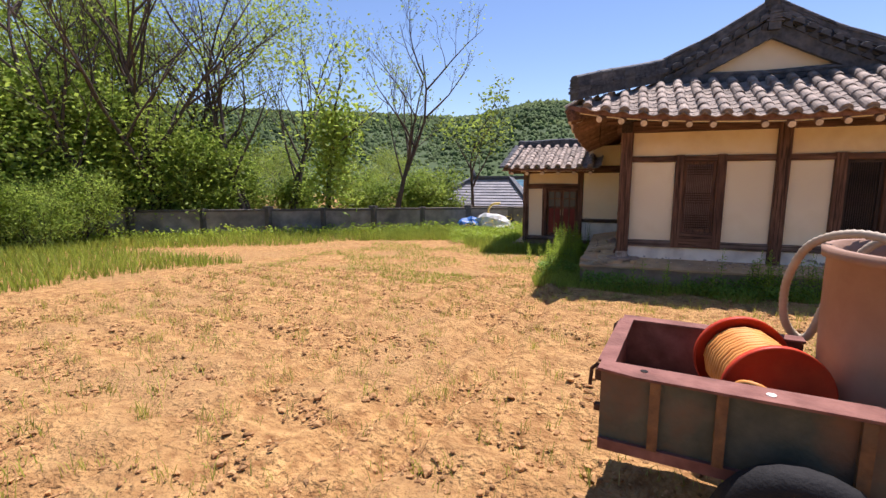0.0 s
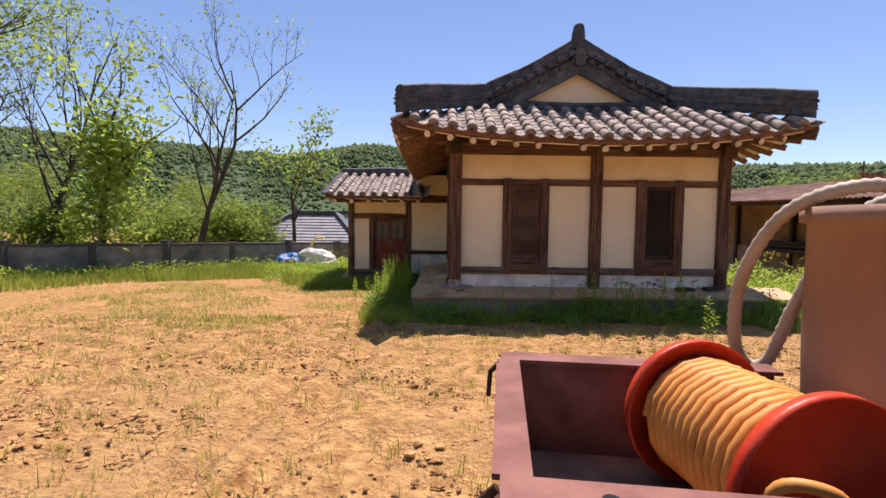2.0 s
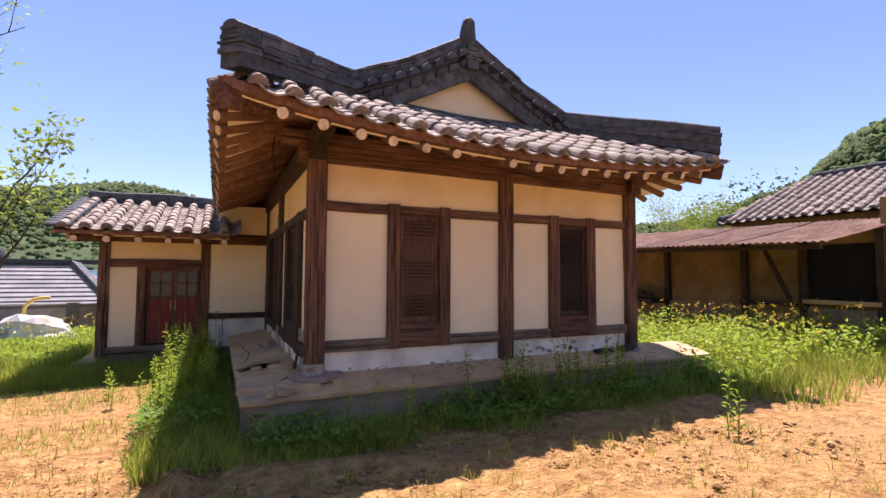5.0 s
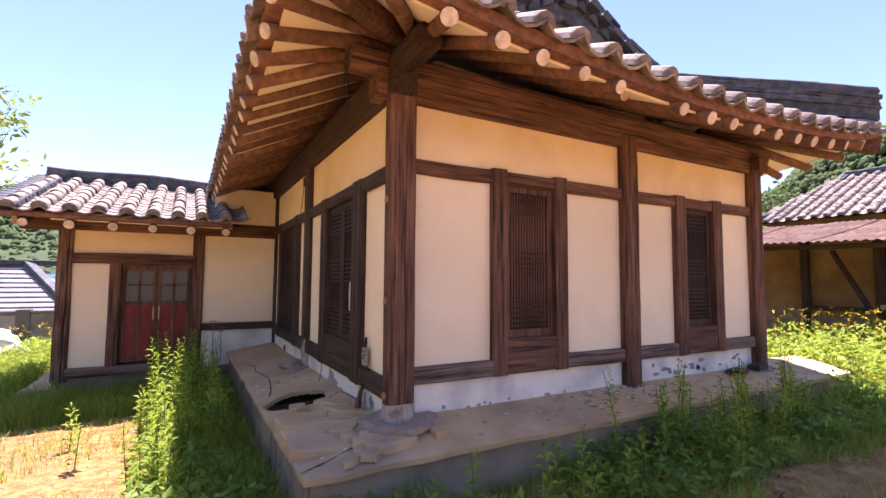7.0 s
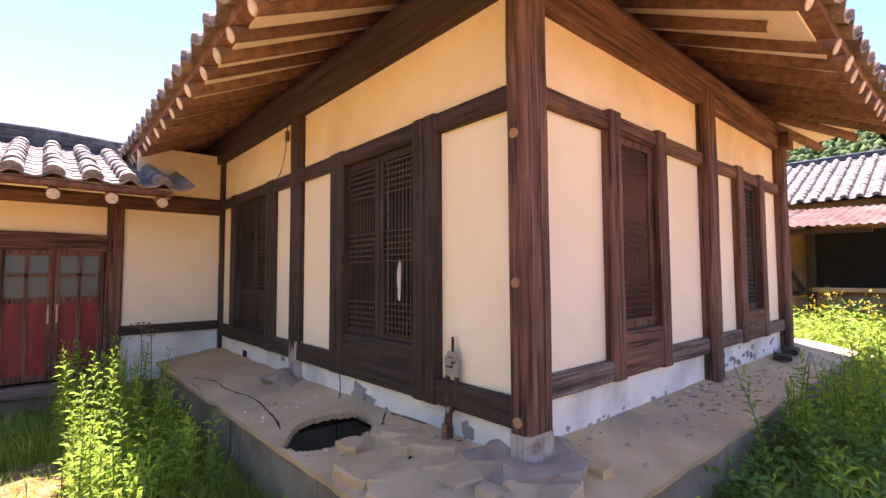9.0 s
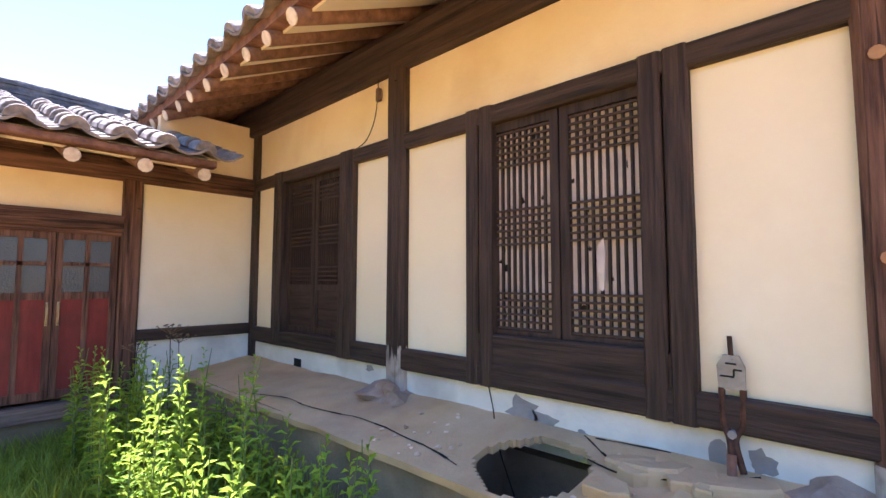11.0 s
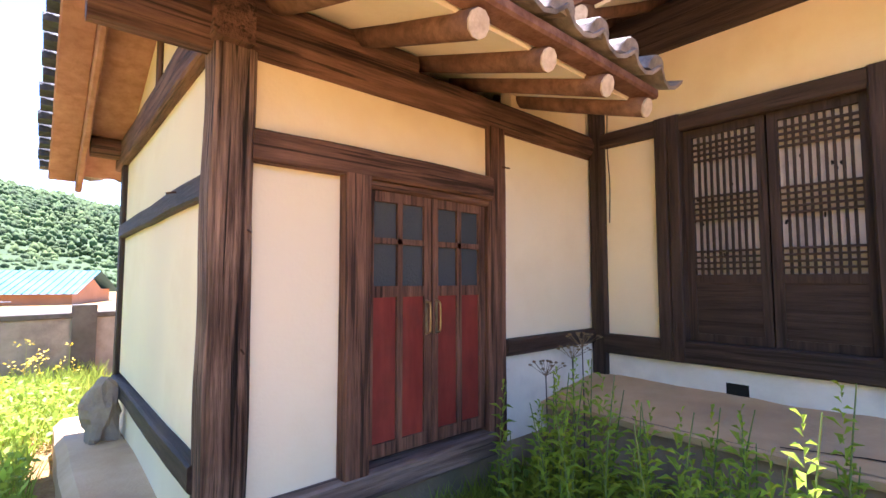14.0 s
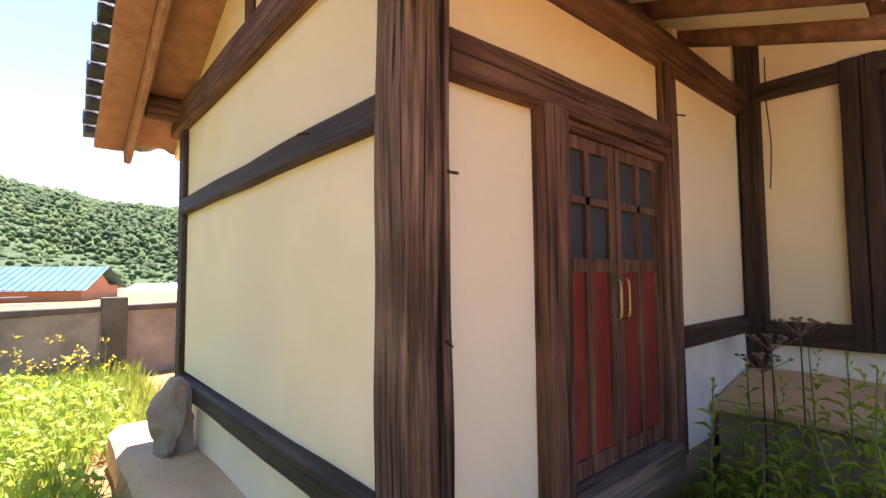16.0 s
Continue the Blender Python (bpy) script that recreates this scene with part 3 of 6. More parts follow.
def ridge_stack(roof, pts, height, width, name="ridge", layers=5):
    """A ridge of stacked flat tiles with a half-round cap, tile by tile."""
    ms = Mesh()
    pts = [Vector(p) for p in pts]
    for i in range(len(pts) - 1):
        a, b = pts[i], pts[i + 1]
        d = (b - a).normalized()
        s = d.cross(Vector((0, 0, 1))).normalized()
        for k in range(layers):
            w = width / 2 * (1.0 - 0.05 * k + (0.1 if k == layers - 1 else 0)) * rng.uniform(0.85, 1.14)
            z0 = height * k / layers + rng.uniform(-0.004, 0.004)
            z1 = z0 + height / layers * 0.8
            e = d * rng.uniform(0.0, 0.03)
            vs = []
            for p in (a - e, b + e):
                for sx, zz in ((-w, z0), (w, z0), (w, z1), (-w, z1)):
                    vs.append(p + s * sx + Vector((0, 0, zz + 0.02 * rng.random())))
            ms.add(vs, [(0, 1, 2, 3), (7, 6, 5, 4), (0, 4, 5, 1), (1, 5, 6, 2), (2, 6, 7, 3), (3, 7, 4, 0)])
        rings = []
        for p, r in ((a - d * 0.015, 0.085), (b + d * 0.01, 0.078)):
            rings.append([p + s * (r * math.cos(math.pi * j / 6)) + Vector((0, 0, height * 0.98 + 0.7 * r * math.sin(math.pi * j / 6))) for j in range(7)])
        ms.ring(rings)
    core = Mesh()
    rings = []
    for i, p in enumerate(pts):
        d = (pts[min(i + 1, len(pts) - 1)] - pts[max(i - 1, 0)]).normalized()
        s = d.cross(Vector((0, 0, 1))).normalized()
        rings.append([p + s * a * width * 0.4 + Vector((0, 0, z)) for a, z in ((-1, -0.12), (1, -0.12), (1, height * 0.95), (-1, height * 0.95))])
    core.ring(rings)
    r = part(name, ms, TILE_D, roof, "dark stacked ridge tiles")
    part("ridge_core", core, TILE_D, r)
    return r


roof = thing("roof", "grey clay tile roof with lifted corners and a plastered gable", "roof", kind="structure")
cols = [CX + 0.31 * k for k in range(-10, 11)]
lay(roof, lambda c, d: (c, RY0 + d, roof_z(c, RY0 + max(d, 0)) + min(d, 0) * 0.46), cols, lambda c: max(0.2, min(GY - RY0 - 0.1, HALF - abs(c - CX) - 0.1)), (1, 0, 0), True)
side_cols = [RY0 + 0.3 + 0.31 * k for k in range(32)]
side_top = lambda c: HALF - 0.1 if GY < c < RY1 - 1.6 else max(0.2, min(c - RY0, RY1 - c) - 0.1)
lay(roof, lambda c, d: (CX - HALF + d, c, roof_z(CX - HALF + max(d, 0), c) + min(d, 0) * 0.46), side_cols, side_top, (0, -1, 0), False)
lay(roof, lambda c, d: (CX + HALF - d, c, roof_z(CX + HALF - max(d, 0), c) + min(d, 0) * 0.46), side_cols, side_top, (0, 1, 0), False)
lay(roof, lambda c, d: (c, RY1 - d, roof_z(c, RY1 - max(d, 0)) + min(d, 0) * 0.46), cols, lambda c: max(0.2, min(1.6, HALF - abs(c - CX) - 0.1)), (-1, 0, 0), False)

# ridges
main_pts = [(CX, y, roof_z(CX, min(max(y, GY + 0.3), RY1 - 1.7)) - 0.02 + 0.05 * ((y - 13.6) / 4) ** 2) for y in np.linspace(GY - 0.1, RY1 - 1.6, 28)]
ridge_stack(roof, main_pts, 0.24, 0.24, "main_ridge")
for sgn in (-1, 1):
    foot = Vector((CX + sgn * (HALF - 1.62), GY + 0.05, 0))
    tip = Vector((CX + sgn * (HALF - 0.12), RY0 + 0.05, 0))
    hip = []
    for i in range(9):
        p = tip.lerp(foot, i / 8)
        hip.append((p.x, p.y, roof_z(p.x, p.y) + 0.19 + 0.02 * (1 - i / 8) ** 2))
    ridge_stack(roof, hip, 0.26, 0.26, "hip_ridge", 6)
    fall = []
    for i in range(9):
        x = foot.x + (CX - foot.x) * i / 8
        fall.append((x, GY + 0.1, roof_z(x, GY + 0.3) + 0.27))
    ridge_stack(roof, fall, 0.2, 0.24, "descending_ridge", 4)
    # verge tiles facing the front, and the barge board under them
    slope = math.degrees(math.atan2(roof_z(CX, GY + 0.3) - roof_z(foot.x, GY + 0.3), HALF - 1.62))
    for i in range(9):
        x = foot.x + (CX - foot.x) * (i + 0.35) / 9.1
        for row, (dy, dz) in enumerate(((-0.13, 0.17), (-0.06, 0.03))):
            t = new("verge_tile", COVER_DARK)
            t.parent = roof
            t.matrix_basis = pose(x + 0.05 * row, GY + dy + rng.uniform(-0.015, 0.015), roof_z(x, GY + 0.3) + dz + rng.uniform(-0.012, 0.012), 5, sgn * slope, rng.uniform(-4, 4))
    a, b = Vector((foot.x - sgn * 0.0, GY + 0.04, roof_z(foot.x, GY + 0.3) - 0.06)), Vector((CX, GY + 0.04, roof_z(CX, GY + 0.3) - 0.06))
    part("barge_board", Mesh().timber(a, b, 0.09, 0.3, wob=0.01), TILE_D, roof, "dark boarded gable edge")
tri = Mesh()
zb = 3.62
tri.add([(CX - 1.75, GY + 0.2, zb), (CX + 1.75, GY + 0.2, zb), (CX, GY + 0.2, 4.76), (CX - 1.75, GY + 0.3, zb), (CX + 1.75, GY + 0.3, zb), (CX, GY + 0.3, 4.76)],
        [(0, 1, 2), (5, 4, 3), (0, 3, 4, 1), (1, 4, 5, 2), (2, 5, 3, 0)])
part("gable_panel", tri, PLASTER, roof, "cracked white plaster gable")
base = [(x, GY + 0.1, roof_z(x, GY - 0.02) - 0.02) for x in np.linspace(CX - 1.7, CX + 1.7, 13)]
ridge_stack(roof, base, 0.15, 0.22, "gable_foot_tiles", 3)
orn = Mesh()
rings = []
for z, w, t, lean in ((-0.1, 0.15, 0.1, 0), (0.1, 0.14, 0.1, 0), (0.24, 0.12, 0.085, -0.02), (0.34, 0.1, 0.07, -0.04), (0.38, 0.05, 0.05, -0.05)):
    rings.append([(CX - 0.02 + w * math.cos(a) * 1.0, GY + 0.06 + lean + t * math.sin(a), 5.09 + z) for a in [2 * math.pi * j / 10 for j in range(10)]])
orn.ring(rings)
part("ridge_end_tile", orn, TILE_D, roof, "dark upright ridge end tile", True)


# eaves: boarding, soffit, rafters
def sheet(x0, x1, y0, y1, nx, ny, fz, top, bot):
    ms = Mesh()
    xs, ys = np.linspace(x0, x1, nx), np.linspace(y0, y1, ny)
    vs = [(x, y, fz(x, y) + o) for o in (bot, top) for x in xs for y in ys]
    n = nx * ny
    fs = []
    for i in range(nx - 1):
        for j in range(ny - 1):
            a, b, c, d = i * ny + j, (i + 1) * ny + j, (i + 1) * ny + j + 1, i * ny + j + 1
            fs += [(a, d, c, b), (a + n, b + n, c + n, d + n)]
    for i in range(nx - 1):
        for j in (0, ny - 1):
            a, b = i * ny + j, (i + 1) * ny + j
            fs.append((a, b, b + n, a + n))
    for j in range(ny - 1):
        for i in (0, nx - 1):
            a, b = i * ny + j, i * ny + j + 1
            fs.append((a, a + n, b + n, b))
    return ms.add(vs, fs)


for x0, x1, y0, y1, nx, ny in ((CX - HALF + 0.12, CX + HALF - 0.12, RY0 + 0.12, 9.9, 47, 12), (CX - HALF + 0.12, 0.85, 9.9, RY1 - 0.12, 12, 50), (4.7, CX + HALF - 0.12, 9.9, RY1 - 0.12, 12, 50)):
    part("soffit", sheet(x0, x1, y0, y1, nx, ny, roof_z, -0.035, -0.15), SOFFIT, roof, "pale clay soffit between rafters")
E_IN = 0.07
edge = [(x, RY0 + E_IN, roof_z(x, RY0 + E_IN) - 0.075) for x in np.linspace(CX - HALF + E_IN, CX + HALF - E_IN, 36)]
for ex in (edge, [(CX - HALF + E_IN, y, roof_z(CX - HALF + E_IN, y) - 0.075) for y in np.linspace(RY0 + E_IN, RY1 - E_IN, 46)], [(CX + HALF - E_IN, y, roof_z(CX + HALF - E_IN, y) - 0.075) for y in np.linspace(RY0 + E_IN, RY1 - E_IN, 46)]):
    rings = []
    for i, p in enumerate(ex):
        q = Vector(p)
        inn = Vector((0, 1, 0)) if ex is edge else Vector((math.copysign(1, CX - q.x), 0, 0))
        rings.append([q + inn * a + Vector((0, 0, z)) for a, z in ((-0.045, -0.028), (0.09, -0.028), (0.09, 0.05), (-0.045, 0.06))])
    part("eave_board", Mesh().ring(rings), BOARD, roof, "red-brown eave board")


def rafter(roof, p_in, p_out, r, parent_label=""):
    d = (Vector(p_out) - Vector(p_in))
    mid = Vector(p_in) + d * 0.5 + Vector((0, 0, -0.012 * rng.random()))
    raf = part("rafter", Mesh().tube([p_in, mid, p_out], [r * 1.05, r * rng.uniform(0.95, 1.08), r], 10), POLE, roof, "", True)
    n = d.normalized()
    e = Mesh().tube([Vector(p_out) - n * 0.004, Vector(p_out) + n * 0.008], r * 0.97, 10)
    part("rafter_end", e, CUT, raf, "pale sawn end")


for i in range(17):
    x = -0.10 + i * 0.357 + rng.uniform(-0.015, 0.015)
    xi = min(max(x, 0.72), 4.85)
    yo = RY0 + (0.3 if i == 6 else rng.uniform(0.015, 0.04))
    rafter(roof, (xi, 9.95, roof_z(xi, 9.95) - 0.19), (x, yo, roof_z(x, yo) - 0.155), rng.uniform(0.05, 0.058))
for i in range(28):
    y = RY0 + 0.42 + i * 0.345 + rng.uniform(-0.03, 0.03)
    yi = max(y, 10.0)
    xo = CX - HALF + rng.uniform(0.015, 0.04)
    rafter(roof, (0.75, yi, roof_z(0.75, max(yi, 10.3)) - 0.19), (xo, y, roof_z(xo, y) - 0.155), rng.uniform(0.049, 0.057))
for i in range(8):
    y = RY0 + 0.42 + i * 0.36
    xo = CX + HALF - 0.03
    rafter(roof, (4.95, max(y, 10.0), roof_z(4.95, max(y, 10.3)) - 0.19), (xo, y, roof_z(xo, y) - 0.155), 0.053)
for sgn in (-1, 1):
    xo = CX + sgn * (HALF - 0.06)
    xi = CX + sgn * (HALF - 1.35)
    part("hip_rafter", Mesh().timber((xi, 9.95, roof_z(xi, 9.9) - 0.24), (xo, RY0 + 0.06, roof_z(xo, RY0 + 0.06) - 0.19), 0.15, 0.2, chamfer=0.02), WOOD["y"], roof, "stout corner rafter")

# ---- wing ----
WY, WX = 14.71, -2.55
wall_wing = thing("wall_wing", "cream plaster wing wall framed with brown timber", "wall", kind="structure")
part("post", Mesh().timber((-2.5, WY + 0.05, 0.0), (-2.5, WY + 0.05, 2.16), 0.18, 0.19, up=(0, 1, 0), chamfer=0.02, wob=0.014, seg=0.12), mat("deeply_weathered_timber", (0.03, 0.014, 0.01), (0.42, 0.26, 0.18), 34, (1, 1, 0.045), 0.8, 1.6, 60, (0.03, 0.014, 0.01), 2.2, 0.5, detail=9, crack=0.88), wall_wing, "deeply weathered corner post")
part("post", Mesh().timber((-0.83, WY + 0.04, 0.1), (-0.83, WY + 0.04, 2.16), 0.165, 0.17, up=(0, 1, 0), chamfer=0.02, wob=0.008), WOOD["z"], wall_wing)
part("tie_beam", Mesh().tube([(-3.02, WY + 0.05, 2.24), (-1.3, WY + 0.03, 2.255), (0.34, WY + 0.04, 2.25)], 0.115, 10), WOOD["x"], wall_wing)
part("lintel", Mesh().timber((-2.43, WY + 0.01, 1.745), (-0.9, WY + 0.01, 1.74), 0.15, 0.15, wob=0.01, seg=0.16), WOOD["x"], wall_wing)
plaster("upper_panel", (-2.42, -0.9, WY, WY + 0.1, 1.81, 2.2), OCHRE, wall_wing)
plaster("plaster_panel", (-2.42, -1.97, WY, WY + 0.1, 0.17, 1.68), PLASTER, wall_wing)
part("sill_beam", Mesh().timber((-2.42, WY + 0.0, 0.12), (-0.9, WY + 0.0, 0.12), 0.16, 0.13, wob=0.009, seg=0.2), SILL, wall_wing)
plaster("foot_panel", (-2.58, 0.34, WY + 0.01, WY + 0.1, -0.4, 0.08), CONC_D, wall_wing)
part("door_jamb", Mesh().timber((-1.9, WY, 0.18), (-1.9, WY, 1.68), 0.15, 0.15, up=(0, 1, 0)), WOOD["z"], wall_wing)
plaster("plaster_panel", (-0.75, 0.34, WY, WY + 0.1, 0.75, 2.2), PLASTER, wall_wing)
part("sill_beam", Mesh().timber((-0.76, WY + 0.01, 0.695), (0.36, WY + 0.01, 0.695), 0.13, 0.11), DARK["x"], wall_wing)
plaster("foot_panel", (-0.75, 0.34, WY - 0.005, WY + 0.1, 0.08, 0.64), WHITE, wall_wing)
plaster("upper_panel", (-0.62, 0.34, WY + 0.02, WY + 0.12, 2.3, 2.95), OCHRE, wall_wing)

wall_gable = thing("wall_gable", "white plaster gable wall of the wing with weathered beams", "wall", kind="structure")
part("post", Mesh().timber((WX + 0.04, 17.53, -0.3), (WX + 0.04, 17.53, 2.2), 0.15, 0.15, up=(0, 1, 0)), DARK["z"], wall_gable)
plaster("plaster_panel", (WX, WX + 0.1, WY + 0.13, 17.46, 0.36, 1.51), PLASTER, wall_gable)
plaster("plaster_panel", (WX, WX + 0.1, WY + 0.13, 17.46, 1.62, 2.2), PLASTER, wall_gable)
plaster("foot_panel", (WX - 0.005, WX + 0.1, WY + 0.13, 17.46, -0.4, 0.26), PLASTER, wall_gable)
part("beam", Mesh().timber((WX + 0.02, WY + 0.1, 1.565), (WX + 0.02, 17.5, 1.565), 0.13, 0.115, wob=0.008, seg=0.15), DARK["y"], wall_gable)
part("beam", Mesh().timber((WX + 0.01, WY + 0.1, 0.31), (WX + 0.01, 17.5, 0.28), 0.14, 0.12, wob=0.011, seg=0.14), DARK["y"], wall_gable)
part("tie_beam", Mesh().timber((WX + 0.02, WY - 0.1, 2.26), (WX + 0.02, 17.8, 2.24), 0.17, 0.2, wob=0.01, seg=0.16), WOOD["y"], wall_gable)
part("king_post", Mesh().timber((WX + 0.03, 16.1, 2.3), (WX + 0.03, 16.1, 2.95), 0.11, 0.11, up=(0, 1, 0)), WOOD["z"], wall_gable)
gb = Mesh()
pts = [(14.75, 2.3), (17.5, 2.3), (17.5, wing_z(0, 17.5) - 0.1), (W_YR, 2.95), (14.75, wing_z(0, 14.75) - 0.1)]
gb.add([(WX, y, z) for y, z in pts] + [(WX + 0.08, y, z) for y, z in pts], [(4, 3, 2, 1, 0), (5, 6, 7, 8, 9)] + [(i, (i + 1) % 5, (i + 1) % 5 + 5, i + 5) for i in range(5)])
part("gable_panel", gb, OCHRE, wall_gable)
boxpart("rear_wall", (WX, 0.34, 17.5, 17.6, -0.4, 2.3), PLASTER, wall_gable)

wing_roof = thing("wing_roof", "low grey clay tile roof over the wing", "roof", kind="structure")
wcols = [W_X0 + 0.2 + 0.3 * k for k in range(9)]
lay(wing_roof, lambda c, d: (c, W_Y0 + d, 2.29 + 0.335 * d), wcols, lambda c: W_YR - W_Y0 - 0.05, (1, 0, 0), True)
lay(wing_roof, lambda c, d: (c, W_Y1 - d, wing_z(0, W_Y1) + 0.44 * d), wcols + [W_X0 + 0.2 + 0.3 * k for k in range(9, 11)], lambda c: W_Y1 - W_YR - 0.05, (-1, 0, 0), False)
ridge_stack(wing_roof, [(x, W_YR, 3.06 + 0.02 * math.sin(x * 3)) for x in np.linspace(W_X0 + 0.1, -0.2, 11)], 0.17, 0.22, "ridge", 4)
part("soffit", sheet(WX + 0.02, -0.42, W_Y0 + 0.12, W_Y1 - 0.1, 4, 30, wing_z, -0.03, -0.14), SOFFIT, wing_roof, "pale clay soffit")
part("verge_boarding", sheet(W_X0 + 0.22, WX + 0.02, W_Y0 + 0.1, W_Y1 - 0.1, 3, 30, wing_z, -0.03, -0.06), VERGE, wing_roof, "red-brown boards under the verge")
for s0, s1, z0, z1 in ((W_Y0 + 0.05, W_YR, wing_z(0, W_Y0 + 0.05), 3.05), (W_Y1 - 0.05, W_YR, wing_z(0, W_Y1 - 0.05), 3.05)):
    part("barge_board", Mesh().timber((W_X0 + 0.26, s0, z0 - 0.12), (W_X0 + 0.26, s1, z1 - 0.12), 0.05, 0.16), VERGE, wing_roof, "red-brown barge board")
    # short tiles laid sideways along the verge
    for i in range(14):
        t = i / 13.4
        p = Vector((W_X0 - 0.02 - rng.uniform(0, 0.03), s0 + (s1 - s0) * t, z0 + (z1 - z0) * t + 0.0))
        tl = new("verge_tile", COVER_DARK)
        tl.parent = wing_roof
        tl.matrix_basis = Matrix.Translation(p) @ pose(0, 0, 0, 3, 0, -90)
        e = Vector((0, (s1 - s0) / 13, (z1 - z0) / 13))
        part("verge_board", Mesh().timber((W_X0 + 0.14, p.y, p.z - 0.075), (W_X0 + 0.14, p.y + e.y, p.z + e.z - 0.05), 0.2, 0.045, wob=0.004), VERGE, wing_roof)
part("eave_board", Mesh().timber((W_X0 + 0.1, W_Y0 + 0.06, 2.235), (-0.42, W_Y0 + 0.06, 2.235), 0.12, 0.06, wob=0.008), BOARD, wing_roof, "red-brown eave board")
for x in (-2.78, -2.33, -1.87, -1.42, -0.96, -0.51):
    rafter(wing_roof, (x, 14.95, wing_z(x, 14.95) - 0.15), (x, W_Y0 + rng.uniform(0.02, 0.06), wing_z(x, W_Y0) - 0.155), rng.uniform(0.052, 0.06))
for y, z in ((14.75, 2.38), (16.05, 2.9), (17.5, 2.28)):
    part("purlin", Mesh().tube([(W_X0 + 0.3, y, z), (-1.5, y, z)], 0.09, 10), WOOD["x"], wing_roof)

# wing door: two leaves with glazed tops and red panels
RED = mat("faded_red_door_paint", (0.16, 0.022, 0.016), (0.26, 0.045, 0.03), 8, (1, 1, 0.2), 0.6, 0.15, 60, (0.1, 0.03, 0.02), 4)
glass = bpy.data.materials.new("old_glass")
glass.use_nodes = True
gb_ = glass.node_tree.nodes["Principled BSDF"]
gb_.inputs["Base Color"].default_value = (0.06, 0.07, 0.078, 1)
gb_.inputs["Roughness"].default_value, gb_.inputs["Specular IOR Level"].default_value = 0.1, 0.5
gv = glass.node_tree.nodes.new("ShaderNodeTexVoronoi")
gv.inputs["Scale"].default_value = 70
gc = glass.node_tree.nodes.new("ShaderNodeTexCoord")
glass.node_tree.links.new(gc.outputs["Object"], gv.inputs["Vector"])
gu = glass.node_tree.nodes.new("ShaderNodeBump")
gu.inputs["Strength"].default_value, gu.inputs["Distance"].default_value = 0.35, 0.004
glass.node_tree.links.new(gv.outputs["Distance"], gu.inputs["Height"])
glass.node_tree.links.new(gu.outputs[0], gb_.inputs["Normal"])
BRASS = mat("worn_brass", (0.3, 0.22, 0.12), (0.6, 0.48, 0.3), 12, rough=0.35, bump=0.1, metal=0.9)


def wing_leaf(x0, hand):
    w, z0, z1, zm = 0.445, 0.215, 1.63, 1.08
    door = thing("door_5", "closed double door leaf with red panels, glazed above", "door", kind="structure")
    fm = Mesh()
    f0, f1 = WY + 0.0, WY + 0.045
    for b in ((x0, x0 + 0.05, z0, z1), (x0 + w - 0.05, x0 + w, z0, z1), (x0 + 0.05, x0 + w - 0.05, z1 - 0.06, z1), (x0 + 0.05, x0 + w - 0.05, zm - 0.03, zm + 0.03), (x0 + 0.05, x0 + w - 0.05, z0, z0 + 0.07),
              (x0 + w / 2 - 0.017, x0 + w / 2 + 0.017, zm + 0.03, z1 - 0.06), (x0 + 0.05, x0 + w - 0.05, 1.34, 1.372), (x0 + w / 2 - 0.02, x0 + w / 2 + 0.02, z0 + 0.07, zm - 0.03)):
        fm.box(b[0], b[1], f0, f1, b[2], b[3])
    part("leaf_frame", fm, WOOD["z"], door)
    for a, b in ((x0 + 0.05, x0 + w / 2 - 0.02), (x0 + w / 2 + 0.02, x0 + w - 0.05)):
        part("red_panel", Mesh().box(a, b, f0 + 0.014, f1 - 0.008, z0 + 0.07, zm - 0.03), RED, door, "faded red panel")
        for c, d in ((zm + 0.03, 1.34), (1.372, z1 - 0.06)):
            p = part("pane", Mesh().box(a - 0.004, b + 0.004, f0 + 0.02, f0 + 0.026, c, d), glass, door)
    hx = x0 + (w - 0.035 if hand else 0.035)
    h = part("handle", Mesh().tube(spline([(hx, f0, 0.84), (hx, f0 - 0.035, 0.85), (hx, f0 - 0.04, 0.93), (hx, f0 - 0.035, 1.01), (hx, f0, 1.02)], 4), 0.0055, 6), BRASS, door, "worn brass pull handle")
    part("back_plate", Mesh().box(hx - 0.009, hx + 0.009, f0 - 0.004, f0, 0.83, 1.03), BRASS, h)
    return door


wing_leaf(-1.82, True)
wing_leaf(-1.37, False)
# Near-black sheet painted as the unlit room behind the leaves.
part("backing", Mesh().box(-1.82, -0.92, WY + 0.3, WY + 0.32, 0.2, 1.7), BLACK, wall_wing, "near-black sheet painting the unlit room behind the door")
part("door_head", Mesh().timber((-1.84, WY + 0.02, 1.65), (-0.9, WY + 0.02, 1.65), 0.1, 0.05), WOOD["x"], wall_wing)
pad = part("pad", Mesh().timber((-2.71, 14.5, -0.26), (-2.73, 17.9, -0.26), 0.46, 0.4, chamfer=0.06, wob=0.022, seg=0.18), CONC, None)
tagged(pad, "worn cement pad along the wing wall", "pavement", kind="structure")
pad.name = "pavement"

# ---- ground ----
SOIL = mat("tilled_sandy_soil", (0.24, 0.11, 0.034), (0.6, 0.36, 0.135), 8.0, rough=0.97, bump=3.2, fine=26, stain=(0.38, 0.225, 0.09), stain_scale=0.7, stain_amount=0.7, detail=12)
gx = np.unique(np.concatenate([-np.geomspace(9.2, 2500, 34), np.arange(-9, 7, 0.055), np.arange(7.3, 16, 0.5), np.geomspace(16.5, 2500, 30)]))
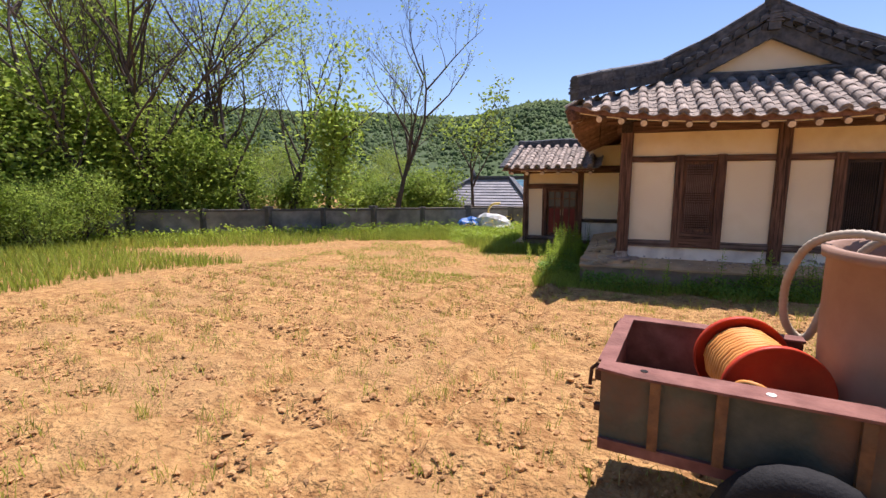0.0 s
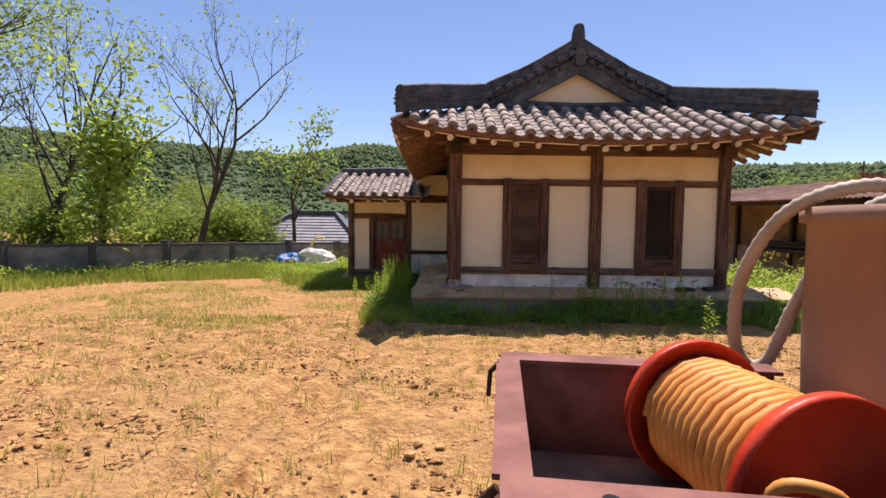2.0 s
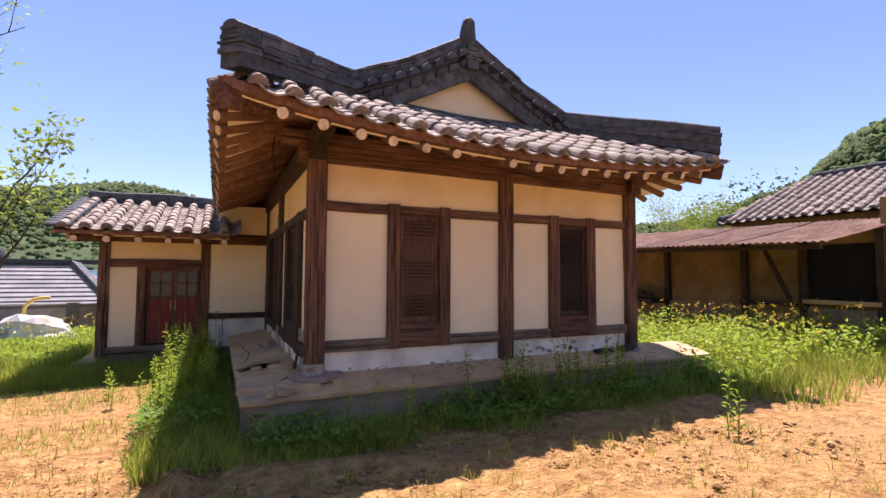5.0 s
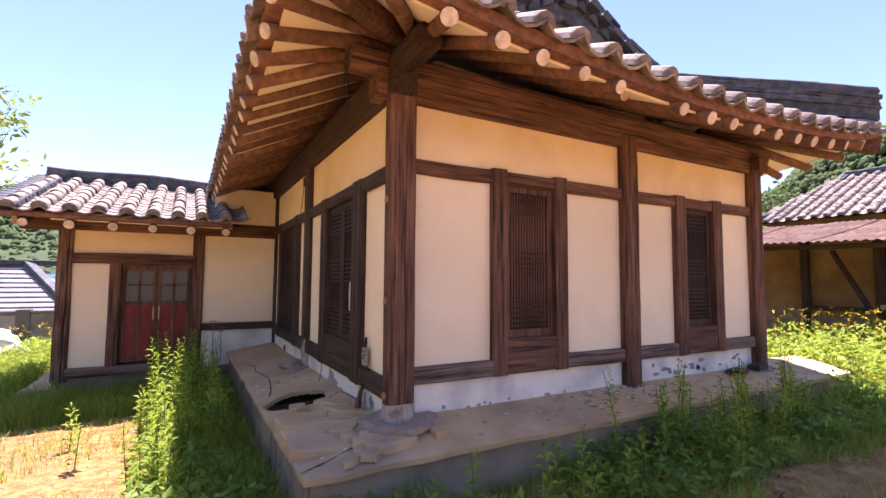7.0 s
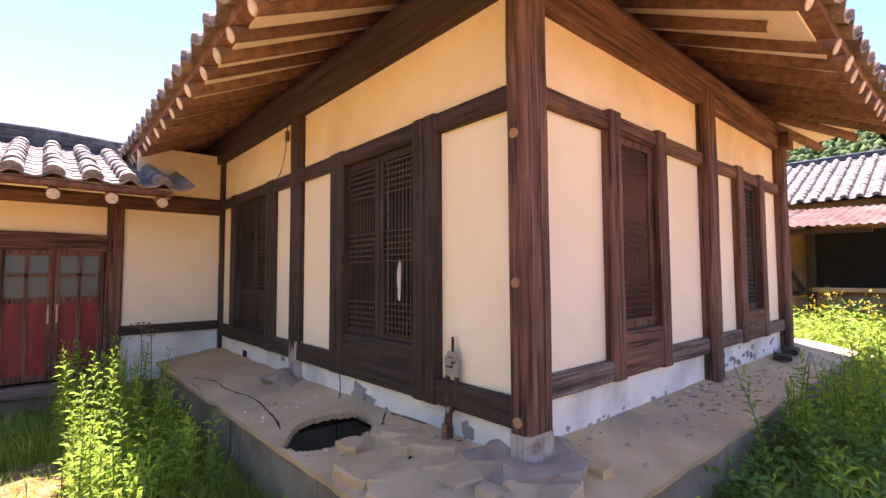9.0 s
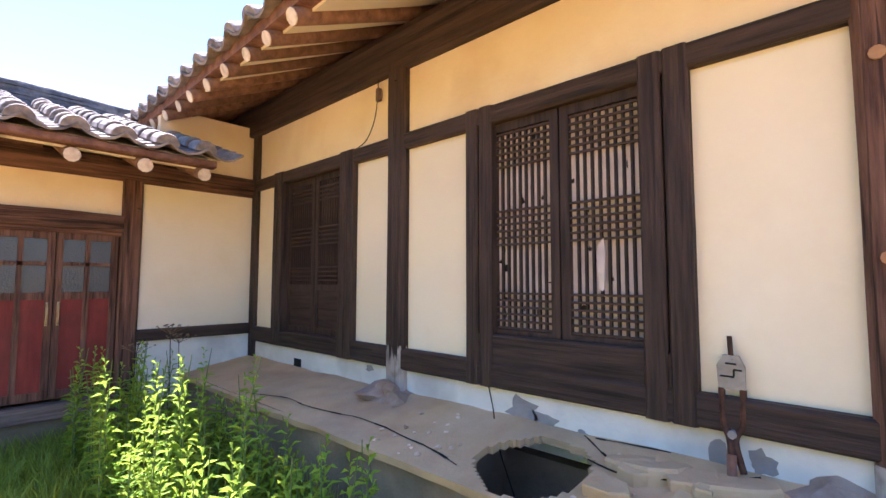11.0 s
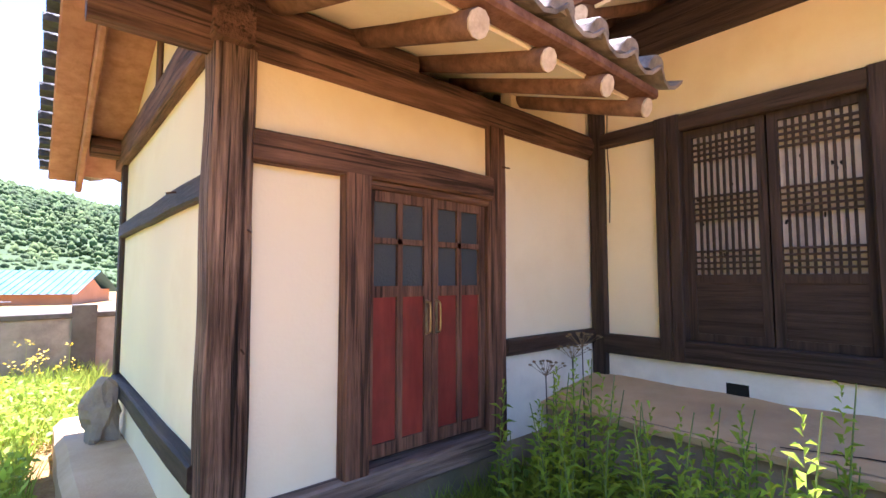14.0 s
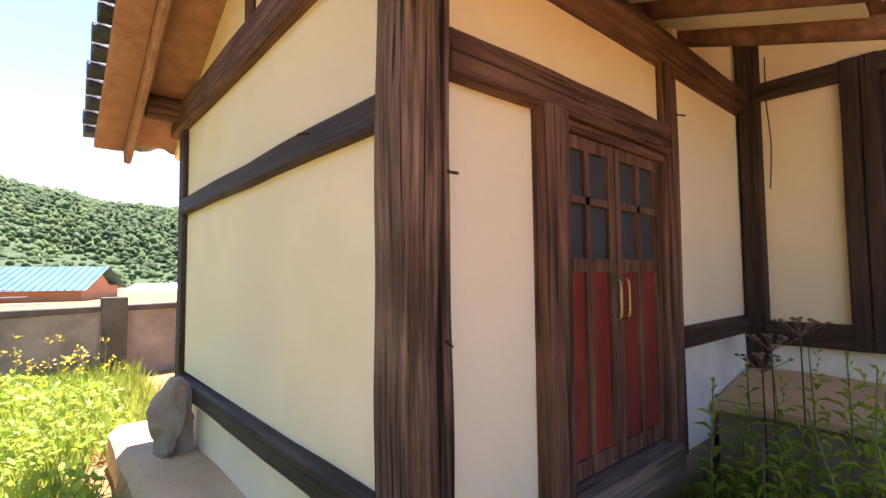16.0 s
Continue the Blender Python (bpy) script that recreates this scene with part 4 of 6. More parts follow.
gy = np.unique(np.concatenate([-np.geomspace(1.8, 2500, 30), np.arange(-1.5, 15.2, 0.055), np.arange(15.5, 26, 0.5), np.geomspace(26.5, 2500, 30)]))


def rut(x, y):
    """Wheel ruts and furrows of the tilled yard."""
    h = 0.0
    if -9 < x < 5.5 and -2 < y < 9.5:
        k = min(1, (9.5 - y) / 1.5)
        h += 0.05 * math.sin((y + 0.25 * x + 0.5 * noise.noise(Vector((x * 0.5, y * 0.5, 0)))) * 9.5) * k * (0.5 + 0.5 * noise.noise(Vector((x * 0.4, y * 0.4, 4))))
        for off in (0.0, 0.45, 1.5):
            c = -0.9 + 0.1 * (y - 4) - off + 0.15 * math.sin(y * 0.6)
            h -= 0.075 * math.exp(-(((x - c) / 0.1) ** 2))
            h += 0.02 * math.exp(-(((abs(x - c) - 0.2) / 0.07) ** 2))
    return h


verts = []
for x in gx:
    for y in gy:
        z = ground_z(x, y)
        if -9.5 < x < 7.5 and -2 < y < 15.5:
            v = Vector((x, y, 0))
            cl = noise.noise(v * 5.5) + 0.6 * noise.noise(v * 13)
            z += 0.025 * noise.noise(v * 1.3) + 0.03 * cl * (0.7 + noise.noise(v * 0.8)) + 0.04 * max(0, noise.noise(v * 3.1 + Vector((9, 0, 0))) - 0.35) + rut(x, y)
        verts.append((x, y, z))
ny_ = len(gy)
faces = [(i * ny_ + j, (i + 1) * ny_ + j, (i + 1) * ny_ + j + 1, i * ny_ + j + 1) for i in range(len(gx) - 1) for j in range(ny_ - 1)]
ground = part("ground", Mesh().add(verts, faces), SOIL, None, "", True)
tagged(ground, "tilled sandy orange soil with wheel ruts and clods", "ground", kind="structure")

# ---- boundary wall ----
BWALL = mat("stained_cement_wall", (0.2, 0.17, 0.14), (0.38, 0.33, 0.27), 2.5, rough=0.95, bump=0.3, fine=30, stain=(0.09, 0.085, 0.075), stain_scale=0.9, stain_amount=0.7)
BPIER = mat("mossy_cement_pier", (0.075, 0.065, 0.055), (0.17, 0.15, 0.125), 4, rough=0.95, bump=0.3, fine=30, stain=(0.05, 0.05, 0.04), stain_scale=2.0)
boundary_wall = thing("boundary_wall", "low stained cement boundary wall with piers and coping", "wall", kind="structure")
bpts = [(-21.0, 8.5), (-17.4, 12.3), (-13.8, 15.8), (-10.4, 18.9), (-6.6, 21.6), (-2.5, 22.3), (2.5, 22.9), (8, 23.5)]
for (x0, y0), (x1, y1) in zip(bpts, bpts[1:]):
    a, b = Vector((x0, y0, ground_z(x0, y0))), Vector((x1, y1, ground_z(x1, y1)))
    part("wall_panel", Mesh().timber(a + Vector((0, 0, 0.45)), b + Vector((0, 0, 0.45)), 0.16, 1.1, wob=0.01), BWALL, boundary_wall)
    part("coping", Mesh().timber(a + Vector((0, 0, 1.04)), b + Vector((0, 0, 1.04)), 0.24, 0.09, wob=0.015), BPIER, boundary_wall)
    part("pier", Mesh().box(a.x - 0.16, a.x + 0.16, a.y - 0.16, a.y + 0.16, a.z - 0.2, a.z + 1.2), BPIER, boundary_wall)
    c = a.lerp(b, 0.5)
    part("pier", Mesh().box(c.x - 0.14, c.x + 0.14, c.y - 0.14, c.y + 0.14, c.z - 0.2, c.z + 1.12), BPIER, boundary_wall)

# ---- hills ----
FOREST = mat("wooded_hillside", (0.035, 0.06, 0.02), (0.065, 0.1, 0.033), 0.12, rough=0.95, bump=0.0, stain=(0.06, 0.085, 0.035), stain_scale=0.02, stain_amount=0.5)
AZ = [(-180, 7), (-110, 9), (-60, 7.6), (-31, 7.6), (-20, 7.2), (-8, 8.8), (0, 7.6), (4, 6.8), (18, 6.4), (34, 5.9), (45, 5.4), (52, 5.6), (57, 6.6), (63, 8.8), (72, 14.3), (95, 16), (130, 8), (180, 7)]


def hill_angle(az):
    for (a, h), (b, k) in zip(AZ, AZ[1:]):
        if a <= az <= b:
            t = (az - a) / (b - a)
            return h + (k - h) * t * t * (3 - 2 * t)
    return 7


hm = Mesh()
RR = (70, 90, 120, 160, 210, 260, 330, 420)
hv = []
for i in range(241):
    az = -180 + 1.5 * i
    for r in RR:
        rp = 95 if 55 < az < 120 else 240
        k = min(1, max(0, (r - 60) / (rp - 60)))
        top = math.tan(radians(hill_angle(az))) * rp
        z = -2 + (top + 2) * k * k * (3 - 2 * k) * (1 if r <= rp else 1 - 0.2 * min(1, (r - rp) / 200))
        z += 3.2 * k * noise.noise(Vector((r * 0.03 * math.sin(radians(az)), r * 0.03 * math.cos(radians(az)), 1)))
        hv.append((r * math.sin(radians(az)), 8 + r * math.cos(radians(az)), z))
nr = len(RR)
hm.add(hv, [(i * nr + j, i * nr + j + 1, (i + 1) * nr + j + 1, (i + 1) * nr + j) for i in range(240) for j in range(nr - 1)])
hills = part("backdrop", hm, FOREST, None, "", True)
tagged(hills, "wooded spring hills far behind the village", "hill", kind="structure")
hr = np.random.default_rng(8)
cen, rad = [], []
for k in range(46000):
    az = hr.uniform(-75, 118)
    near_hill = 55 < az < 120
    rp = 95 if near_hill else 240
    t = hr.random() ** 0.6
    r = 66 + (rp + 12 - 66) * t
    kk = min(1, max(0, (r - 60) / (rp - 60)))
    z = -2 + (math.tan(radians(hill_angle(az))) * rp + 2) * kk * kk * (3 - 2 * kk)
    s = hr.uniform(0.55, 1.35) * (0.7 if near_hill else 1.0) * (0.45 + 0.6 * t)
    cen.append((r * math.sin(radians(az)), 8 + r * math.cos(radians(az)), z + s * 0.4))
    rad.append(s)
WOODS = mat("far_tree_crowns", (0.03, 0.058, 0.018), (0.08, 0.12, 0.036), 0.3, rough=0.95, bump=12.0, fine=1.6, rnd=0.32, detail=10, stain=(0.1, 0.135, 0.035), stain_scale=0.04)
ball = bmesh.new()
bmesh.ops.create_icosphere(ball, subdivisions=1, radius=1.0)
ball.verts.ensure_lookup_table()
bv = np.array([tuple(v.co) for v in ball.verts])
bf = np.array([[v.index for v in f.verts] for f in ball.faces])
ball.free()
cen, rad = np.array(cen), np.array(rad)
n_, nv, nf = len(rad), len(bv), len(bf)
jit = hr.uniform(0.5, 1.45, (n_, nv, 1))
tall = np.stack([np.ones(n_), np.ones(n_), hr.uniform(0.8, 1.7, n_)], 1)[:, None, :]
vv = (cen[:, None, :] + bv[None] * jit * tall * rad[:, None, None]).reshape(-1, 3)
tri_ = (bf[None] + (np.arange(n_) * nv)[:, None, None]).reshape(-1)
me = bpy.data.meshes.new("far_woods")
me.vertices.add(n_ * nv)
me.vertices.foreach_set("co", vv.astype(np.float32).ravel())
me.loops.add(n_ * nf * 3)
me.loops.foreach_set("vertex_index", tri_.astype(np.int32))
me.polygons.add(n_ * nf)
me.polygons.foreach_set("loop_start", np.arange(0, n_ * nf * 3, 3, dtype=np.int32))
me.materials.append(WOODS)
me.update(calc_edges=True)
woods = tagged(new("far_woods", me), "far wooded hillside of mixed green crowns", "woods", kind="stuff")

# ---- farm trailer with tank, hose reel and hose ----
RIB = mat("orange_rust_rib", (0.11, 0.05, 0.022), (0.28, 0.14, 0.055), 9, rough=0.8, bump=0.3, stain=(0.1, 0.07, 0.04), stain_scale=6)
RUST = mat("rusty_maroon_paint", (0.15, 0.055, 0.04), (0.27, 0.12, 0.09), 7, rough=0.7, bump=0.2, fine=50, stain=(0.09, 0.035, 0.022), stain_scale=5, stain_amount=0.7)
GREEN_P = mat("faded_green_paint", (0.055, 0.058, 0.04), (0.125, 0.115, 0.075), 5, rough=0.75, bump=0.25, fine=40, stain=(0.2, 0.085, 0.04), stain_scale=3, stain_amount=0.8)
REDP = mat("orange_red_reel_paint", (0.5, 0.035, 0.012), (0.62, 0.07, 0.02), 5, rough=0.45, bump=0.08, stain=(0.16, 0.02, 0.01), stain_scale=4, stain_amount=0.5)
HOSE_Y = mat("ochre_spray_hose", (0.58, 0.22, 0.045), (0.74, 0.34, 0.08), 10, rough=0.55, bump=0.05)
HOSE_G = mat("grey_ribbed_hose", (0.36, 0.29, 0.2), (0.5, 0.42, 0.31), 8, rough=0.6, bump=0.1)
TANKM = mat("brown_plastic_tank", (0.28, 0.165, 0.11), (0.38, 0.24, 0.165), 3, rough=0.6, bump=0.08, stain=(0.2, 0.1, 0.07), stain_scale=2)
RUBBER = mat("black_rubber", (0.008, 0.008, 0.009), (0.018, 0.018, 0.018), 10, rough=0.8, bump=0.2)
T0 = Vector((0.25, 1.76, 0.0))
TR = Matrix.Translation(T0) @ Matrix.Rotation(radians(-7.5), 4, "Z")
LEN, WID, ZR, ZB = 2.1, 0.88, 1.155, 0.85


def tl(*p):
    return TR @ Vector(p)


def tbox(m, x0, x1, y0, y1, z0, z1):
    vs = [tl(x, y, z) for z in (z0, z1) for y in (y0, y1) for x in (x0, x1)]
    return m.add(vs, [(0, 2, 3, 1), (4, 5, 7, 6), (0, 1, 5, 4), (2, 6, 7, 3), (0, 4, 6, 2), (1, 3, 7, 5)])


trailer = thing("farm_trailer", "rusty maroon and green steel farm trailer", "trailer", at=tuple(tl(1, 0.45, 0.42)))
side = Mesh()
tbox(side, 0.0, LEN, 0.0, 0.012, ZB, ZR)
part("side_panel", side, GREEN_P, trailer, "faded green side panel")
part("side_panel", tbox(Mesh(), 0.0, 0.86, WID - 0.012, WID, ZB - 0.035, ZR), RUST, trailer)
part("tail_panel", tbox(Mesh(), 0.0, 0.012, 0.012, WID - 0.012, ZB - 0.035, ZR), RUST, trailer)
part("tail_panel", tbox(Mesh(), LEN - 0.012, LEN, 0.012, WID - 0.012, ZB, ZR), RUST, trailer)
# Sand on the bed; its colour is also paled to stand for sunlight.
part("bed", tbox(Mesh(), 0.012, LEN - 0.012, 0.012, WID - 0.012, ZB - 0.035, ZB - 0.015), mat("sandy_sunlit_bed", (0.2, 0.115, 0.075), (0.44, 0.3, 0.19), 5, rough=0.95, bump=0.2, stain=(0.12, 0.055, 0.04), stain_scale=4), trailer, "bed strewn with sand, paled as if sunlit")
rim = Mesh()
pts = [(-0.015, 0.0), (0.14, -0.035), (LEN, -0.035), (LEN, 0.1), (0.14, 0.1), (-0.015, 0.1)]
rim.add([tl(x, y, ZR) for x, y in pts] + [tl(x, y, ZR + 0.012) for x, y in pts], [(5, 4, 3, 2, 1, 0), (6, 7, 8, 9, 10, 11)] + [(i, (i + 1) % 6, (i + 1) % 6 + 6, i + 6) for i in range(6)])
part("near_rim", rim, RUST, trailer, "wide folded rim")
part("far_rim", tbox(Mesh(), -0.015, 0.86, WID - 0.06, WID + 0.03, ZR, ZR + 0.012), RUST, trailer)
part("tail_rim", tbox(Mesh(), -0.03, 0.045, 0.1, WID - 0.06, ZR, ZR + 0.012), RUST, trailer)
part("rim_hole", Mesh().tube([tl(0.17, 0.045, ZR + 0.011), tl(0.17, 0.045, ZR + 0.0145)], 0.016, 10), BLACK, trailer)
part("paint_patch", Mesh().tube([tl(0.62, 0.03, ZR + 0.011), tl(0.62, 0.03, ZR + 0.0145)], 0.018, 10), WHITE, trailer, "white paint spot")
for x in (0.22, 0.46, 0.9, 1.35, 1.8):
    part("rib", tbox(Mesh(), x - 0.02, x + 0.02, -0.028, 0.0, ZB, ZR - 0.004), RIB, trailer, "rust-orange rib")
part("lower_rail", tbox(Mesh(), 0.0, LEN, -0.02, 0.03, ZB - 0.05, ZB), RUST, trailer)
for y in (0.06, WID - 0.1):
    part("latch", Mesh().tube([tl(-0.02, y, ZR + 0.01), tl(-0.05, y, ZR - 0.02), tl(-0.055, y, ZR - 0.1)], 0.009, 6), IRON, trailer)
    part("hinge", tbox(Mesh(), -0.03, 0.0, y - 0.03, y + 0.03, ZR - 0.06, ZR - 0.01), IRON, trailer)
part("hook", tbox(Mesh(), -0.03, 0.0, 0.03, 0.06, ZB + 0.1, ZB + 0.13), IRON, trailer)
part("chassis", tbox(Mesh(), 0.3, LEN + 0.3, 0.25, WID - 0.25, ZB - 0.13, ZB - 0.05), IRON, trailer)
part("axle", Mesh().tube([tl(0.72, -0.05, 0.7), tl(0.72, WID + 0.05, 0.7)], 0.035, 8), IRON, trailer)
for y in (-0.12, WID + 0.1):
    rings = []
    for a in range(25):
        an = 2 * math.pi * a / 24
        rings.append([tl(0.72 + (0.215 + 0.08 * math.cos(b)) * math.cos(an), y + 0.075 * math.sin(b), 0.69 + (0.215 + 0.08 * math.cos(b)) * math.sin(an)) for b in [2 * math.pi * k / 8 for k in range(8)]])
    wheel = part("wheel", Mesh().tube([tl(0.72, y - 0.04, 0.69), tl(0.72, y + 0.04, 0.69)], 0.16, 16), RUST, trailer)
    part("tyre", Mesh().ring(rings, True, False), RUBBER, wheel, "black rubber tyre", True)
wire = spline([tl(0.2, 0.3, ZB + 0.03), tl(0.34, 0.36, ZB + 0.06), tl(0.3, 0.5, ZB + 0.03), tl(0.45, 0.46, ZB + 0.05), tl(0.5, 0.35, ZB + 0.03)], 6)
wo = part("wire", Mesh().tube(wire, 0.004, 5), HOSE_G, None)
tagged(wo, "loose pale wire lying in the trailer bed", "wire")

# spray hose reel
A, B = Vector((0.925, 2.44, 1.05)), Vector((0.97, 2.0, 1.05))
ax_ = (B - A).normalized()
reel = thing("hose_reel", "orange-red steel reel wound with ochre spray hose", "reel", at=tuple(A - Vector((0, 0, 0.2))))


def disc(c, r, name):
    s = ax_.cross(Vector((0, 0, 1))).normalized()
    u = s.cross(ax_)
    rings = []
    for off, rr in ((-0.016, r * 0.96), (-0.016, r), (0.016, r), (0.016, r * 0.965), (0.004, r * 0.95), (0.004, 0.05)):
        rings.append([c + ax_ * off + (s * math.cos(a) + u * math.sin(a)) * rr for a in [2 * math.pi * k / 40 for k in range(40)]])
    part(name, Mesh().ring(rings), REDP, reel, "", True)


RD = 0.222
disc(A, RD, "flange")
disc(B, RD, "flange")
part("drum", Mesh().tube([A, B], 0.07, 16), REDP, reel)
s_ = ax_.cross(Vector((0, 0, 1))).normalized()
u_ = s_.cross(ax_)
for layer, rr in ((0, 0.112), (1, 0.14), (2, 0.168)):
    pts = []
    turns = 15 - layer
    for i in range(turns * 16 + 1):
        a = 2 * math.pi * i / 16
        t = 0.05 + 0.9 * i / (turns * 16) + 0.006 * math.sin(i * 0.37)
        k = rr + 0.006 * noise.noise(Vector((i * 0.11, layer, 0)))
        pts.append(A.lerp(B, t) + (s_ * math.cos(a) + u_ * math.sin(a)) * k)
    part("hose_winding", Mesh().tube(pts, 0.0145, 6), HOSE_Y, reel, "ochre hose wound on the drum", True)
hub = B + ax_ * 0.02
part("shaft", Mesh().tube([B - ax_ * 0.01, B + ax_ * 0.07], 0.017, 10), IRON, reel)
part("crank", Mesh().tube([B + ax_ * 0.06, B + ax_ * 0.065 + s_ * 0.05 - u_ * 0.1], 0.012, 8), IRON, reel)
part("hose_tail", Mesh().tube(spline([B + ax_ * 0.03, B + ax_ * 0.09 + s_ * 0.03 + u_ * 0.01, B + ax_ * 0.1 + s_ * 0.1 + u_ * 0.07, B + ax_ * 0.06 + s_ * 0.17 + u_ * 0.06, B + ax_ * 0.03 + s_ * 0.19 - u_ * 0.05], 6), 0.014, 8), HOSE_Y, reel, "", True)
part("hose_tail", Mesh().tube(spline([A - s_ * 0.12 + u_ * 0.1 - ax_ * 0.03, A - s_ * 0.22 - u_ * 0.02 - ax_ * 0.02, A - s_ * 0.21 - u_ * 0.17, A - s_ * 0.13 - u_ * 0.2], 6), 0.012, 8), HOSE_Y, reel, "", True)
for c in (A, B):
    part("stand", Mesh().tube([c, Vector((c.x + 0.02, c.y, ZB + 0.02))], 0.018, 8), IRON, reel)

# water tank
TC, TRAD, TZ0, TZ1 = Vector((1.65, 2.22, 0)), 0.46, ZB + 0.02, 1.68
tank = thing("water_tank", "large matt brown plastic water tank, open at the top", "tank", at=(TC.x, TC.y, TZ0))
rings = []
for z, r in ((TZ0, TRAD * 0.93), (TZ0 + 0.05, TRAD * 0.97), (1.3, TRAD), (TZ1 - 0.05, TRAD), (TZ1 - 0.045, TRAD + 0.02), (TZ1, TRAD + 0.022), (TZ1, TRAD - 0.02), (TZ1 - 0.1, TRAD - 0.02), (TZ0 + 0.1, TRAD - 0.03)):
    rings.append([(TC.x + r * math.cos(a), TC.y + r * math.sin(a), z) for a in [2 * math.pi * k / 48 for k in range(48)]])
part("body", Mesh().ring(rings), TANKM, tank, "", True)
part("lid", Mesh().tube([(TC.x + 0.1, TC.y, TZ1 - 0.02), (TC.x + 0.1, TC.y, TZ1 + 0.05)], 0.2, 24), mat("dark_tank_lid", (0.05, 0.04, 0.035), (0.09, 0.07, 0.06), 6), tank, "dark lid")

# ribbed suction hose looping from the tank
hp = spline([(1.5, 2.2, 1.63), (1.42, 2.24, 1.71), (1.28, 2.32, 1.735), (1.17, 2.44, 1.66), (1.13, 2.56, 1.46), (1.15, 2.62, 1.25), (1.22, 2.66, 1.14), (1.27, 2.62, 1.16), (1.31, 2.57, 1.35), (1.37, 2.5, 1.58), (1.45, 2.42, 1.7), (1.56, 2.32, 1.7)], 14)
hose = part("suction_hose", Mesh().tube(hp, [0.022 if i % 2 else 0.018 for i in range(len(hp))], 10), HOSE_G, None, "", True)
tagged(hose, "grey ribbed suction hose looping out of the tank", "hose")

# ---- shed with corrugated porch roof ----
MUD = mat("mud_wall", (0.2, 0.125, 0.055), (0.33, 0.22, 0.105), 2, rough=0.97, bump=0.3, fine=25, stain=(0.14, 0.09, 0.045), stain_scale=0.9)
TIN = mat("rusty_corrugated_iron", (0.07, 0.034, 0.024), (0.16, 0.09, 0.064), 3.5, rough=0.95, bump=0.15, stain=(0.19, 0.145, 0.11), stain_scale=1.6, stain_amount=0.55, rnd=0.2)
shed = thing("shed", "old mud-walled shed with a rusty corrugated porch roof and tile roof", "shed", at=(15, 14, 0))
part("mud_wall", Mesh().box(12.3, 12.5, 9.0, 24, 0.8, 2.66), MUD, shed)
part("mud_wall", Mesh().box(12.5, 22, 9.0, 9.2, -0.2, 3.3), MUD, shed)
part("stone_dado", Mesh().box(12.2, 12.5, 9.0, 24, -0.4, 0.8), CONC_D, shed)
part("rear_wall", Mesh().box(21.8, 22, 9.2, 24, -0.2, 2.2), MUD, shed)
for y in (9.1, 10.6, 12.0, 14.4, 17.0, 20, 23):
    part("post", Mesh().timber((12.22, y, 0.1), (12.22, y, 2.58), 0.16, 0.16, up=(0, 1, 0)), DARK["z"], shed)
part("brace", Mesh().timber((12.1, 11.4, 2.2), (11.9, 10.7, 0.9), 0.09, 0.09), DARK["z"], shed)
part("eave_beam", Mesh().timber((10.3, 9.3, 2.16), (10.3, 23, 2.44), 0.1, 0.1), DARK["y"], shed)
part("shelf", Mesh().box(11.8, 12.2, 10.7, 11.9, 0.85, 0.92), DARK["y"], shed)
# Near-black slab on the mud wall paints the shade of an opening.
part("opening_shade", Mesh().box(12.26, 12.295, 9.2, 10.5, 0.95, 2.3), BLACK, shed)
part("sill", Mesh().timber((12.2, 9.1, 0.95), (12.2, 10.6, 0.95), 0.14, 0.1), CONC, shed)
part("stacked_timber", Mesh().tube([(11.9, 15, 1.0), (11.8, 18, 1.02)], 0.07, 8).tube([(11.75, 14.6, 0.92), (11.8, 17.6, 0.9)], 0.08, 8).box(11.6, 12.2, 14.5, 18, 0.7, 0.82), DARK["y"], shed, "dark poles stored under the porch")


def corrugated(y0, y1, x0, x1, z0, z1):
    ms = Mesh()
    n = int((y1 - y0) / 0.0375)
    vs = []
    for i in range(n + 1):
        y = y0 + (y1 - y0) * i / n
        w = 0.018 * math.cos(2 * math.pi * y / 0.15)
        for k in range(4):
            t = k / 3
            vs.append((x0 + (x1 - x0) * t, y, z0 + (z1 - z0) * t + w + 0.021 * (y - y0) - 0.03 * math.sin(math.pi * t)))
    return ms.add(vs, [(i * 4 + k, i * 4 + k + 1, (i + 1) * 4 + k + 1, (i + 1) * 4 + k) for i in range(n) for k in range(3)])


for i in range(15):
    y0 = 9.0 + i * 0.97
    z = 2.24 + 0.0204 * i
    part("roof_sheet", corrugated(y0, y0 + 1.02, 10.0 - 0.04 * (i % 3), 13.6, z, z + 0.7 + 0.012 * (i % 3)), TIN, shed, "", True)
part("tile_roof_base", Mesh().add([(15.3, 8.2, 3.32), (15.3, 14.7, 3.36), (19.2, 13.6, 5.14), (19.2, 8.2, 5.1), (23, 14.7, 3.3), (23, 8.2, 3.3)], [(3, 2, 1, 0), (1, 2, 4), (2, 3, 5, 4)]), TILE_D, shed)
part("mud_wall", Mesh().box(15.6, 15.8, 8.6, 14.4, 2.5, 3.45), MUD, shed)
lay(shed, lambda c, d: (15.25 + d, c, 3.38 + 0.46 * d), [8.4 + 0.33 * k for k in range(19)], lambda c: max(0.25, min(3.8, (14.9 - c) * 3.4)), (0, -1, 0), False)
ridge_stack(shed, [(15.3 + 3.9 * t, 14.7 - 1.1 * t, 3.42 + 1.75 * t - 0.25 * math.sin(math.pi * t)) for t in np.linspace(0, 1, 12)], 0.16, 0.3, "hip_ridge", 3)
ridge_stack(shed, [(19.2, 13.6 - 5.4 * t, 5.16) for t in np.linspace(0, 1, 18)], 0.16, 0.3, "main_ridge", 3)

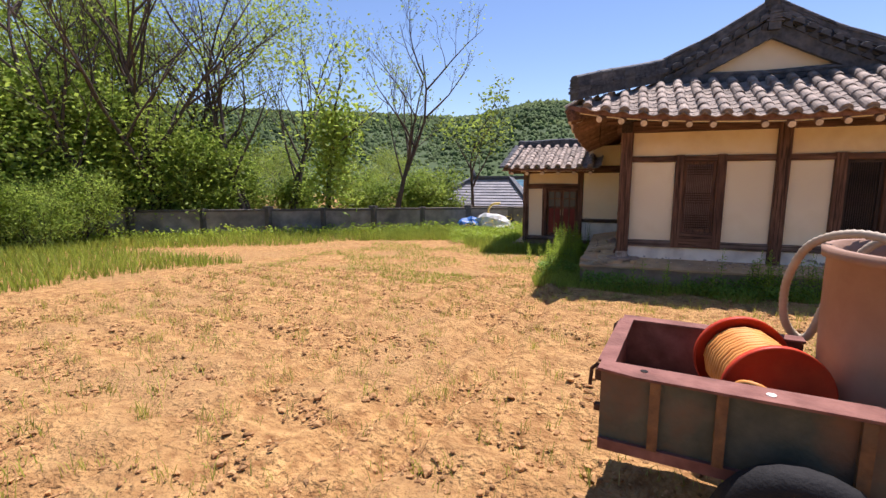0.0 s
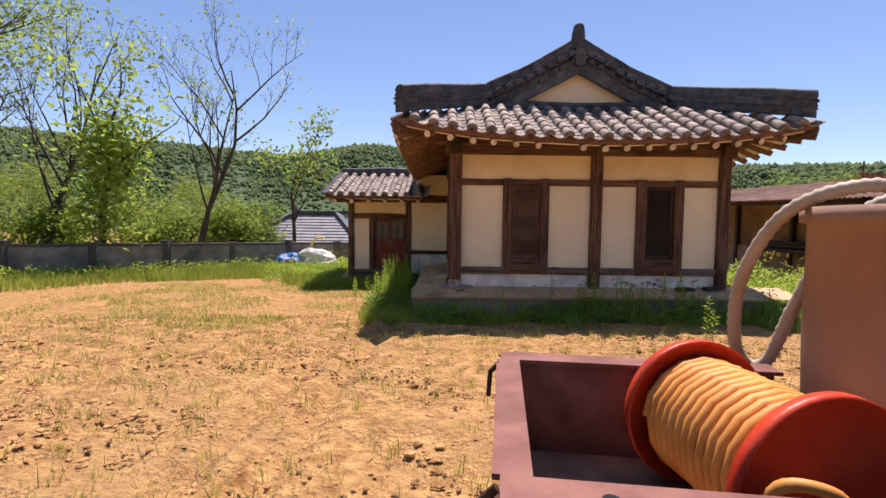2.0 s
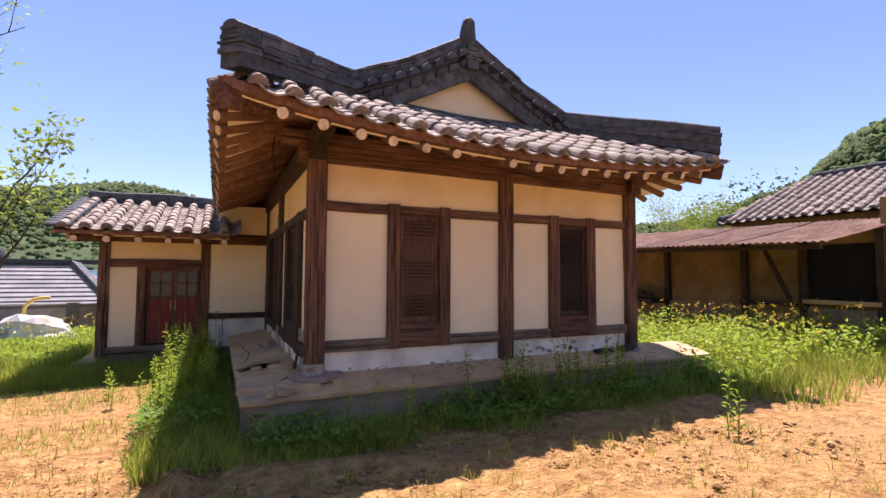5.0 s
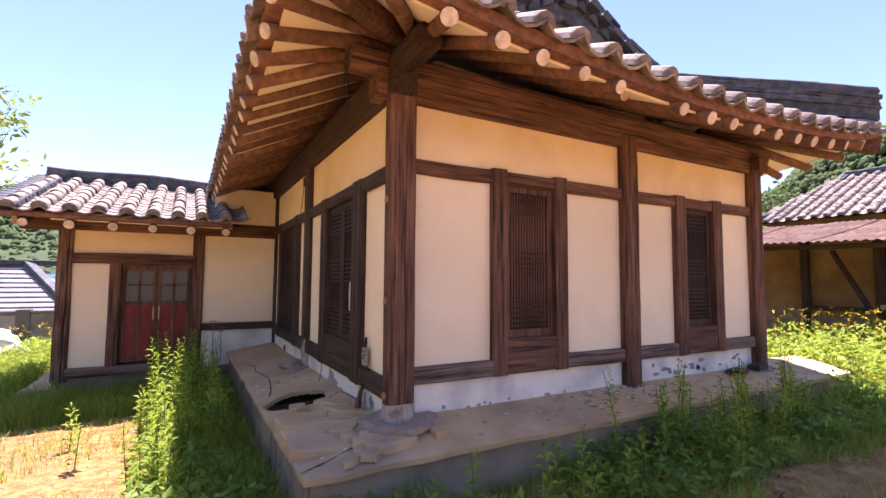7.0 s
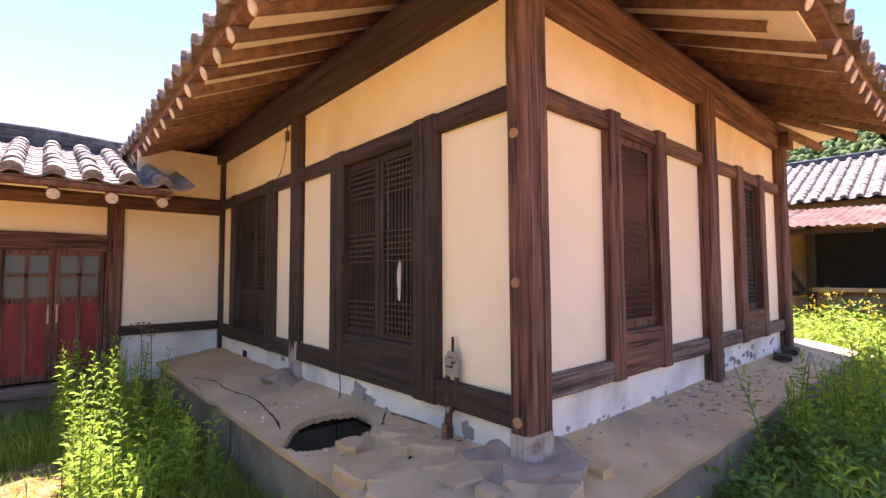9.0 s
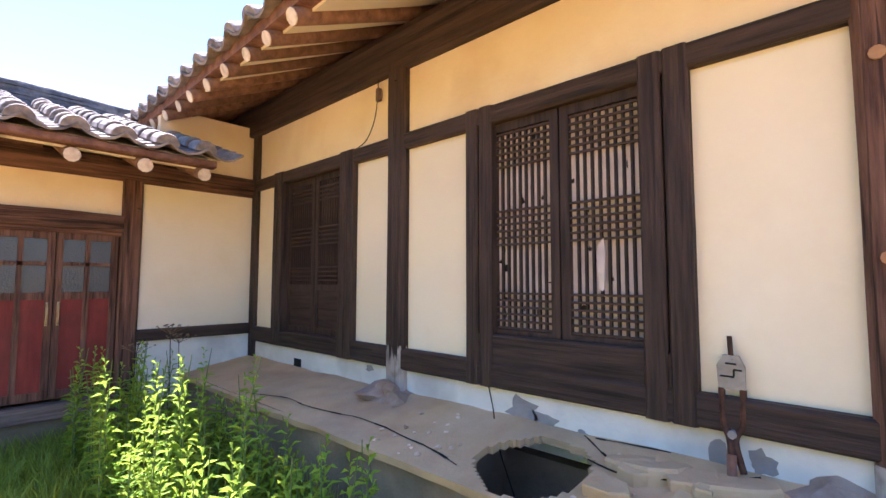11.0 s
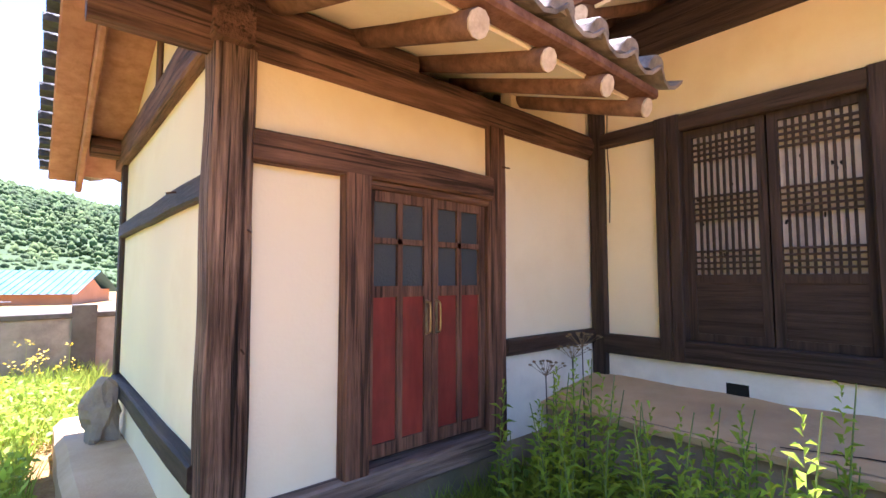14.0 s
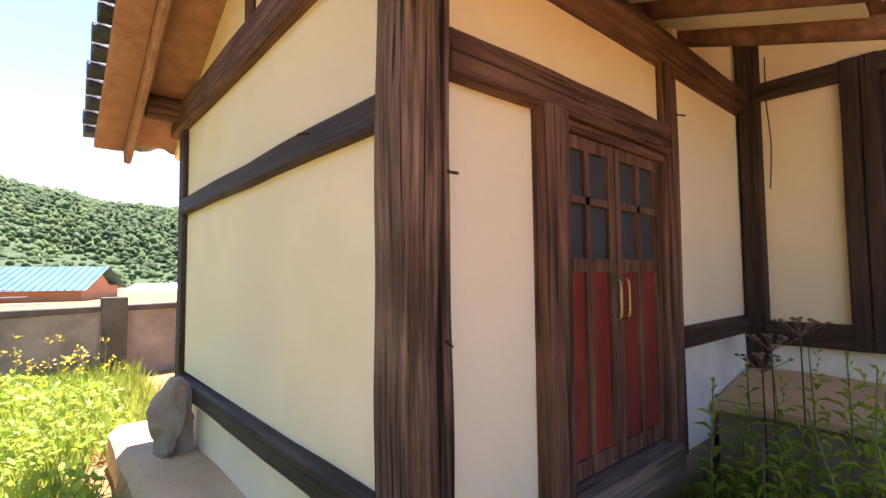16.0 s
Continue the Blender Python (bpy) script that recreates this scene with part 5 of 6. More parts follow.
# ---- neighbouring houses ----
SLATE = mat("grey_cement_tile", (0.2, 0.2, 0.22), (0.32, 0.31, 0.32), 2, rough=0.7, bump=0.15, stain=(0.15, 0.15, 0.15), stain_scale=0.8)
house = thing("neighbour_house", "low house with a grey hipped tile roof behind the wall", "house", at=(-7.6, 30.5, -2))
part("wall", Mesh().box(-10.6, -5.4, 28.8, 33, -2.5, 0.35), mat("dull_tan_render", (0.3, 0.24, 0.18), (0.4, 0.33, 0.26), 2), house)
ev, rg = 0.3, 1.95
part("roof_slope", Mesh().add([(-11.6, 28.0, ev), (-4.6, 28.0, ev), (-6.6, 31, rg), (-9.2, 31, rg)], [(0, 1, 2, 3)]), SLATE, house)
part("roof_slope", Mesh().add([(-11.6, 34, ev), (-11.6, 28, ev), (-9.2, 31, rg)], [(0, 1, 2)]), SLATE, house)
part("roof_slope", Mesh().add([(-4.6, 28, ev), (-4.6, 34, ev), (-6.6, 31, rg)], [(0, 1, 2)]), SLATE, house)
part("roof_slope", Mesh().add([(-4.6, 34, ev), (-11.6, 34, ev), (-9.2, 31, rg), (-6.6, 31, rg)], [(0, 1, 2, 3)]), SLATE, house)
for i in range(9):
    t = (i + 0.5) / 9.5
    z, y = ev + (rg - ev) * t + 0.03, 28.0 + 3 * t
    a, b = -11.6 + 2.4 * t, -3.2 - 2.4 * t
    part("tile_course", Mesh().timber((a, y, z), (b, y, z), 0.06, 0.025, wob=0.0, seg=1), SLATE, house)
for a, b in (((-11.6, 28, ev + 0.08), (-9.2, 31, rg + 0.1)), ((-4.6, 28, ev + 0.08), (-6.6, 31, rg + 0.1)), ((-9.3, 31, rg + 0.1), (-5.5, 31, rg + 0.1))):
    part("ridge", Mesh().timber(a, b, 0.3, 0.22), TILE_D, house, "dark ridge")
part("ridge_end", Mesh().blob((-9.2, 30.9, rg + 0.35), (0.16, 0.3, 0.3), 2), TILE_D, house)
part("awning", Mesh().box(-10.5, -5.6, 27.2, 28.2, 0.02, 0.08), mat("pale_metal_awning", (0.45, 0.47, 0.5), (0.6, 0.62, 0.64), 3, rough=0.5), house)
part("window", Mesh().box(-8.2, -6.6, 28.74, 28.8, -1.2, -0.2), BLACK, house)

house2 = thing("neighbour_house", "orange rendered house with a pale blue metal roof", "house", at=(-6, 58, -3))
part("wall", Mesh().box(-16, 0.6, 55, 61, -4.5, 0.45), mat("orange_render", (0.46, 0.22, 0.11), (0.54, 0.28, 0.15), 1.0), house2, "orange rendered wall")
tri2 = Mesh().add([(0.55, 55, -0.3), (0.55, 61, -0.3), (0.55, 58, 1.35)], [(0, 1, 2)])
part("gable", tri2, bpy.data.materials["orange_render"], house2)
BLUE = mat("pale_blue_metal_roof", (0.07, 0.17, 0.24), (0.11, 0.23, 0.3), 0.8, rough=0.95, bump=0)
part("roof_slope", Mesh().add([(-16.5, 54.4, 0.2), (1.1, 54.4, 0.2), (1.1, 58, 1.8), (-16.5, 58, 1.8)], [(0, 1, 2, 3)]), BLUE, house2)
part("roof_slope", Mesh().add([(-16.5, 61.6, 0.2), (1.1, 61.6, 0.2), (1.1, 58, 1.8), (-16.5, 58, 1.8)], [(3, 2, 1, 0)]), BLUE, house2)
for i in range(38):
    x = -16.2 + i * 0.46
    part("roof_seam", Mesh().timber((x, 54.4, 0.23), (x, 58, 1.83), 0.05, 0.06, wob=0, seg=2), BLUE, house2)
part("window", Mesh().box(-9, -7.4, 54.94, 55, -2.2, -1.0), BLACK, house2)
house2.rotation_euler = (0, 0, radians(-25))
house3 = thing("neighbour_house", "distant low house with a pale roof", "house", at=(6, 75, -3))
part("wall", Mesh().box(3.5, 12, 72, 77, -4, -1.0), bpy.data.materials["dull_tan_render"], house3)
part("roof", Mesh().add([(3, 71.5, -1.0), (12.5, 71.5, -1.0), (11, 74.5, 0.3), (4.5, 74.5, 0.3), (3, 77.5, -1), (12.5, 77.5, -1)], [(0, 1, 2, 3), (3, 2, 5, 4), (0, 3, 4), (1, 5, 2)]), bpy.data.materials["pale_metal_awning"], house3)

BRICK = mat("dull_red_brick", (0.2, 0.06, 0.04), (0.32, 0.12, 0.085), 2.5, rough=0.95, bump=0.2)
house4 = thing("neighbour_house", "distant red-brick house with a battlement and a pale low roof", "house", at=(42, 47, -2))
part("wall", Mesh().box(40.2, 43.4, 46, 50, -2.5, 6.3), BRICK, house4)
for i in range(5):
    part("merlon", Mesh().box(40.2 + 0.68 * i, 40.55 + 0.68 * i, 45.95, 46.2, 6.3, 6.75), BRICK, house4)
part("finial", Mesh().tube([(41.0, 46.4, 6.3), (41.0, 46.4, 7.9)], 0.07, 6).box(40.75, 41.25, 46.35, 46.45, 7.3, 7.42), IRON, house4)
part("wall", Mesh().box(43.42, 49, 46.2, 50, -2.5, 5.2), bpy.data.materials["dull_tan_render"], house4)
part("roof", Mesh().add([(43.42, 45.8, 5.2), (49.4, 45.8, 5.2), (49.4, 48.1, 6.1), (43.42, 48.1, 6.1), (49.4, 50.4, 5.2), (43.42, 50.4, 5.2)], [(0, 1, 2, 3), (3, 2, 4, 5), (1, 4, 2), (0, 3, 5)]), bpy.data.materials["pale_metal_awning"], house4)

# covered heap by the wall
TARP_W = mat("white_tarpaulin", (0.6, 0.6, 0.58), (0.75, 0.74, 0.72), 3, rough=0.5, bump=0.2, fine=12)
TARP_B = mat("blue_tarpaulin", (0.02, 0.09, 0.3), (0.05, 0.16, 0.42), 3, rough=0.45, bump=0.2, fine=12)
heap = thing("covered_heap", "heap under white and blue tarpaulins by the boundary wall", "heap", at=(-5.6, 20.6, ground_z(-5.6, 20.6)))
gz = ground_z(-5.6, 20.6)
part("white_sheet", Mesh().blob((-5.2, 20.7, gz + 0.28), (0.95, 0.6, 0.5), 4, 3, 0.7), TARP_W, heap, "crumpled white tarpaulin")
part("blue_sheet", Mesh().blob((-6.1, 20.6, gz + 0.22), (0.55, 0.5, 0.42), 6, 3, 0.6), TARP_B, heap, "crumpled blue tarpaulin")
pipe = part("yellow_pipe", Mesh().tube(spline([(-5.35, 20.9, gz + 0.6), (-5.4, 20.9, gz + 1.0), (-5.2, 20.9, gz + 1.25), (-4.85, 20.9, gz + 1.3)], 6), 0.05, 8), mat("yellow_plastic", (0.6, 0.42, 0.1), (0.7, 0.52, 0.16), 4, rough=0.5, bump=0), None, "", True)
tagged(pipe, "bent yellow plastic pipe standing out of the heap", "pipe")

# ---- small things round the house ----
stone = part("stone", Mesh().blob((-2.71, 17.05, 0.12), (0.12, 0.13, 0.27), 11, 3, 0.7), STONE, None, "")
tagged(stone, "upright grey-brown field stone leaning on the wing wall", "stone")
for i, (x, y, z, r) in enumerate(((0.4, 9.57, 0.37, 0.3), (2.96, 9.63, 0.36, 0.2), (5.3, 9.63, 0.37, 0.22), (0.28, 12.22, 0.38, 0.21))):
    b = part("base_stone", Mesh().blob((x, y, z), (r, r * 0.9, 0.11 if i in (0, 3) else 0.075), 20 + i, 3, 0.8), mat("mortar_base", (0.3, 0.2, 0.14), (0.42, 0.31, 0.23), 8, bump=0.5) if i == 0 else bpy.data.materials["mortar_base"], None)
    tagged(b, "low crumbling clay and stone base under a post", "stone", "post bases")
# broken cement at the corner
BR = random.Random(4)
for i, (x, y, w, l, a) in enumerate(((-0.12, 9.95, 0.5, 0.13, 8), (0.05, 10.12, 0.42, 0.1, -12), (-0.05, 9.72, 0.62, 0.16, 4), (0.18, 10.28, 0.26, 0.09, 20))):
    n = 9
    z0 = plinth_z(x, y) + 0.012
    up, lo = [], []
    for k in range(n):
        t = 2 * math.pi * k / n
        r = BR.uniform(0.8, 1.12)
        px, py = w / 2 * math.cos(t) * r, l / 2 * math.sin(t) * r
        ca, sa = math.cos(radians(a)), math.sin(radians(a))
        q = (x + px * ca - py * sa, y + px * sa + py * ca)
        tilt = 0.05 * py / l + 0.02 * math.cos(t)
        up.append((q[0], q[1], z0 + 0.008 + 0.5 * tilt))
        lo.append((q[0], q[1], z0 - 0.03))
    ch = part("cement_flake", Mesh().ring([lo, up]), CONC, None)
    tagged(ch, "broken flake of cement lying on the plinth", "rubble", "broken cement flakes")
# cracks in the plinth
cr = Mesh()
for pts in (((-0.3, 13.3), (-0.18, 12.9), (-0.22, 12.5), (-0.16, 12.0), (-0.2, 11.4), (-0.26, 11.1)), ((0.33, 10.72), (0.1, 10.45), (0.2, 10.2), (-0.05, 10.0), (-0.3, 9.9)), ((0.2, 9.5), (0.0, 9.35), (-0.1, 9.28), (-0.34, 9.2)), ((0.31, 10.66), (0.34, 10.3)), ((0.0, 9.36), (0.05, 9.1))):
    sp = spline([(x + 0.03 * BR.uniform(-1, 1), y, 0) for x, y in pts], 5)
    for p, q in zip(sp, sp[1:]):
        d = (q - p).normalized().cross(Vector((0, 0, 1))) * BR.uniform(0.003, 0.009)
        vs = [Vector((v.x, v.y, plinth_z(v.x, v.y) + 0.004)) for v in (p - d, p + d, q + d, q - d)]
        cr.add(vs, [(0, 1, 2, 3)])
part("crack", cr, BLACK, plinth, "dark cracks in the cement")
rub = Mesh()
for i in range(170):
    x, y = BR.gauss(2.45, 0.42), BR.uniform(9.3, 9.58)
    if i > 110:
        x, y = BR.uniform(0.6, 6), BR.uniform(9.2, 9.58)
    s = BR.uniform(0.005, 0.018)
    rub.blob((x, y, plinth_z(x, y) + s * 0.3), (s * 1.4, s, s * 0.5), i, 1, 0.6)
ro = part("plaster_crumbs", rub, mat("clay_crumbs", (0.3, 0.17, 0.1), (0.62, 0.5, 0.4), 6, rnd=0.4), None)
tagged(ro, "flaked plaster crumbs strewn on the plinth", "rubble", kind="stuff")
bp_ = part("board", Mesh().timber((4.45, 9.42, 0.44), (4.75, 9.5, 0.43), 0.16, 0.05), DARK["x"], None)
tagged(bp_, "short weathered board lying on the plinth", "board")
bp_ = part("board", Mesh().timber((4.95, 9.47, 0.44), (5.2, 9.5, 0.45), 0.14, 0.06), DARK["x"], None)
tagged(bp_, "short weathered board lying on the plinth", "board")

# cutter leaning on the side wall
STEEL = mat("dull_grey_steel", (0.25, 0.23, 0.21), (0.4, 0.37, 0.34), 12, rough=0.55, bump=0.1, metal=0.4)
cutter = thing("bolt_cutter", "old rusty bolt cutter with a grey head, leaning on the wall", "tool", at=(0.26, 10.05, 0.4))
part("jaw", Mesh().timber((0.315, 10.04, 0.88), (0.322, 10.045, 0.98), 0.012, 0.03), IRON, cutter)
hd = Mesh()
prof = [(-0.05, 0.0), (0.05, 0.0), (0.055, 0.1), (0.03, 0.145), (-0.03, 0.145), (-0.05, 0.1)]
hd.add([(0.3, 10.04 + a, 0.755 + b) for a, b in prof] + [(0.318, 10.04 + a, 0.755 + b) for a, b in prof], [(0, 1, 2, 3, 4, 5), (11, 10, 9, 8, 7, 6)] + [(i, i + 6, (i + 1) % 6 + 6, (i + 1) % 6) for i in range(6)])
part("head", hd, STEEL, cutter, "grey steel head")
for a, b in (((10.0, 0.84), (10.03, 0.84)), ((10.03, 0.84), (10.03, 0.81)), ((10.03, 0.81), (10.08, 0.81)), ((10.02, 0.865), (10.06, 0.865))):
    part("groove", Mesh().timber((0.298, a[0], a[1]), (0.298, b[0] + 0.001, b[1] + 0.001), 0.006, 0.007, wob=0), BLACK, cutter)
part("handle", Mesh().tube(spline([(0.31, 10.08, 0.76), (0.3, 10.075, 0.62), (0.28, 10.05, 0.55), (0.25, 10.04, 0.43)], 5), 0.014, 8), IRON, cutter)
part("handle", Mesh().tube(spline([(0.31, 10.0, 0.76), (0.3, 10.005, 0.62), (0.28, 10.03, 0.55), (0.26, 10.0, 0.43)], 5), 0.014, 8), IRON, cutter)
part("grip", Mesh().tube([(0.252, 10.04, 0.5), (0.248, 10.04, 0.415)], 0.019, 8), mat("worn_red_grip", (0.2, 0.09, 0.06), (0.3, 0.15, 0.1), 9), cutter)
part("pivot", Mesh().tube([(0.27, 10.04, 0.575), (0.31, 10.04, 0.575)], 0.018, 8), STEEL, cutter)

# cables and nails
wires = ((((0.31, 12.45, 2.86), (0.3, 12.46, 2.6), (0.29, 12.5, 2.45), (0.3, 12.6, 2.36), (0.32, 12.75, 2.33)), "thin black cable hanging under the eave"),
         (((0.3, 11.35, 0.62), (0.27, 11.28, 0.45), (0.2, 11.2, 0.3), (0.1, 11.0, 0.05)), "thin dark wire running from the sill into the hole"),
         (((0.1, 10.6, 0.38), (0.0, 10.35, 0.4), (0.16, 10.1, 0.41), (0.3, 9.95, 0.42)), "dark cable lying on the plinth"),
         (((0.32, 14.52, 2.5), (0.31, 14.52, 2.2), (0.3, 14.5, 1.9), (0.32, 14.52, 1.6)), "thin black cable along the corner post"),
         (((-0.1, 9.3, 3.02), (-0.1, 9.35, 2.8), (-0.08, 9.34, 2.62), (-0.12, 9.34, 2.75), (-0.1, 9.36, 3.0)), "loop of thin wire hanging from the eave"))
for pts, lab in wires:
    w = part("cable", Mesh().tube(spline(pts, 6), 0.004, 5), BLACK, None)
    tagged(w, lab, "cable")
for x, y, z, dx_, dy_ in ((-2.44, 14.668, 1.36, 0.0, -0.05), (-0.8, 14.67, 1.9, 0.03, -0.05), (-2.58, 15.3, 1.6, -0.06, 0.0), (-2.45, 14.668, 0.85, 0, -0.03), (0.3, 12.19, 2.75, -0.05, 0)):
    w = part("nail", Mesh().tube([(x, y, z), (x + dx_, y + dy_, z - 0.015)], 0.005, 5), IRON, None)
    tagged(w, "rusty nail driven into timber", "nail", "nails in the timbers")
box_ = part("junction_box", Mesh().box(0.29, 0.32, 12.42, 12.46, 2.66, 2.76), mat("brown_bakelite", (0.12, 0.07, 0.05), (0.18, 0.11, 0.08), 6), None)
tagged(box_, "small brown junction box on the wall", "switch box")
# nicks in the papered lattice and pale knobs on posts
for y, z in ((9.53, 1.3), (9.53, 0.62), (9.53, 2.05)):
    k = part("peg_end", Mesh().tube([(0.267, y, z), (0.285, y, z)], 0.026, 10), mat("pale_peg", (0.3, 0.15, 0.07), (0.42, 0.24, 0.12), 12) if z == 1.3 else bpy.data.materials["pale_peg"], wall_front)

# broken slabs heaved up at the plinth corner, and fallen crumbs
sr_ = random.Random(31)
for i in range(15):
    x, y = sr_.uniform(-0.3, 0.12), 9.22 + 1.25 * (i + sr_.random()) / 15
    if i % 3 == 0:
        x, y = sr_.uniform(-0.25, 0.7), sr_.uniform(9.16, 9.4)
    n = sr_.randint(5, 6)
    ra = sr_.uniform(0.07, 0.16)
    ring_ = [(ra * sr_.uniform(0.75, 1.2) * math.cos(6.283 * k / n), 0.75 * ra * sr_.uniform(0.75, 1.2) * math.sin(6.283 * k / n)) for k in range(n)]
    th = sr_.uniform(0.02, 0.04)
    mt = Matrix.Translation((x, y, plinth_z(x, y) + 0.012)) @ Matrix.Rotation(sr_.uniform(0, 6.28), 4, "Z") @ Matrix.Rotation(radians(sr_.uniform(2, 13)), 4, "X")
    rings = [[mt @ Vector((a * k, b * k, z)) for a, b in ring_] for z, k in ((-0.02, 1.0), (th - 0.008, 1.0), (th, 0.94))]
    part("broken_slab", Mesh().ring(rings), CONC, plinth)
for x, y, w, l, a, tip, roll in ((0.16, 10.36, 0.3, 0.34, -8, -6, 8), (-0.12, 10.1, 0.5, 0.28, -6, 9, 3), (0.17, 10.02, 0.28, 0.3, 10, -5, 9), (-0.1, 9.8, 0.56, 0.3, 4, 6, -4), (-0.12, 9.48, 0.5, 0.3, -5, 4, 3), (0.22, 9.34, 0.42, 0.3, 9, -4, 2)):
    n = 11
    ring_ = [(w / 2 * math.copysign(abs(math.cos(6.283 * k / n)) ** 0.55, math.cos(6.283 * k / n)) * sr_.uniform(0.85, 1.1), l / 2 * math.copysign(abs(math.sin(6.283 * k / n)) ** 0.55, math.sin(6.283 * k / n)) * sr_.uniform(0.82, 1.1)) for k in range(n)]
    mt = Matrix.Translation((x, y, plinth_z(x, y) - 0.008)) @ Matrix.Rotation(radians(a), 4, "Z") @ Matrix.Rotation(radians(tip), 4, "X") @ Matrix.Rotation(radians(roll), 4, "Y")
    rings = [[mt @ Vector((p * k, q * k, z)) for p, q in ring_] for z, k in ((-0.05, 1.0), (0.022, 1.0), (0.034, 0.95), (0.04, 0.6))]
    part("broken_slab", Mesh().ring(rings), CONC, plinth, "heaved slab of cracked cement")
crumbs = Mesh()
for i in range(260):
    if i % 2:
        x, y = sr_.gauss(3.1, 0.7), sr_.uniform(9.14, 9.55)
    else:
        x, y = sr_.uniform(-0.33, 0.2), sr_.uniform(9.2, 11.8)
    if ((x - HOLE[0]) / HOLE[2]) ** 2 + ((y - HOLE[1]) / HOLE[3]) ** 2 < 1.5:
        continue
    s = sr_.uniform(0.006, 0.02)
    crumbs.blob((x, y, plinth_z(x, y) + s * 0.3), (s, s * 0.8, s * 0.5), i, 1, 0.5)
tagged(part("plaster_crumbs", crumbs, mat("pale_clay_crumbs", (0.5, 0.31, 0.18), (0.82, 0.66, 0.47), 9, rough=0.95, rnd=0.3), None), "crumbs of fallen clay and plaster on the plinth", "rubble", kind="stuff")

# ---- plants ----
GRASS = leafy("yard_grass", (0.22, 0.29, 0.035), (0.38, 0.44, 0.07), 0.45, 0.8, 0.35)
DRY = leafy("dry_grass", (0.36, 0.3, 0.09), (0.48, 0.42, 0.14), 0.3, 0.8, 0.3)
HERB = leafy("weed_leaves", (0.14, 0.24, 0.03), (0.24, 0.36, 0.06), 0.45, 1.2, 0.3)
HERB_Y = leafy("fresh_weed_leaves", (0.25, 0.36, 0.03), (0.39, 0.5, 0.06), 0.5, 1.2, 0.25)
PETAL = leafy("yellow_petals", (0.75, 0.52, 0.02), (0.85, 0.65, 0.05), 0.3, 3, 0.15)
BARK = mat("grey_brown_bark", (0.045, 0.036, 0.03), (0.12, 0.095, 0.078), 12, (1, 1, 0.25), 0.9, 0.5, 50)
LEAF_A = leafy("tree_leaves", (0.24, 0.34, 0.05), (0.42, 0.53, 0.1), 0.6, 0.5, 0.4)
LEAF_B = leafy("young_tree_leaves", (0.18, 0.26, 0.04), (0.31, 0.4, 0.07), 0.6, 0.5, 0.35)
LEAF_P = leafy("dark_evergreen_leaves", (0.05, 0.09, 0.02), (0.09, 0.14, 0.035), 0.3, 0.5, 0.35)
STEM = mat("green_stem", (0.1, 0.15, 0.04), (0.16, 0.21, 0.06), 8, rough=0.7, bump=0)
nr_ = np.random.default_rng(11)


def quick(name, verts, quads, material, smooth=False):
    me = bpy.data.meshes.new(name)
    me.vertices.add(len(verts))
    me.vertices.foreach_set("co", np.asarray(verts, dtype=np.float32).ravel())
    n, k = quads.shape
    me.loops.add(n * k)
    me.loops.foreach_set("vertex_index", quads.astype(np.int32).ravel())
    me.polygons.add(n)
    me.polygons.foreach_set("loop_start", np.arange(0, n * k, k, dtype=np.int32))
    me.materials.append(material)
    me.update(calc_edges=True)
    return me


def gz_of(xy):
    return np.array([ground_z(a, b) + (0 if abs(a) > 9 else 0.0) for a, b in xy])


def blades(xy, z, h, w, lean, material, name, label):
    """Grass: each blade a bent tapering strip of two quads."""
    n = len(xy)
    a = nr_.uniform(0, 2 * np.pi, n)
    b = nr_.uniform(0, 2 * np.pi, n)
    side = np.stack([np.cos(a), np.sin(a), np.zeros(n)], 1) * w[:, None] / 2
    bend = np.stack([np.cos(b), np.sin(b), np.zeros(n)], 1)
    base = np.concatenate([xy, z[:, None]], 1)
    up = np.array([0, 0, 1.0])
    mid = base + up * (h * 0.55)[:, None] + bend * (h * lean * 0.35)[:, None]
    tip = base + up * (h * (1 - 0.25 * lean))[:, None] + bend * (h * lean)[:, None]
    v = np.stack([base - side, base + side, mid - side * 0.8, mid + side * 0.8, tip - side * 0.12, tip + side * 0.12], 1).reshape(-1, 3)
    k = np.arange(n)[:, None] * 6
    q = np.concatenate([k + np.array([[0, 1, 3, 2]]), k + np.array([[2, 3, 5, 4]])], 0)
    ob = new(name, quick(name, v, q, material))
    return tagged(ob, label, "grass", kind="stuff")


def leaves(c, size, material, name, label, flat=0.5, cat="plants"):
    """Loose leaves: pointed quads with varied direction."""
    n = len(c)
    d = nr_.normal(size=(n, 3))
    d[:, 2] = d[:, 2] * 0.6 + 0.15
    d /= np.linalg.norm(d, axis=1)[:, None]
    nrm = nr_.normal(size=(n, 3)) * flat
    nrm[:, 2] += 1 if label else 0.8
    s = np.cross(d, nrm)
    s /= np.linalg.norm(s, axis=1)[:, None] + 1e-6
    L = size[:, None]
    v = np.stack([c, c + d * L * 0.5 + s * L * 0.24, c + d * L, c + d * L * 0.5 - s * L * 0.24], 1).reshape(-1, 3)
    q = np.arange(n)[:, None] * 4 + np.arange(4)[None]
    me = quick(name, v, q, material)
    if not label:
        return me
    return tagged(new(name, me), label, cat, kind="stuff")


def scatter(n, x0, x1, y0, y1, keep=None):
    xy = np.stack([nr_.uniform(x0, x1, n), nr_.uniform(y0, y1, n)], 1)
    if keep:
        xy = np.array([p for p in xy if keep(p[0], p[1])])
    return xy


def nz(x, y, s, o=0):
    return noise.noise(Vector((x * s, y * s, o)))


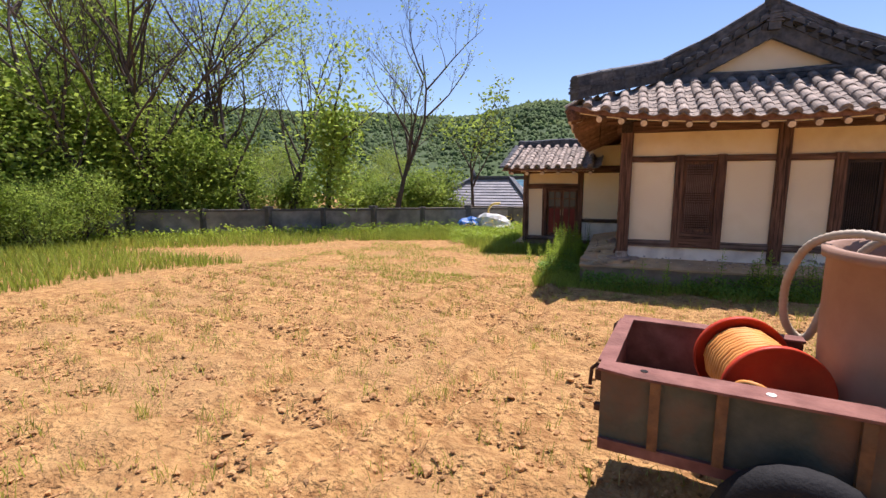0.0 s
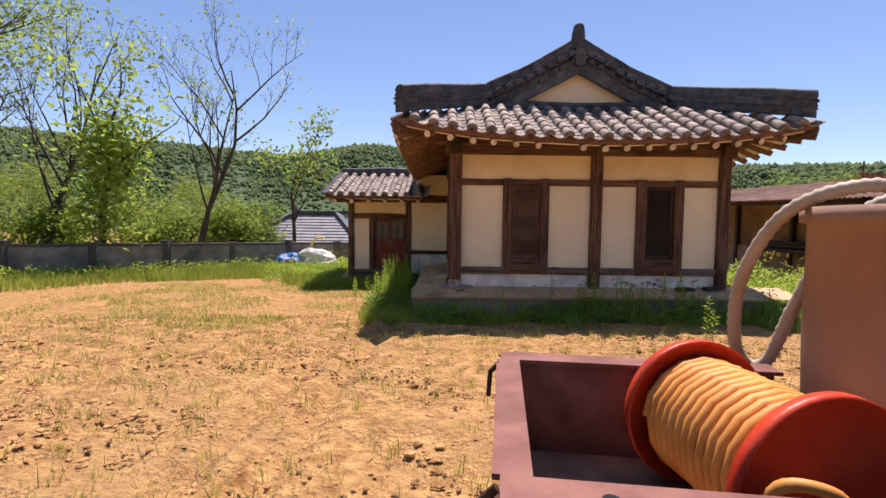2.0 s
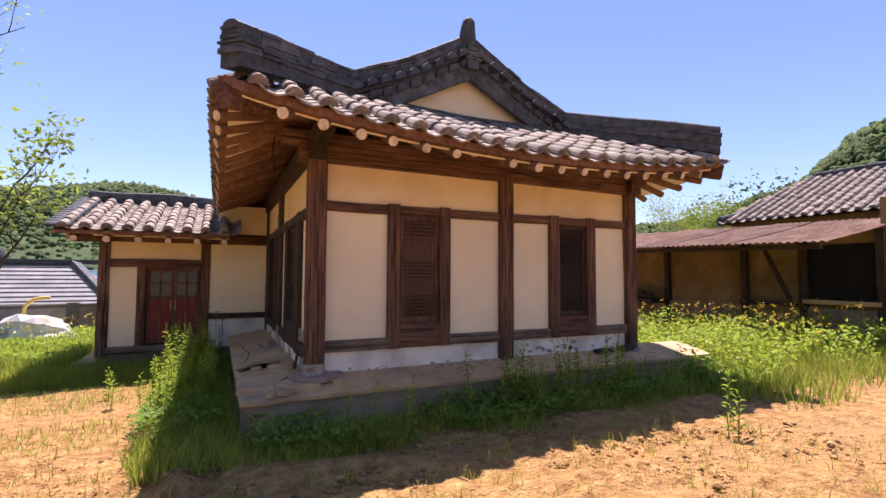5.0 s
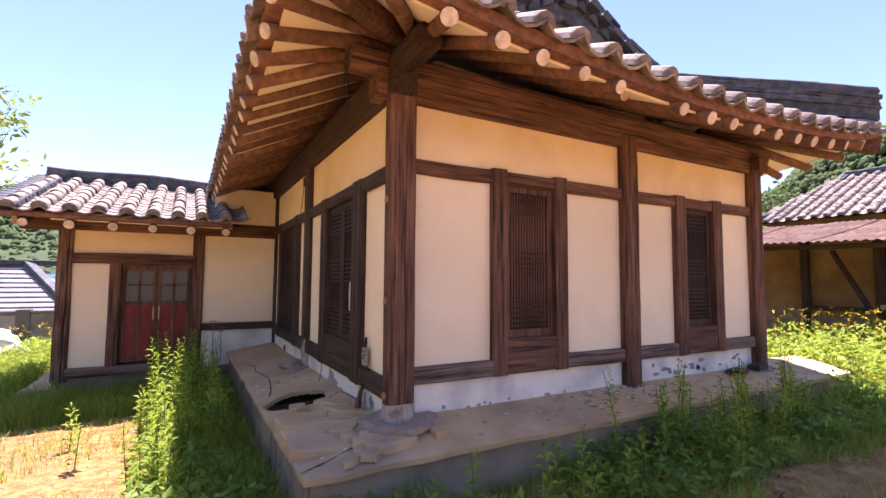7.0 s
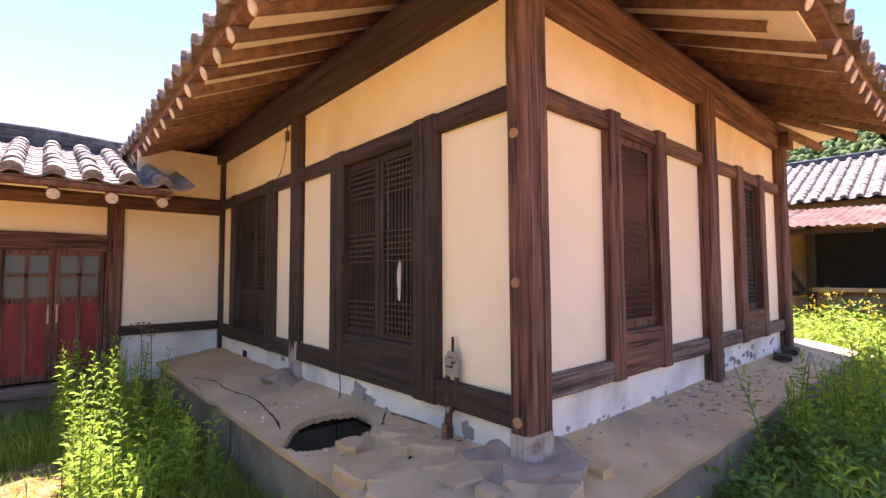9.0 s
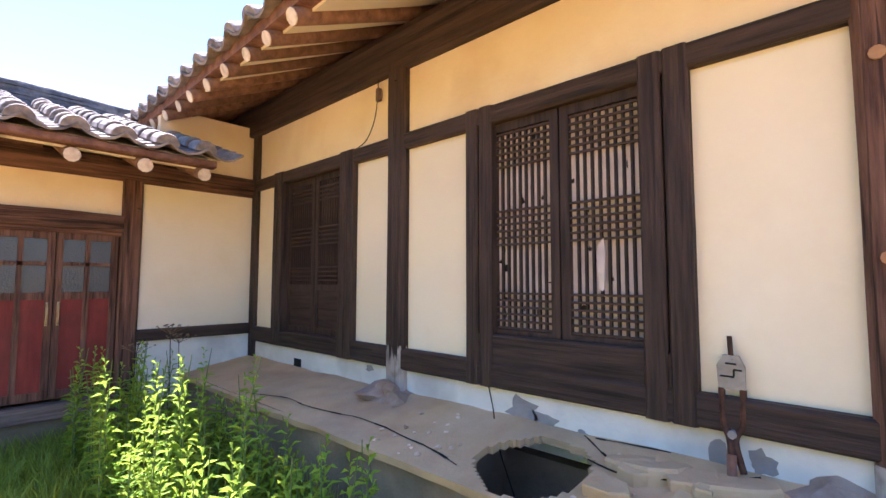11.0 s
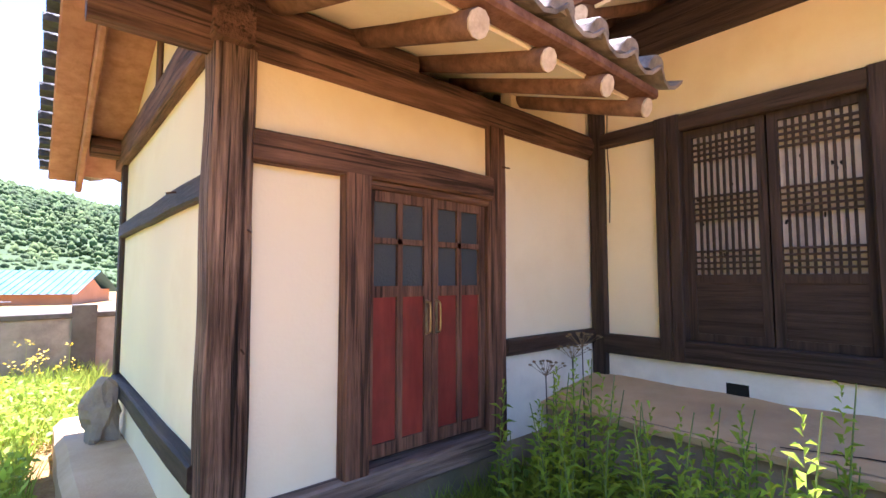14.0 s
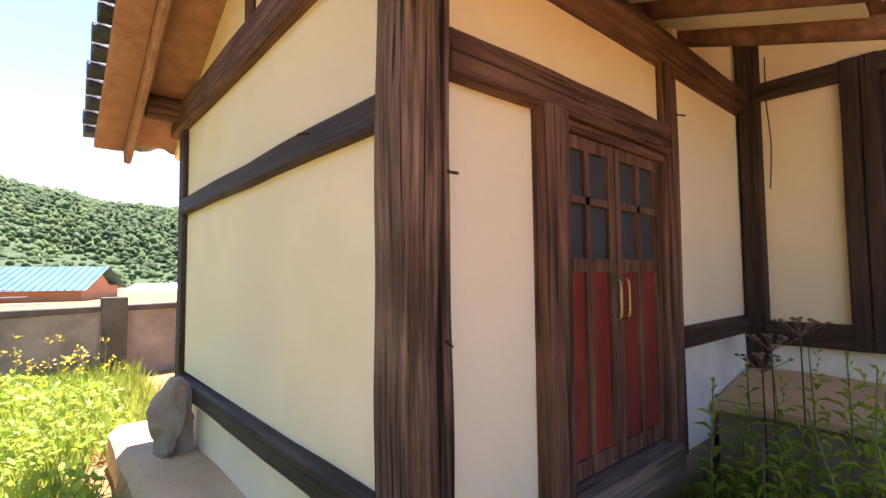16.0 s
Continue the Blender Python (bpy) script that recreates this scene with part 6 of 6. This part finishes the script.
def dist_wall(x, y):
    best = 99
    for (ax, ay), (bx, by) in zip(bpts, bpts[1:]):
        vx, vy = bx - ax, by - ay
        t = min(1, max(0, ((x - ax) * vx + (y - ay) * vy) / (vx * vx + vy * vy)))
        best = min(best, math.hypot(x - ax - vx * t, y - ay - vy * t))
    return best


def inside(x, y):
    """On the yard's side of the boundary wall."""
    for (ax, ay), (bx, by) in zip(bpts, bpts[1:]):
        if ax <= x <= bx:
            return y < ay + (by - ay) * (x - ax) / (bx - ax)
    return x > -21 or y < 8


def not_built(x, y):
    return not (-0.42 < x < 6.5 and y > 9.05) and not (x > -3.1 and x < 0.4 and y > 14.6 and y < 18)


areas = (
    # name, count, box, keep, height, width, lean, material
    ("grass", 15000, (-1.75, -0.38, 8.4, 14.65), lambda x, y: x > -1.18 + 0.18 * nz(x, y, 1.5) or y > 13.6, (0.08, 0.27), 0.010, 0.5, GRASS),
    ("grass", 9000, (-3.6, -0.4, 13.1, 14.7), None, (0.08, 0.3), 0.010, 0.5, GRASS),
    ("grass", 15000, (-0.5, 6.9, 7.75, 9.12), lambda x, y: y > 8.2 + 0.4 * nz(x, y, 1.3) or x > 5, (0.04, 0.2), 0.008, 0.6, GRASS),
    ("grass", 24000, (5.0, 16, 6.0, 14), lambda x, y: not_built(x, y) and y > 7.4 - 0.14 * (x - 5) + 0.6 * nz(x, y, 0.8), (0.1, 0.4), 0.014, 0.5, GRASS),
    ("grass", 30000, (-9, -2.3, 14.0, 22.5), lambda x, y: not_built(x, y) and inside(x, y) and (y > 16.5 + 0.4 * (x + 5) + nz(x, y, 0.6) or x > -4.3 + nz(x, y, 0.7)), (0.12, 0.42), 0.014, 0.5, GRASS),
    ("grass", 60000, (-21, -4, 2, 22), lambda x, y: inside(x, y) and (dist_wall(x, y) < 4.3 + 1.3 * nz(x, y, 0.35) or (x < -9.3 + 0.8 * nz(x, y, 0.5) and y < 9)), (0.12, 0.4), 0.02, 0.5, GRASS),
    ("grass", 22000, (-9.5, 4.5, -1, 14), lambda x, y: not_built(x, y) and nz(x, y, 0.35, 7) > 0.05 and nz(x, y, 2.2, 3) > 0.0, (0.02, 0.09), 0.006, 0.8, GRASS),
    ("dry_grass", 24000, (-9.5, 4.5, -1, 13.5), lambda x, y: not_built(x, y) and nz(x, y, 1.1, 5) > 0.0, (0.03, 0.1), 0.005, 0.9, DRY),
    ("grass", 14000, (-8.0, -1.2, 8.6, 14.5), lambda x, y: nz(x, y, 0.8, 2) > -0.1, (0.04, 0.14), 0.007, 0.8, GRASS),
    ("grass", 1800, (-4.6, -2.4, 7.6, 9.2), lambda x, y: (x + 3.5) ** 2 / 1.1 + (y - 8.4) ** 2 / 0.5 < 1 + nz(x, y, 2), (0.04, 0.12), 0.007, 0.7, GRASS),
)
LABELS = {"grass": "fresh green grass and weeds growing in the yard", "dry_grass": "thin yellowed grass on the tilled soil"}
for name, n, (x0, x1, y0, y1), keep, (h0, h1), w, lean, material in areas:
    xy = scatter(n, x0, x1, y0, y1, keep)
    m_ = len(xy)
    blades(xy, gz_of(xy) - 0.01, nr_.uniform(h0, h1, m_), np.full(m_, w) * nr_.uniform(0.6, 1.3, m_), nr_.uniform(0.2, lean, m_), material, name, LABELS[name])

# single tufts on the tilled soil
tx = []
for i in range(1300):
    cx_, cy_ = nr_.uniform(-8, 4), nr_.uniform(0.3, 9)
    k = nr_.integers(5, 14)
    tx.append(np.stack([nr_.normal(cx_, 0.035, k), nr_.normal(cy_, 0.035, k)], 1))
xy = np.concatenate(tx)
xy = np.array([p for p in xy if not_built(p[0], p[1])])
blades(xy, gz_of(xy), nr_.uniform(0.05, 0.15, len(xy)), nr_.uniform(0.004, 0.008, len(xy)), nr_.uniform(0.2, 0.7, len(xy)), leafy("yellowed_tuft_blades", (0.3, 0.3, 0.05), (0.48, 0.45, 0.09), 0.4, 0.8, 0.3), "grass_tufts", "small grass tufts dotted over the tilled soil")

# clods and crumbs of soil
CLOD = mat("damp_soil_clods", (0.26, 0.125, 0.048), (0.5, 0.295, 0.125), 7, rough=0.97, bump=0.5, fine=50, rnd=0.4)
cm = Mesh()
cr_ = random.Random(21)
base_blobs = [Mesh().blob((0, 0, 0), (1, 1, 0.7), s, 1, 0.9) for s in range(5)]
for i in range(34000):
    x, y = cr_.uniform(-8, 4.5), cr_.uniform(0.2, 9.4)
    if nz(x, y, 1.1, 4) < -0.12 or nz(x, y, 3.5, 9) < -0.2 or not not_built(x, y):
        continue
    row_ = math.sin((y + 0.25 * x + 0.5 * nz(x, y, 0.5)) * 9.5)
    if row_ > 0.1 and cr_.random() < 0.7:
        continue
    s = cr_.uniform(0.006, 0.02) * (1.8 if cr_.random() < 0.06 else 1)
    b = base_blobs[i % 5]
    z = ground_z(x, y) + rut(x, y) + s * 0.4
    an = cr_.uniform(0, 6.28)
    ca, sa = math.cos(an) * s, math.sin(an) * s
    k = cr_.uniform(0.8, 1.6)
    cm.add([(x + v[0] * ca * k - v[1] * sa, y + v[0] * sa * k + v[1] * ca, z + v[2] * s) for v in b.v], b.f)
co = part("soil_clods", cm, CLOD, None)
tagged(co, "dark crumbly soil clods strewn over the yard", "soil", kind="stuff")


# leafy herbs and flowers
def herbs(n, box, keep, hmax, size, material, label):
    xy = scatter(n, *box, keep)
    z = gz_of(xy)
    hm_ = np.array([0.55 + 0.6 * nz(a, b, 0.9, 8) for a, b in xy]) * hmax
    c = np.concatenate([xy, (z + nr_.uniform(0.0, 1, len(xy)) ** 0.7 * hm_)[:, None]], 1)
    leaves(c, nr_.uniform(*size, len(xy)), material, "weeds", label)
    return xy, z + hm_


def flowers(n, box, keep, h, label):
    xy = scatter(n, *box, keep)
    z = gz_of(xy) + nr_.uniform(*h, len(xy))
    c = np.repeat(np.concatenate([xy, z[:, None]], 1), 7, 0) + nr_.normal(size=(len(xy) * 7, 3)) * 0.018
    leaves(c, nr_.uniform(0.025, 0.045, len(c)), PETAL, "yellow_flowers", label, 0.3, "flowers")
    st = np.stack([xy[:, 0], xy[:, 1]], 1)
    blades(st, gz_of(st), z - gz_of(st), np.full(len(st), 0.006), np.full(len(st), 0.02), GRASS, "flower_stems", "thin green stems of yellow flowers")


herbs(26000, (5.6, 15, 7.2, 13.6), lambda x, y: not_built(x, y) and y > 8.6 - 0.1 * (x - 5) + 0.8 * nz(x, y, 0.7), 1.0, (0.05, 0.12), HERB_Y, "tall fresh green weeds beside the house")
flowers(700, (7.2, 15, 7.6, 12.5), lambda x, y: not_built(x, y) and y > 8.0 - 0.08 * (x - 5) and nz(x, y, 0.5, 3) > -0.12, (0.5, 1.05), "yellow flowers above the weeds")
herbs(26000, (-9, -2.75, 15.2, 21.5), lambda x, y: not_built(x, y) and inside(x, y) and x > -5.5 + nz(x, y, 0.6), 0.55, (0.05, 0.1), HERB_Y, "fresh green weeds behind the wing")
flowers(150, (-5.5, -2.7, 16.5, 21.5), lambda x, y: not_built(x, y) and inside(x, y), (0.45, 0.8), "yellow flowers among the weeds")
herbs(26000, (-21, -4, 3, 22), lambda x, y: inside(x, y) and dist_wall(x, y) < 2.6 + 0.9 * nz(x, y, 0.4), 0.7, (0.07, 0.15), HERB_Y, "green weeds along the boundary wall")
flowers(260, (-21, -8, 5, 18), lambda x, y: inside(x, y) and 0.6 < dist_wall(x, y) < 2.6 and nz(x, y, 0.4, 6) > 0, (0.3, 0.6), "yellow flowers along the boundary wall")
herbs(10000, (-0.3, 6.6, 8.2, 9.08), lambda x, y: nz(x, y, 1.3, 2) > -0.15, 0.48, (0.04, 0.08), HERB, "low green weeds in front of the plinth")
herbs(5000, (-1.3, -0.42, 9.2, 14.6), lambda x, y: nz(x, y, 1.1, 6) > -0.2, 0.4, (0.04, 0.09), HERB, "green weeds beside the plinth")


# tall leafy weeds
def weed_mesh(seed, h):
    r = random.Random(seed)
    stem = Mesh().tube(spline([(0, 0, 0), (r.uniform(-0.02, 0.02), r.uniform(-0.02, 0.02), h * 0.5), (r.uniform(-0.05, 0.05), r.uniform(-0.05, 0.05), h)], 3), [0.006 - 0.0006 * i for i in range(7)], 5)
    lf = Mesh()
    n = int(h * 46)
    for i in range(n):
        t = 0.12 + 0.88 * i / n
        a = i * 2.4 + r.uniform(-0.3, 0.3)
        L = (0.1 if t < 0.85 else 0.06) * r.uniform(0.75, 1.2) * (1.1 - 0.3 * t)
        el = r.uniform(0.25, 0.8) + (0.5 if t > 0.9 else 0)
        d = Vector((math.cos(a) * math.cos(el), math.sin(a) * math.cos(el), math.sin(el)))
        s = d.cross(Vector((0, 0, 1))).normalized() * L * 0.17
        p = Vector((0, 0, h * t))
        dr = Vector((0, 0, -L * 0.25))
        mid, tip = p + d * L * 0.45 + Vector((0, 0, 0.01)), p + d * L + dr
        lf.add([p, mid + s, tip, mid - s, mid - Vector((0, 0, 0.012))], [(0, 1, 4), (1, 2, 4), (2, 3, 4), (3, 0, 4)])
    return stem, lf


kinds = []
for k, h in enumerate((0.95, 0.8, 0.62, 0.45)):
    w = thing("weed", "tall leafy green weed beside the plinth", "plant", "tall weeds by the plinth", at=(0, 0, -30))
    st, lf = weed_mesh(40 + k, h)
    for nm, ms, mt in (("stem", st, STEM), ("leaves", lf, HERB_Y)):
        o = new(nm, ms.data(nm, mt, False))
        o.parent = w
    kinds.append(w)
wr = random.Random(9)
spots = [(-1.03, 12.56), (-1.13, 12.66)]
for i in range(100):
    y = wr.uniform(11.2, 14.2)
    spots.append((wr.uniform(-1.35, -0.6), y))
for i in range(16):
    spots.append((wr.uniform(-1.1, -0.5), wr.uniform(13.2, 14.5)))
for i in range(18):
    spots.append((wr.uniform(-1.25, -1.0), wr.uniform(9.8, 12)))
for i, (x, y) in enumerate(spots):
    k = 0 if i < 2 else wr.choice((0, 1, 1, 2, 2, 3, 3))
    if y < 11.9 and i > 2:
        k = wr.choice((2, 3, 3))
    copy_thing(kinds[k], Matrix.Translation((x, y, ground_z(x, y) - 0.02)) @ Matrix.Rotation(wr.uniform(0, 6.28), 4, "Z") @ Matrix.Rotation(wr.uniform(-0.1, 0.1), 4, "X"))
for i in range(26):
    x, y = wr.uniform(0.6, 6.3), wr.uniform(8.3, 9.0)
    copy_thing(kinds[wr.choice((2, 3, 3))], Matrix.Translation((x, y, ground_z(x, y) - 0.03)) @ Matrix.Rotation(wr.uniform(0, 6.28), 4, "Z"))
for x, y, k in ((3.55, 6.9, 2), (3.6, 6.85, 3), (-1.9, 12.0, 3), (-1.75, 11.3, 3), (2.5, 8.9, 2), (2.6, 8.95, 2), (2.75, 8.9, 1)):
    copy_thing(kinds[k], Matrix.Translation((x, y, ground_z(x, y) - 0.02)) @ Matrix.Rotation(wr.uniform(0, 6.28), 4, "Z"))
for i in range(30):
    x, y = wr.gauss(3.3, 0.55), wr.uniform(8.5, 9.02)
    copy_thing(kinds[wr.choice((1, 2, 2, 3))], Matrix.Translation((x, y, ground_z(x, y) - 0.03)) @ Matrix.Rotation(wr.uniform(0, 6.28), 4, "Z") @ Matrix.Rotation(wr.uniform(-0.25, 0.25), 4, "X"))
for w in kinds:
    for c in list(w.children):
        bpy.data.objects.remove(c)
    bpy.data.objects.remove(w)


# trees
def tree(name, label, seed, h, r0, levels, per_tip, leaf, material, spread=0.5, stems=1, tip_r=0.35, up=0.25, first=0.35, kids=(3, 5), trunk_leaves=0):
    """A tapered trunk with limbs and twigs; leaves in loose clumps round the twig ends."""
    r = random.Random(seed)
    t = thing(name, label, "tree", at=(0, 0, -60))
    wood, tips = Mesh(), []

    def grow(p, d, length, rad, lev):
        pts, dirs = [p], [d]
        seg = 6 if lev == 0 else 4
        for i in range(seg):
            d = (d + Vector((r.gauss(0, 0.13), r.gauss(0, 0.13), r.gauss(0.03 + up * 0.12 * (lev > 0), 0.08)))).normalized()
            p = p + d * length / seg
            pts.append(p)
            dirs.append(d)
        end = rad * (0.14 if lev == 0 else 0.2)
        wood.tube(pts, [rad + (end - rad) * i / seg for i in range(seg + 1)], 7 if lev == 0 else (5 if lev == 1 else 3), False)
        if trunk_leaves and lev == 0:
            for i in range(trunk_leaves):
                q = pts[1].lerp(pts[-1], r.random())
                tips.append(q + Vector((r.gauss(0, 0.35), r.gauss(0, 0.35), r.gauss(0, 0.3))))
        if lev == levels:
            tips.append(pts[-1])
            tips.append(pts[-2])
            return
        n = r.randint(*kids) + (2 if lev == 0 else 0)
        for i in range(n):
            k = first + (1 - first) * (i + r.random()) / n if lev == 0 else 0.3 + 0.7 * (i + r.random()) / n
            f_ = min(k * seg, seg - 0.001)
            j = int(f_)
            q = pts[j].lerp(pts[j + 1], f_ - j)
            a = r.uniform(0, 6.28)
            side = Vector((math.cos(a), math.sin(a), up)).normalized()
            nd = (dirs[j] * (1 - spread) + side * spread * 1.3).normalized()
            grow(q, nd, length * r.uniform(0.42, 0.62) * (1.1 - 0.4 * k), max(rad * 0.5 * (1.1 - 0.5 * k), 0.006), lev + 1)

    for s in range(stems):
        a = r.uniform(0, 6.28)
        lean = 0.0 if stems == 1 else 0.3
        grow(Vector((0.15 * s, 0.1 * s, -0.2)), Vector((math.cos(a) * lean, math.sin(a) * lean, 1)).normalized(), h * r.uniform(0.62, 0.72), r0 * (1 if s == 0 else 0.8), 0)
    tr_ = new("trunk", wood.data("trunk", BARK, True))
    tr_.parent = t
    if per_tip:
        tp = np.array([tuple(p) for p in tips])
        c = np.repeat(tp, per_tip, 0) + nr_.normal(size=(len(tp) * per_tip, 3)) * tip_r
        cr2 = new("crown", leaves(c, nr_.uniform(leaf * 0.6, leaf * 1.3, len(c)), material, "crown", "", 0.8))
        cr2.parent = t
    return t


broad = tree("tree", "broad leafy tree behind the boundary wall", 3, 9.5, 0.11, 3, 40, 0.115, LEAF_A, 0.5, 1, 0.5, 0.2, 0.2)
young = tree("tree", "light green leafy tree behind the boundary wall", 5, 7.5, 0.09, 3, 38, 0.115, LEAF_B, 0.5, 2, 0.42, 0.2, 0.15)
bare = tree("tree", "bare many-stemmed tree behind the boundary wall", 7, 11.5, 0.13, 4, 0, 0.1, LEAF_B, 0.42, 3, 0.2, 0.35, 0.3, (3, 4))
bare2 = tree("tree", "tall bare tree with few young leaves", 12, 10.0, 0.115, 4, 1, 0.12, LEAF_B, 0.4, 2, 0.25, 0.35, 0.25, (3, 4))
vine = tree("tree", "tree trunk clothed in dark green climbers", 15, 8.5, 0.15, 2, 26, 0.22, LEAF_A, 0.4, 1, 0.4, 0.3, 0.45, (2, 3), 130)
small = tree("tree", "slender young leafy tree beyond the wall", 18, 6.2, 0.1, 3, 6, 0.2, LEAF_B, 0.42, 1, 0.28, 0.4, 0.3, (3, 4))
thicket = tree("tree", "dense leafy thicket of young trees behind the boundary wall", 27, 6.0, 0.07, 3, 9, 0.17, LEAF_A, 0.55, 6, 0.45, 0.15, 0.06)
bush = tree("bush", "yellow-green bush behind the boundary wall", 23, 3.4, 0.06, 2, 34, 0.17, LEAF_B, 0.6, 5, 0.32, 0.1, 0.1)
darkb = tree("bush", "dark green undergrowth behind the boundary wall", 25, 3.6, 0.06, 2, 34, 0.22, LEAF_B, 0.6, 5, 0.4, 0.1, 0.1)
pine = tree("tree", "dark evergreen tree on the near slope", 31, 9, 0.17, 3, 9, 0.24, LEAF_P, 0.6, 1, 0.4, 0.05, 0.3)


def put(kind, az, dist, scale, turn=0.0, eye=(0.28, -0.3), dz=0.0):
    x, y = eye[0] + dist * math.sin(radians(az)), eye[1] + dist * math.cos(radians(az))
    c = copy_thing(kind, Matrix.Translation((x, y, ground_z(x, y) - 0.1 + dz)) @ Matrix.Rotation(turn, 4, "Z") @ Matrix.Scale(scale, 4))
    c.scale = (scale,) * 3


tr2 = random.Random(77)
put(bare, -43.0, 22.3, 1.25, 1.0)
put(bare, -50.5, 23.5, 1.25, 3.0)
put(bare2, -56.5, 21.0, 1.4, 0.4)
put(bare, -58.0, 23.0, 1.35, 5.0)
put(bare2, -46.5, 26, 1.4, 2.2)
put(bare2, -39, 25, 1.3, 4.2)
put(vine, -34.3, 23.5, 1.2, 0.0)
put(bare2, -26.8, 24.0, 1.3, 2.8)
put(small, -16.8, 27.5, 1.35, 1.0)
put(bush, -24.0, 25.5, 1.0, 0)
put(bush, -21.5, 27, 1.05, 2)
put(bush, -29.0, 26.5, 0.85, 4)
put(bush, -38, 26, 0.9, 3)
put(bush, -31, 31, 1.1, 1)
put(young, -39, 31, 0.7, 1)
put(young, -28, 36, 0.7, 4)
for i in range(10):
    put(broad if i % 3 == 0 else young, -52 - i * 4.5 + tr2.uniform(-1, 1), tr2.uniform(25, 32), tr2.uniform(1.45, 1.95), tr2.uniform(0, 6))
for i in range(22):
    put(darkb if i % 3 else bush, -47 - i * 2.1 + tr2.uniform(-0.8, 0.8), tr2.uniform(24.5, 28.0), tr2.uniform(0.75, 1.25), tr2.uniform(0, 6))
for i in range(9):
    put(bush, -47 - i * 2.4 + tr2.uniform(-0.6, 0.6), tr2.uniform(24.5, 25.5), tr2.uniform(1.2, 1.7), tr2.uniform(0, 6))
for i in range(10):
    put(young if i % 2 else broad, -100 - i * 16, tr2.uniform(30, 40), 1.0, tr2.uniform(0, 6))
# woods on the near slope beyond the shed
for i in range(60):
    az = tr2.uniform(40, 100)
    d = tr2.uniform(36, 80)
    k = max(0, (d - 34) / 61)
    put((broad, young, pine, broad)[i % 4], az, d, tr2.uniform(0.8, 1.15) * (0.42 if az < 63 else 0.9), tr2.uniform(0, 6), (-0.6, 4.8), 0.4 + k * k * math.tan(radians(hill_angle(az))) * 80 * 0.55)
put(pine, 55.4, 46, 1.35, 0.5, (-0.06, 2.3))
put(pine, 58.6, 44, 1.4, 2.5, (-0.06, 2.3))
put(young, 51.5, 42, 1.2, 1.5, (-0.06, 2.3))
for i in range(9):
    put(thicket, -58.5 - 1.9 * i, tr2.uniform(18.8, 20.4), tr2.uniform(0.28, 0.5), tr2.uniform(0, 6))
for i in range(13):
    put(thicket, -46.5 - 1.9 * i + tr2.uniform(-0.8, 0.8), tr2.uniform(22.8, 24.5), tr2.uniform(0.7, 1.0) + 0.05 * min(i, 9), tr2.uniform(0, 6))
put(young, 38.5, 26, 0.62, 0.5, (0.26, 0.55))
put(young, 33, 30, 0.55, 2.5, (0.26, 0.55))
for k in (broad, young, bare, bare2, vine, small, thicket, bush, darkb, pine):
    for c in list(k.children):
        bpy.data.objects.remove(c)
    bpy.data.objects.remove(k)

# dry umbel seed heads by the wing corner
for x, y, h in ((-0.62, 14.2, 0.95), (-0.5, 14.35, 0.85), (-0.85, 14.3, 0.8)):
    pl = thing("dry_umbel", "dry brown umbel seed head beside the wing wall", "plant", "dry umbels", at=(x, y, ground_z(x, y)))
    z = ground_z(x, y)
    part("stem", Mesh().tube([(x, y, z), (x + 0.02, y, z + h * 0.6), (x + 0.01, y, z + h)], 0.004, 5), BARK, pl)
    um = Mesh()
    for i in range(14):
        a, rr = i * 2.4, 0.02 + 0.009 * i
        e = (x + 0.01 + rr * math.cos(a), y + rr * math.sin(a), z + h + 0.09 - 0.2 * rr)
        um.tube([(x + 0.01, y, z + h), e], 0.0018, 3)
        um.blob(e, (0.012, 0.012, 0.007), i, 1, 0.3)
    uo = part("umbel", um, mat("dry_seed", (0.16, 0.11, 0.06), (0.26, 0.19, 0.1), 9) if h == 0.95 else bpy.data.materials["dry_seed"], pl)
    uo["kind"] = "stuff"
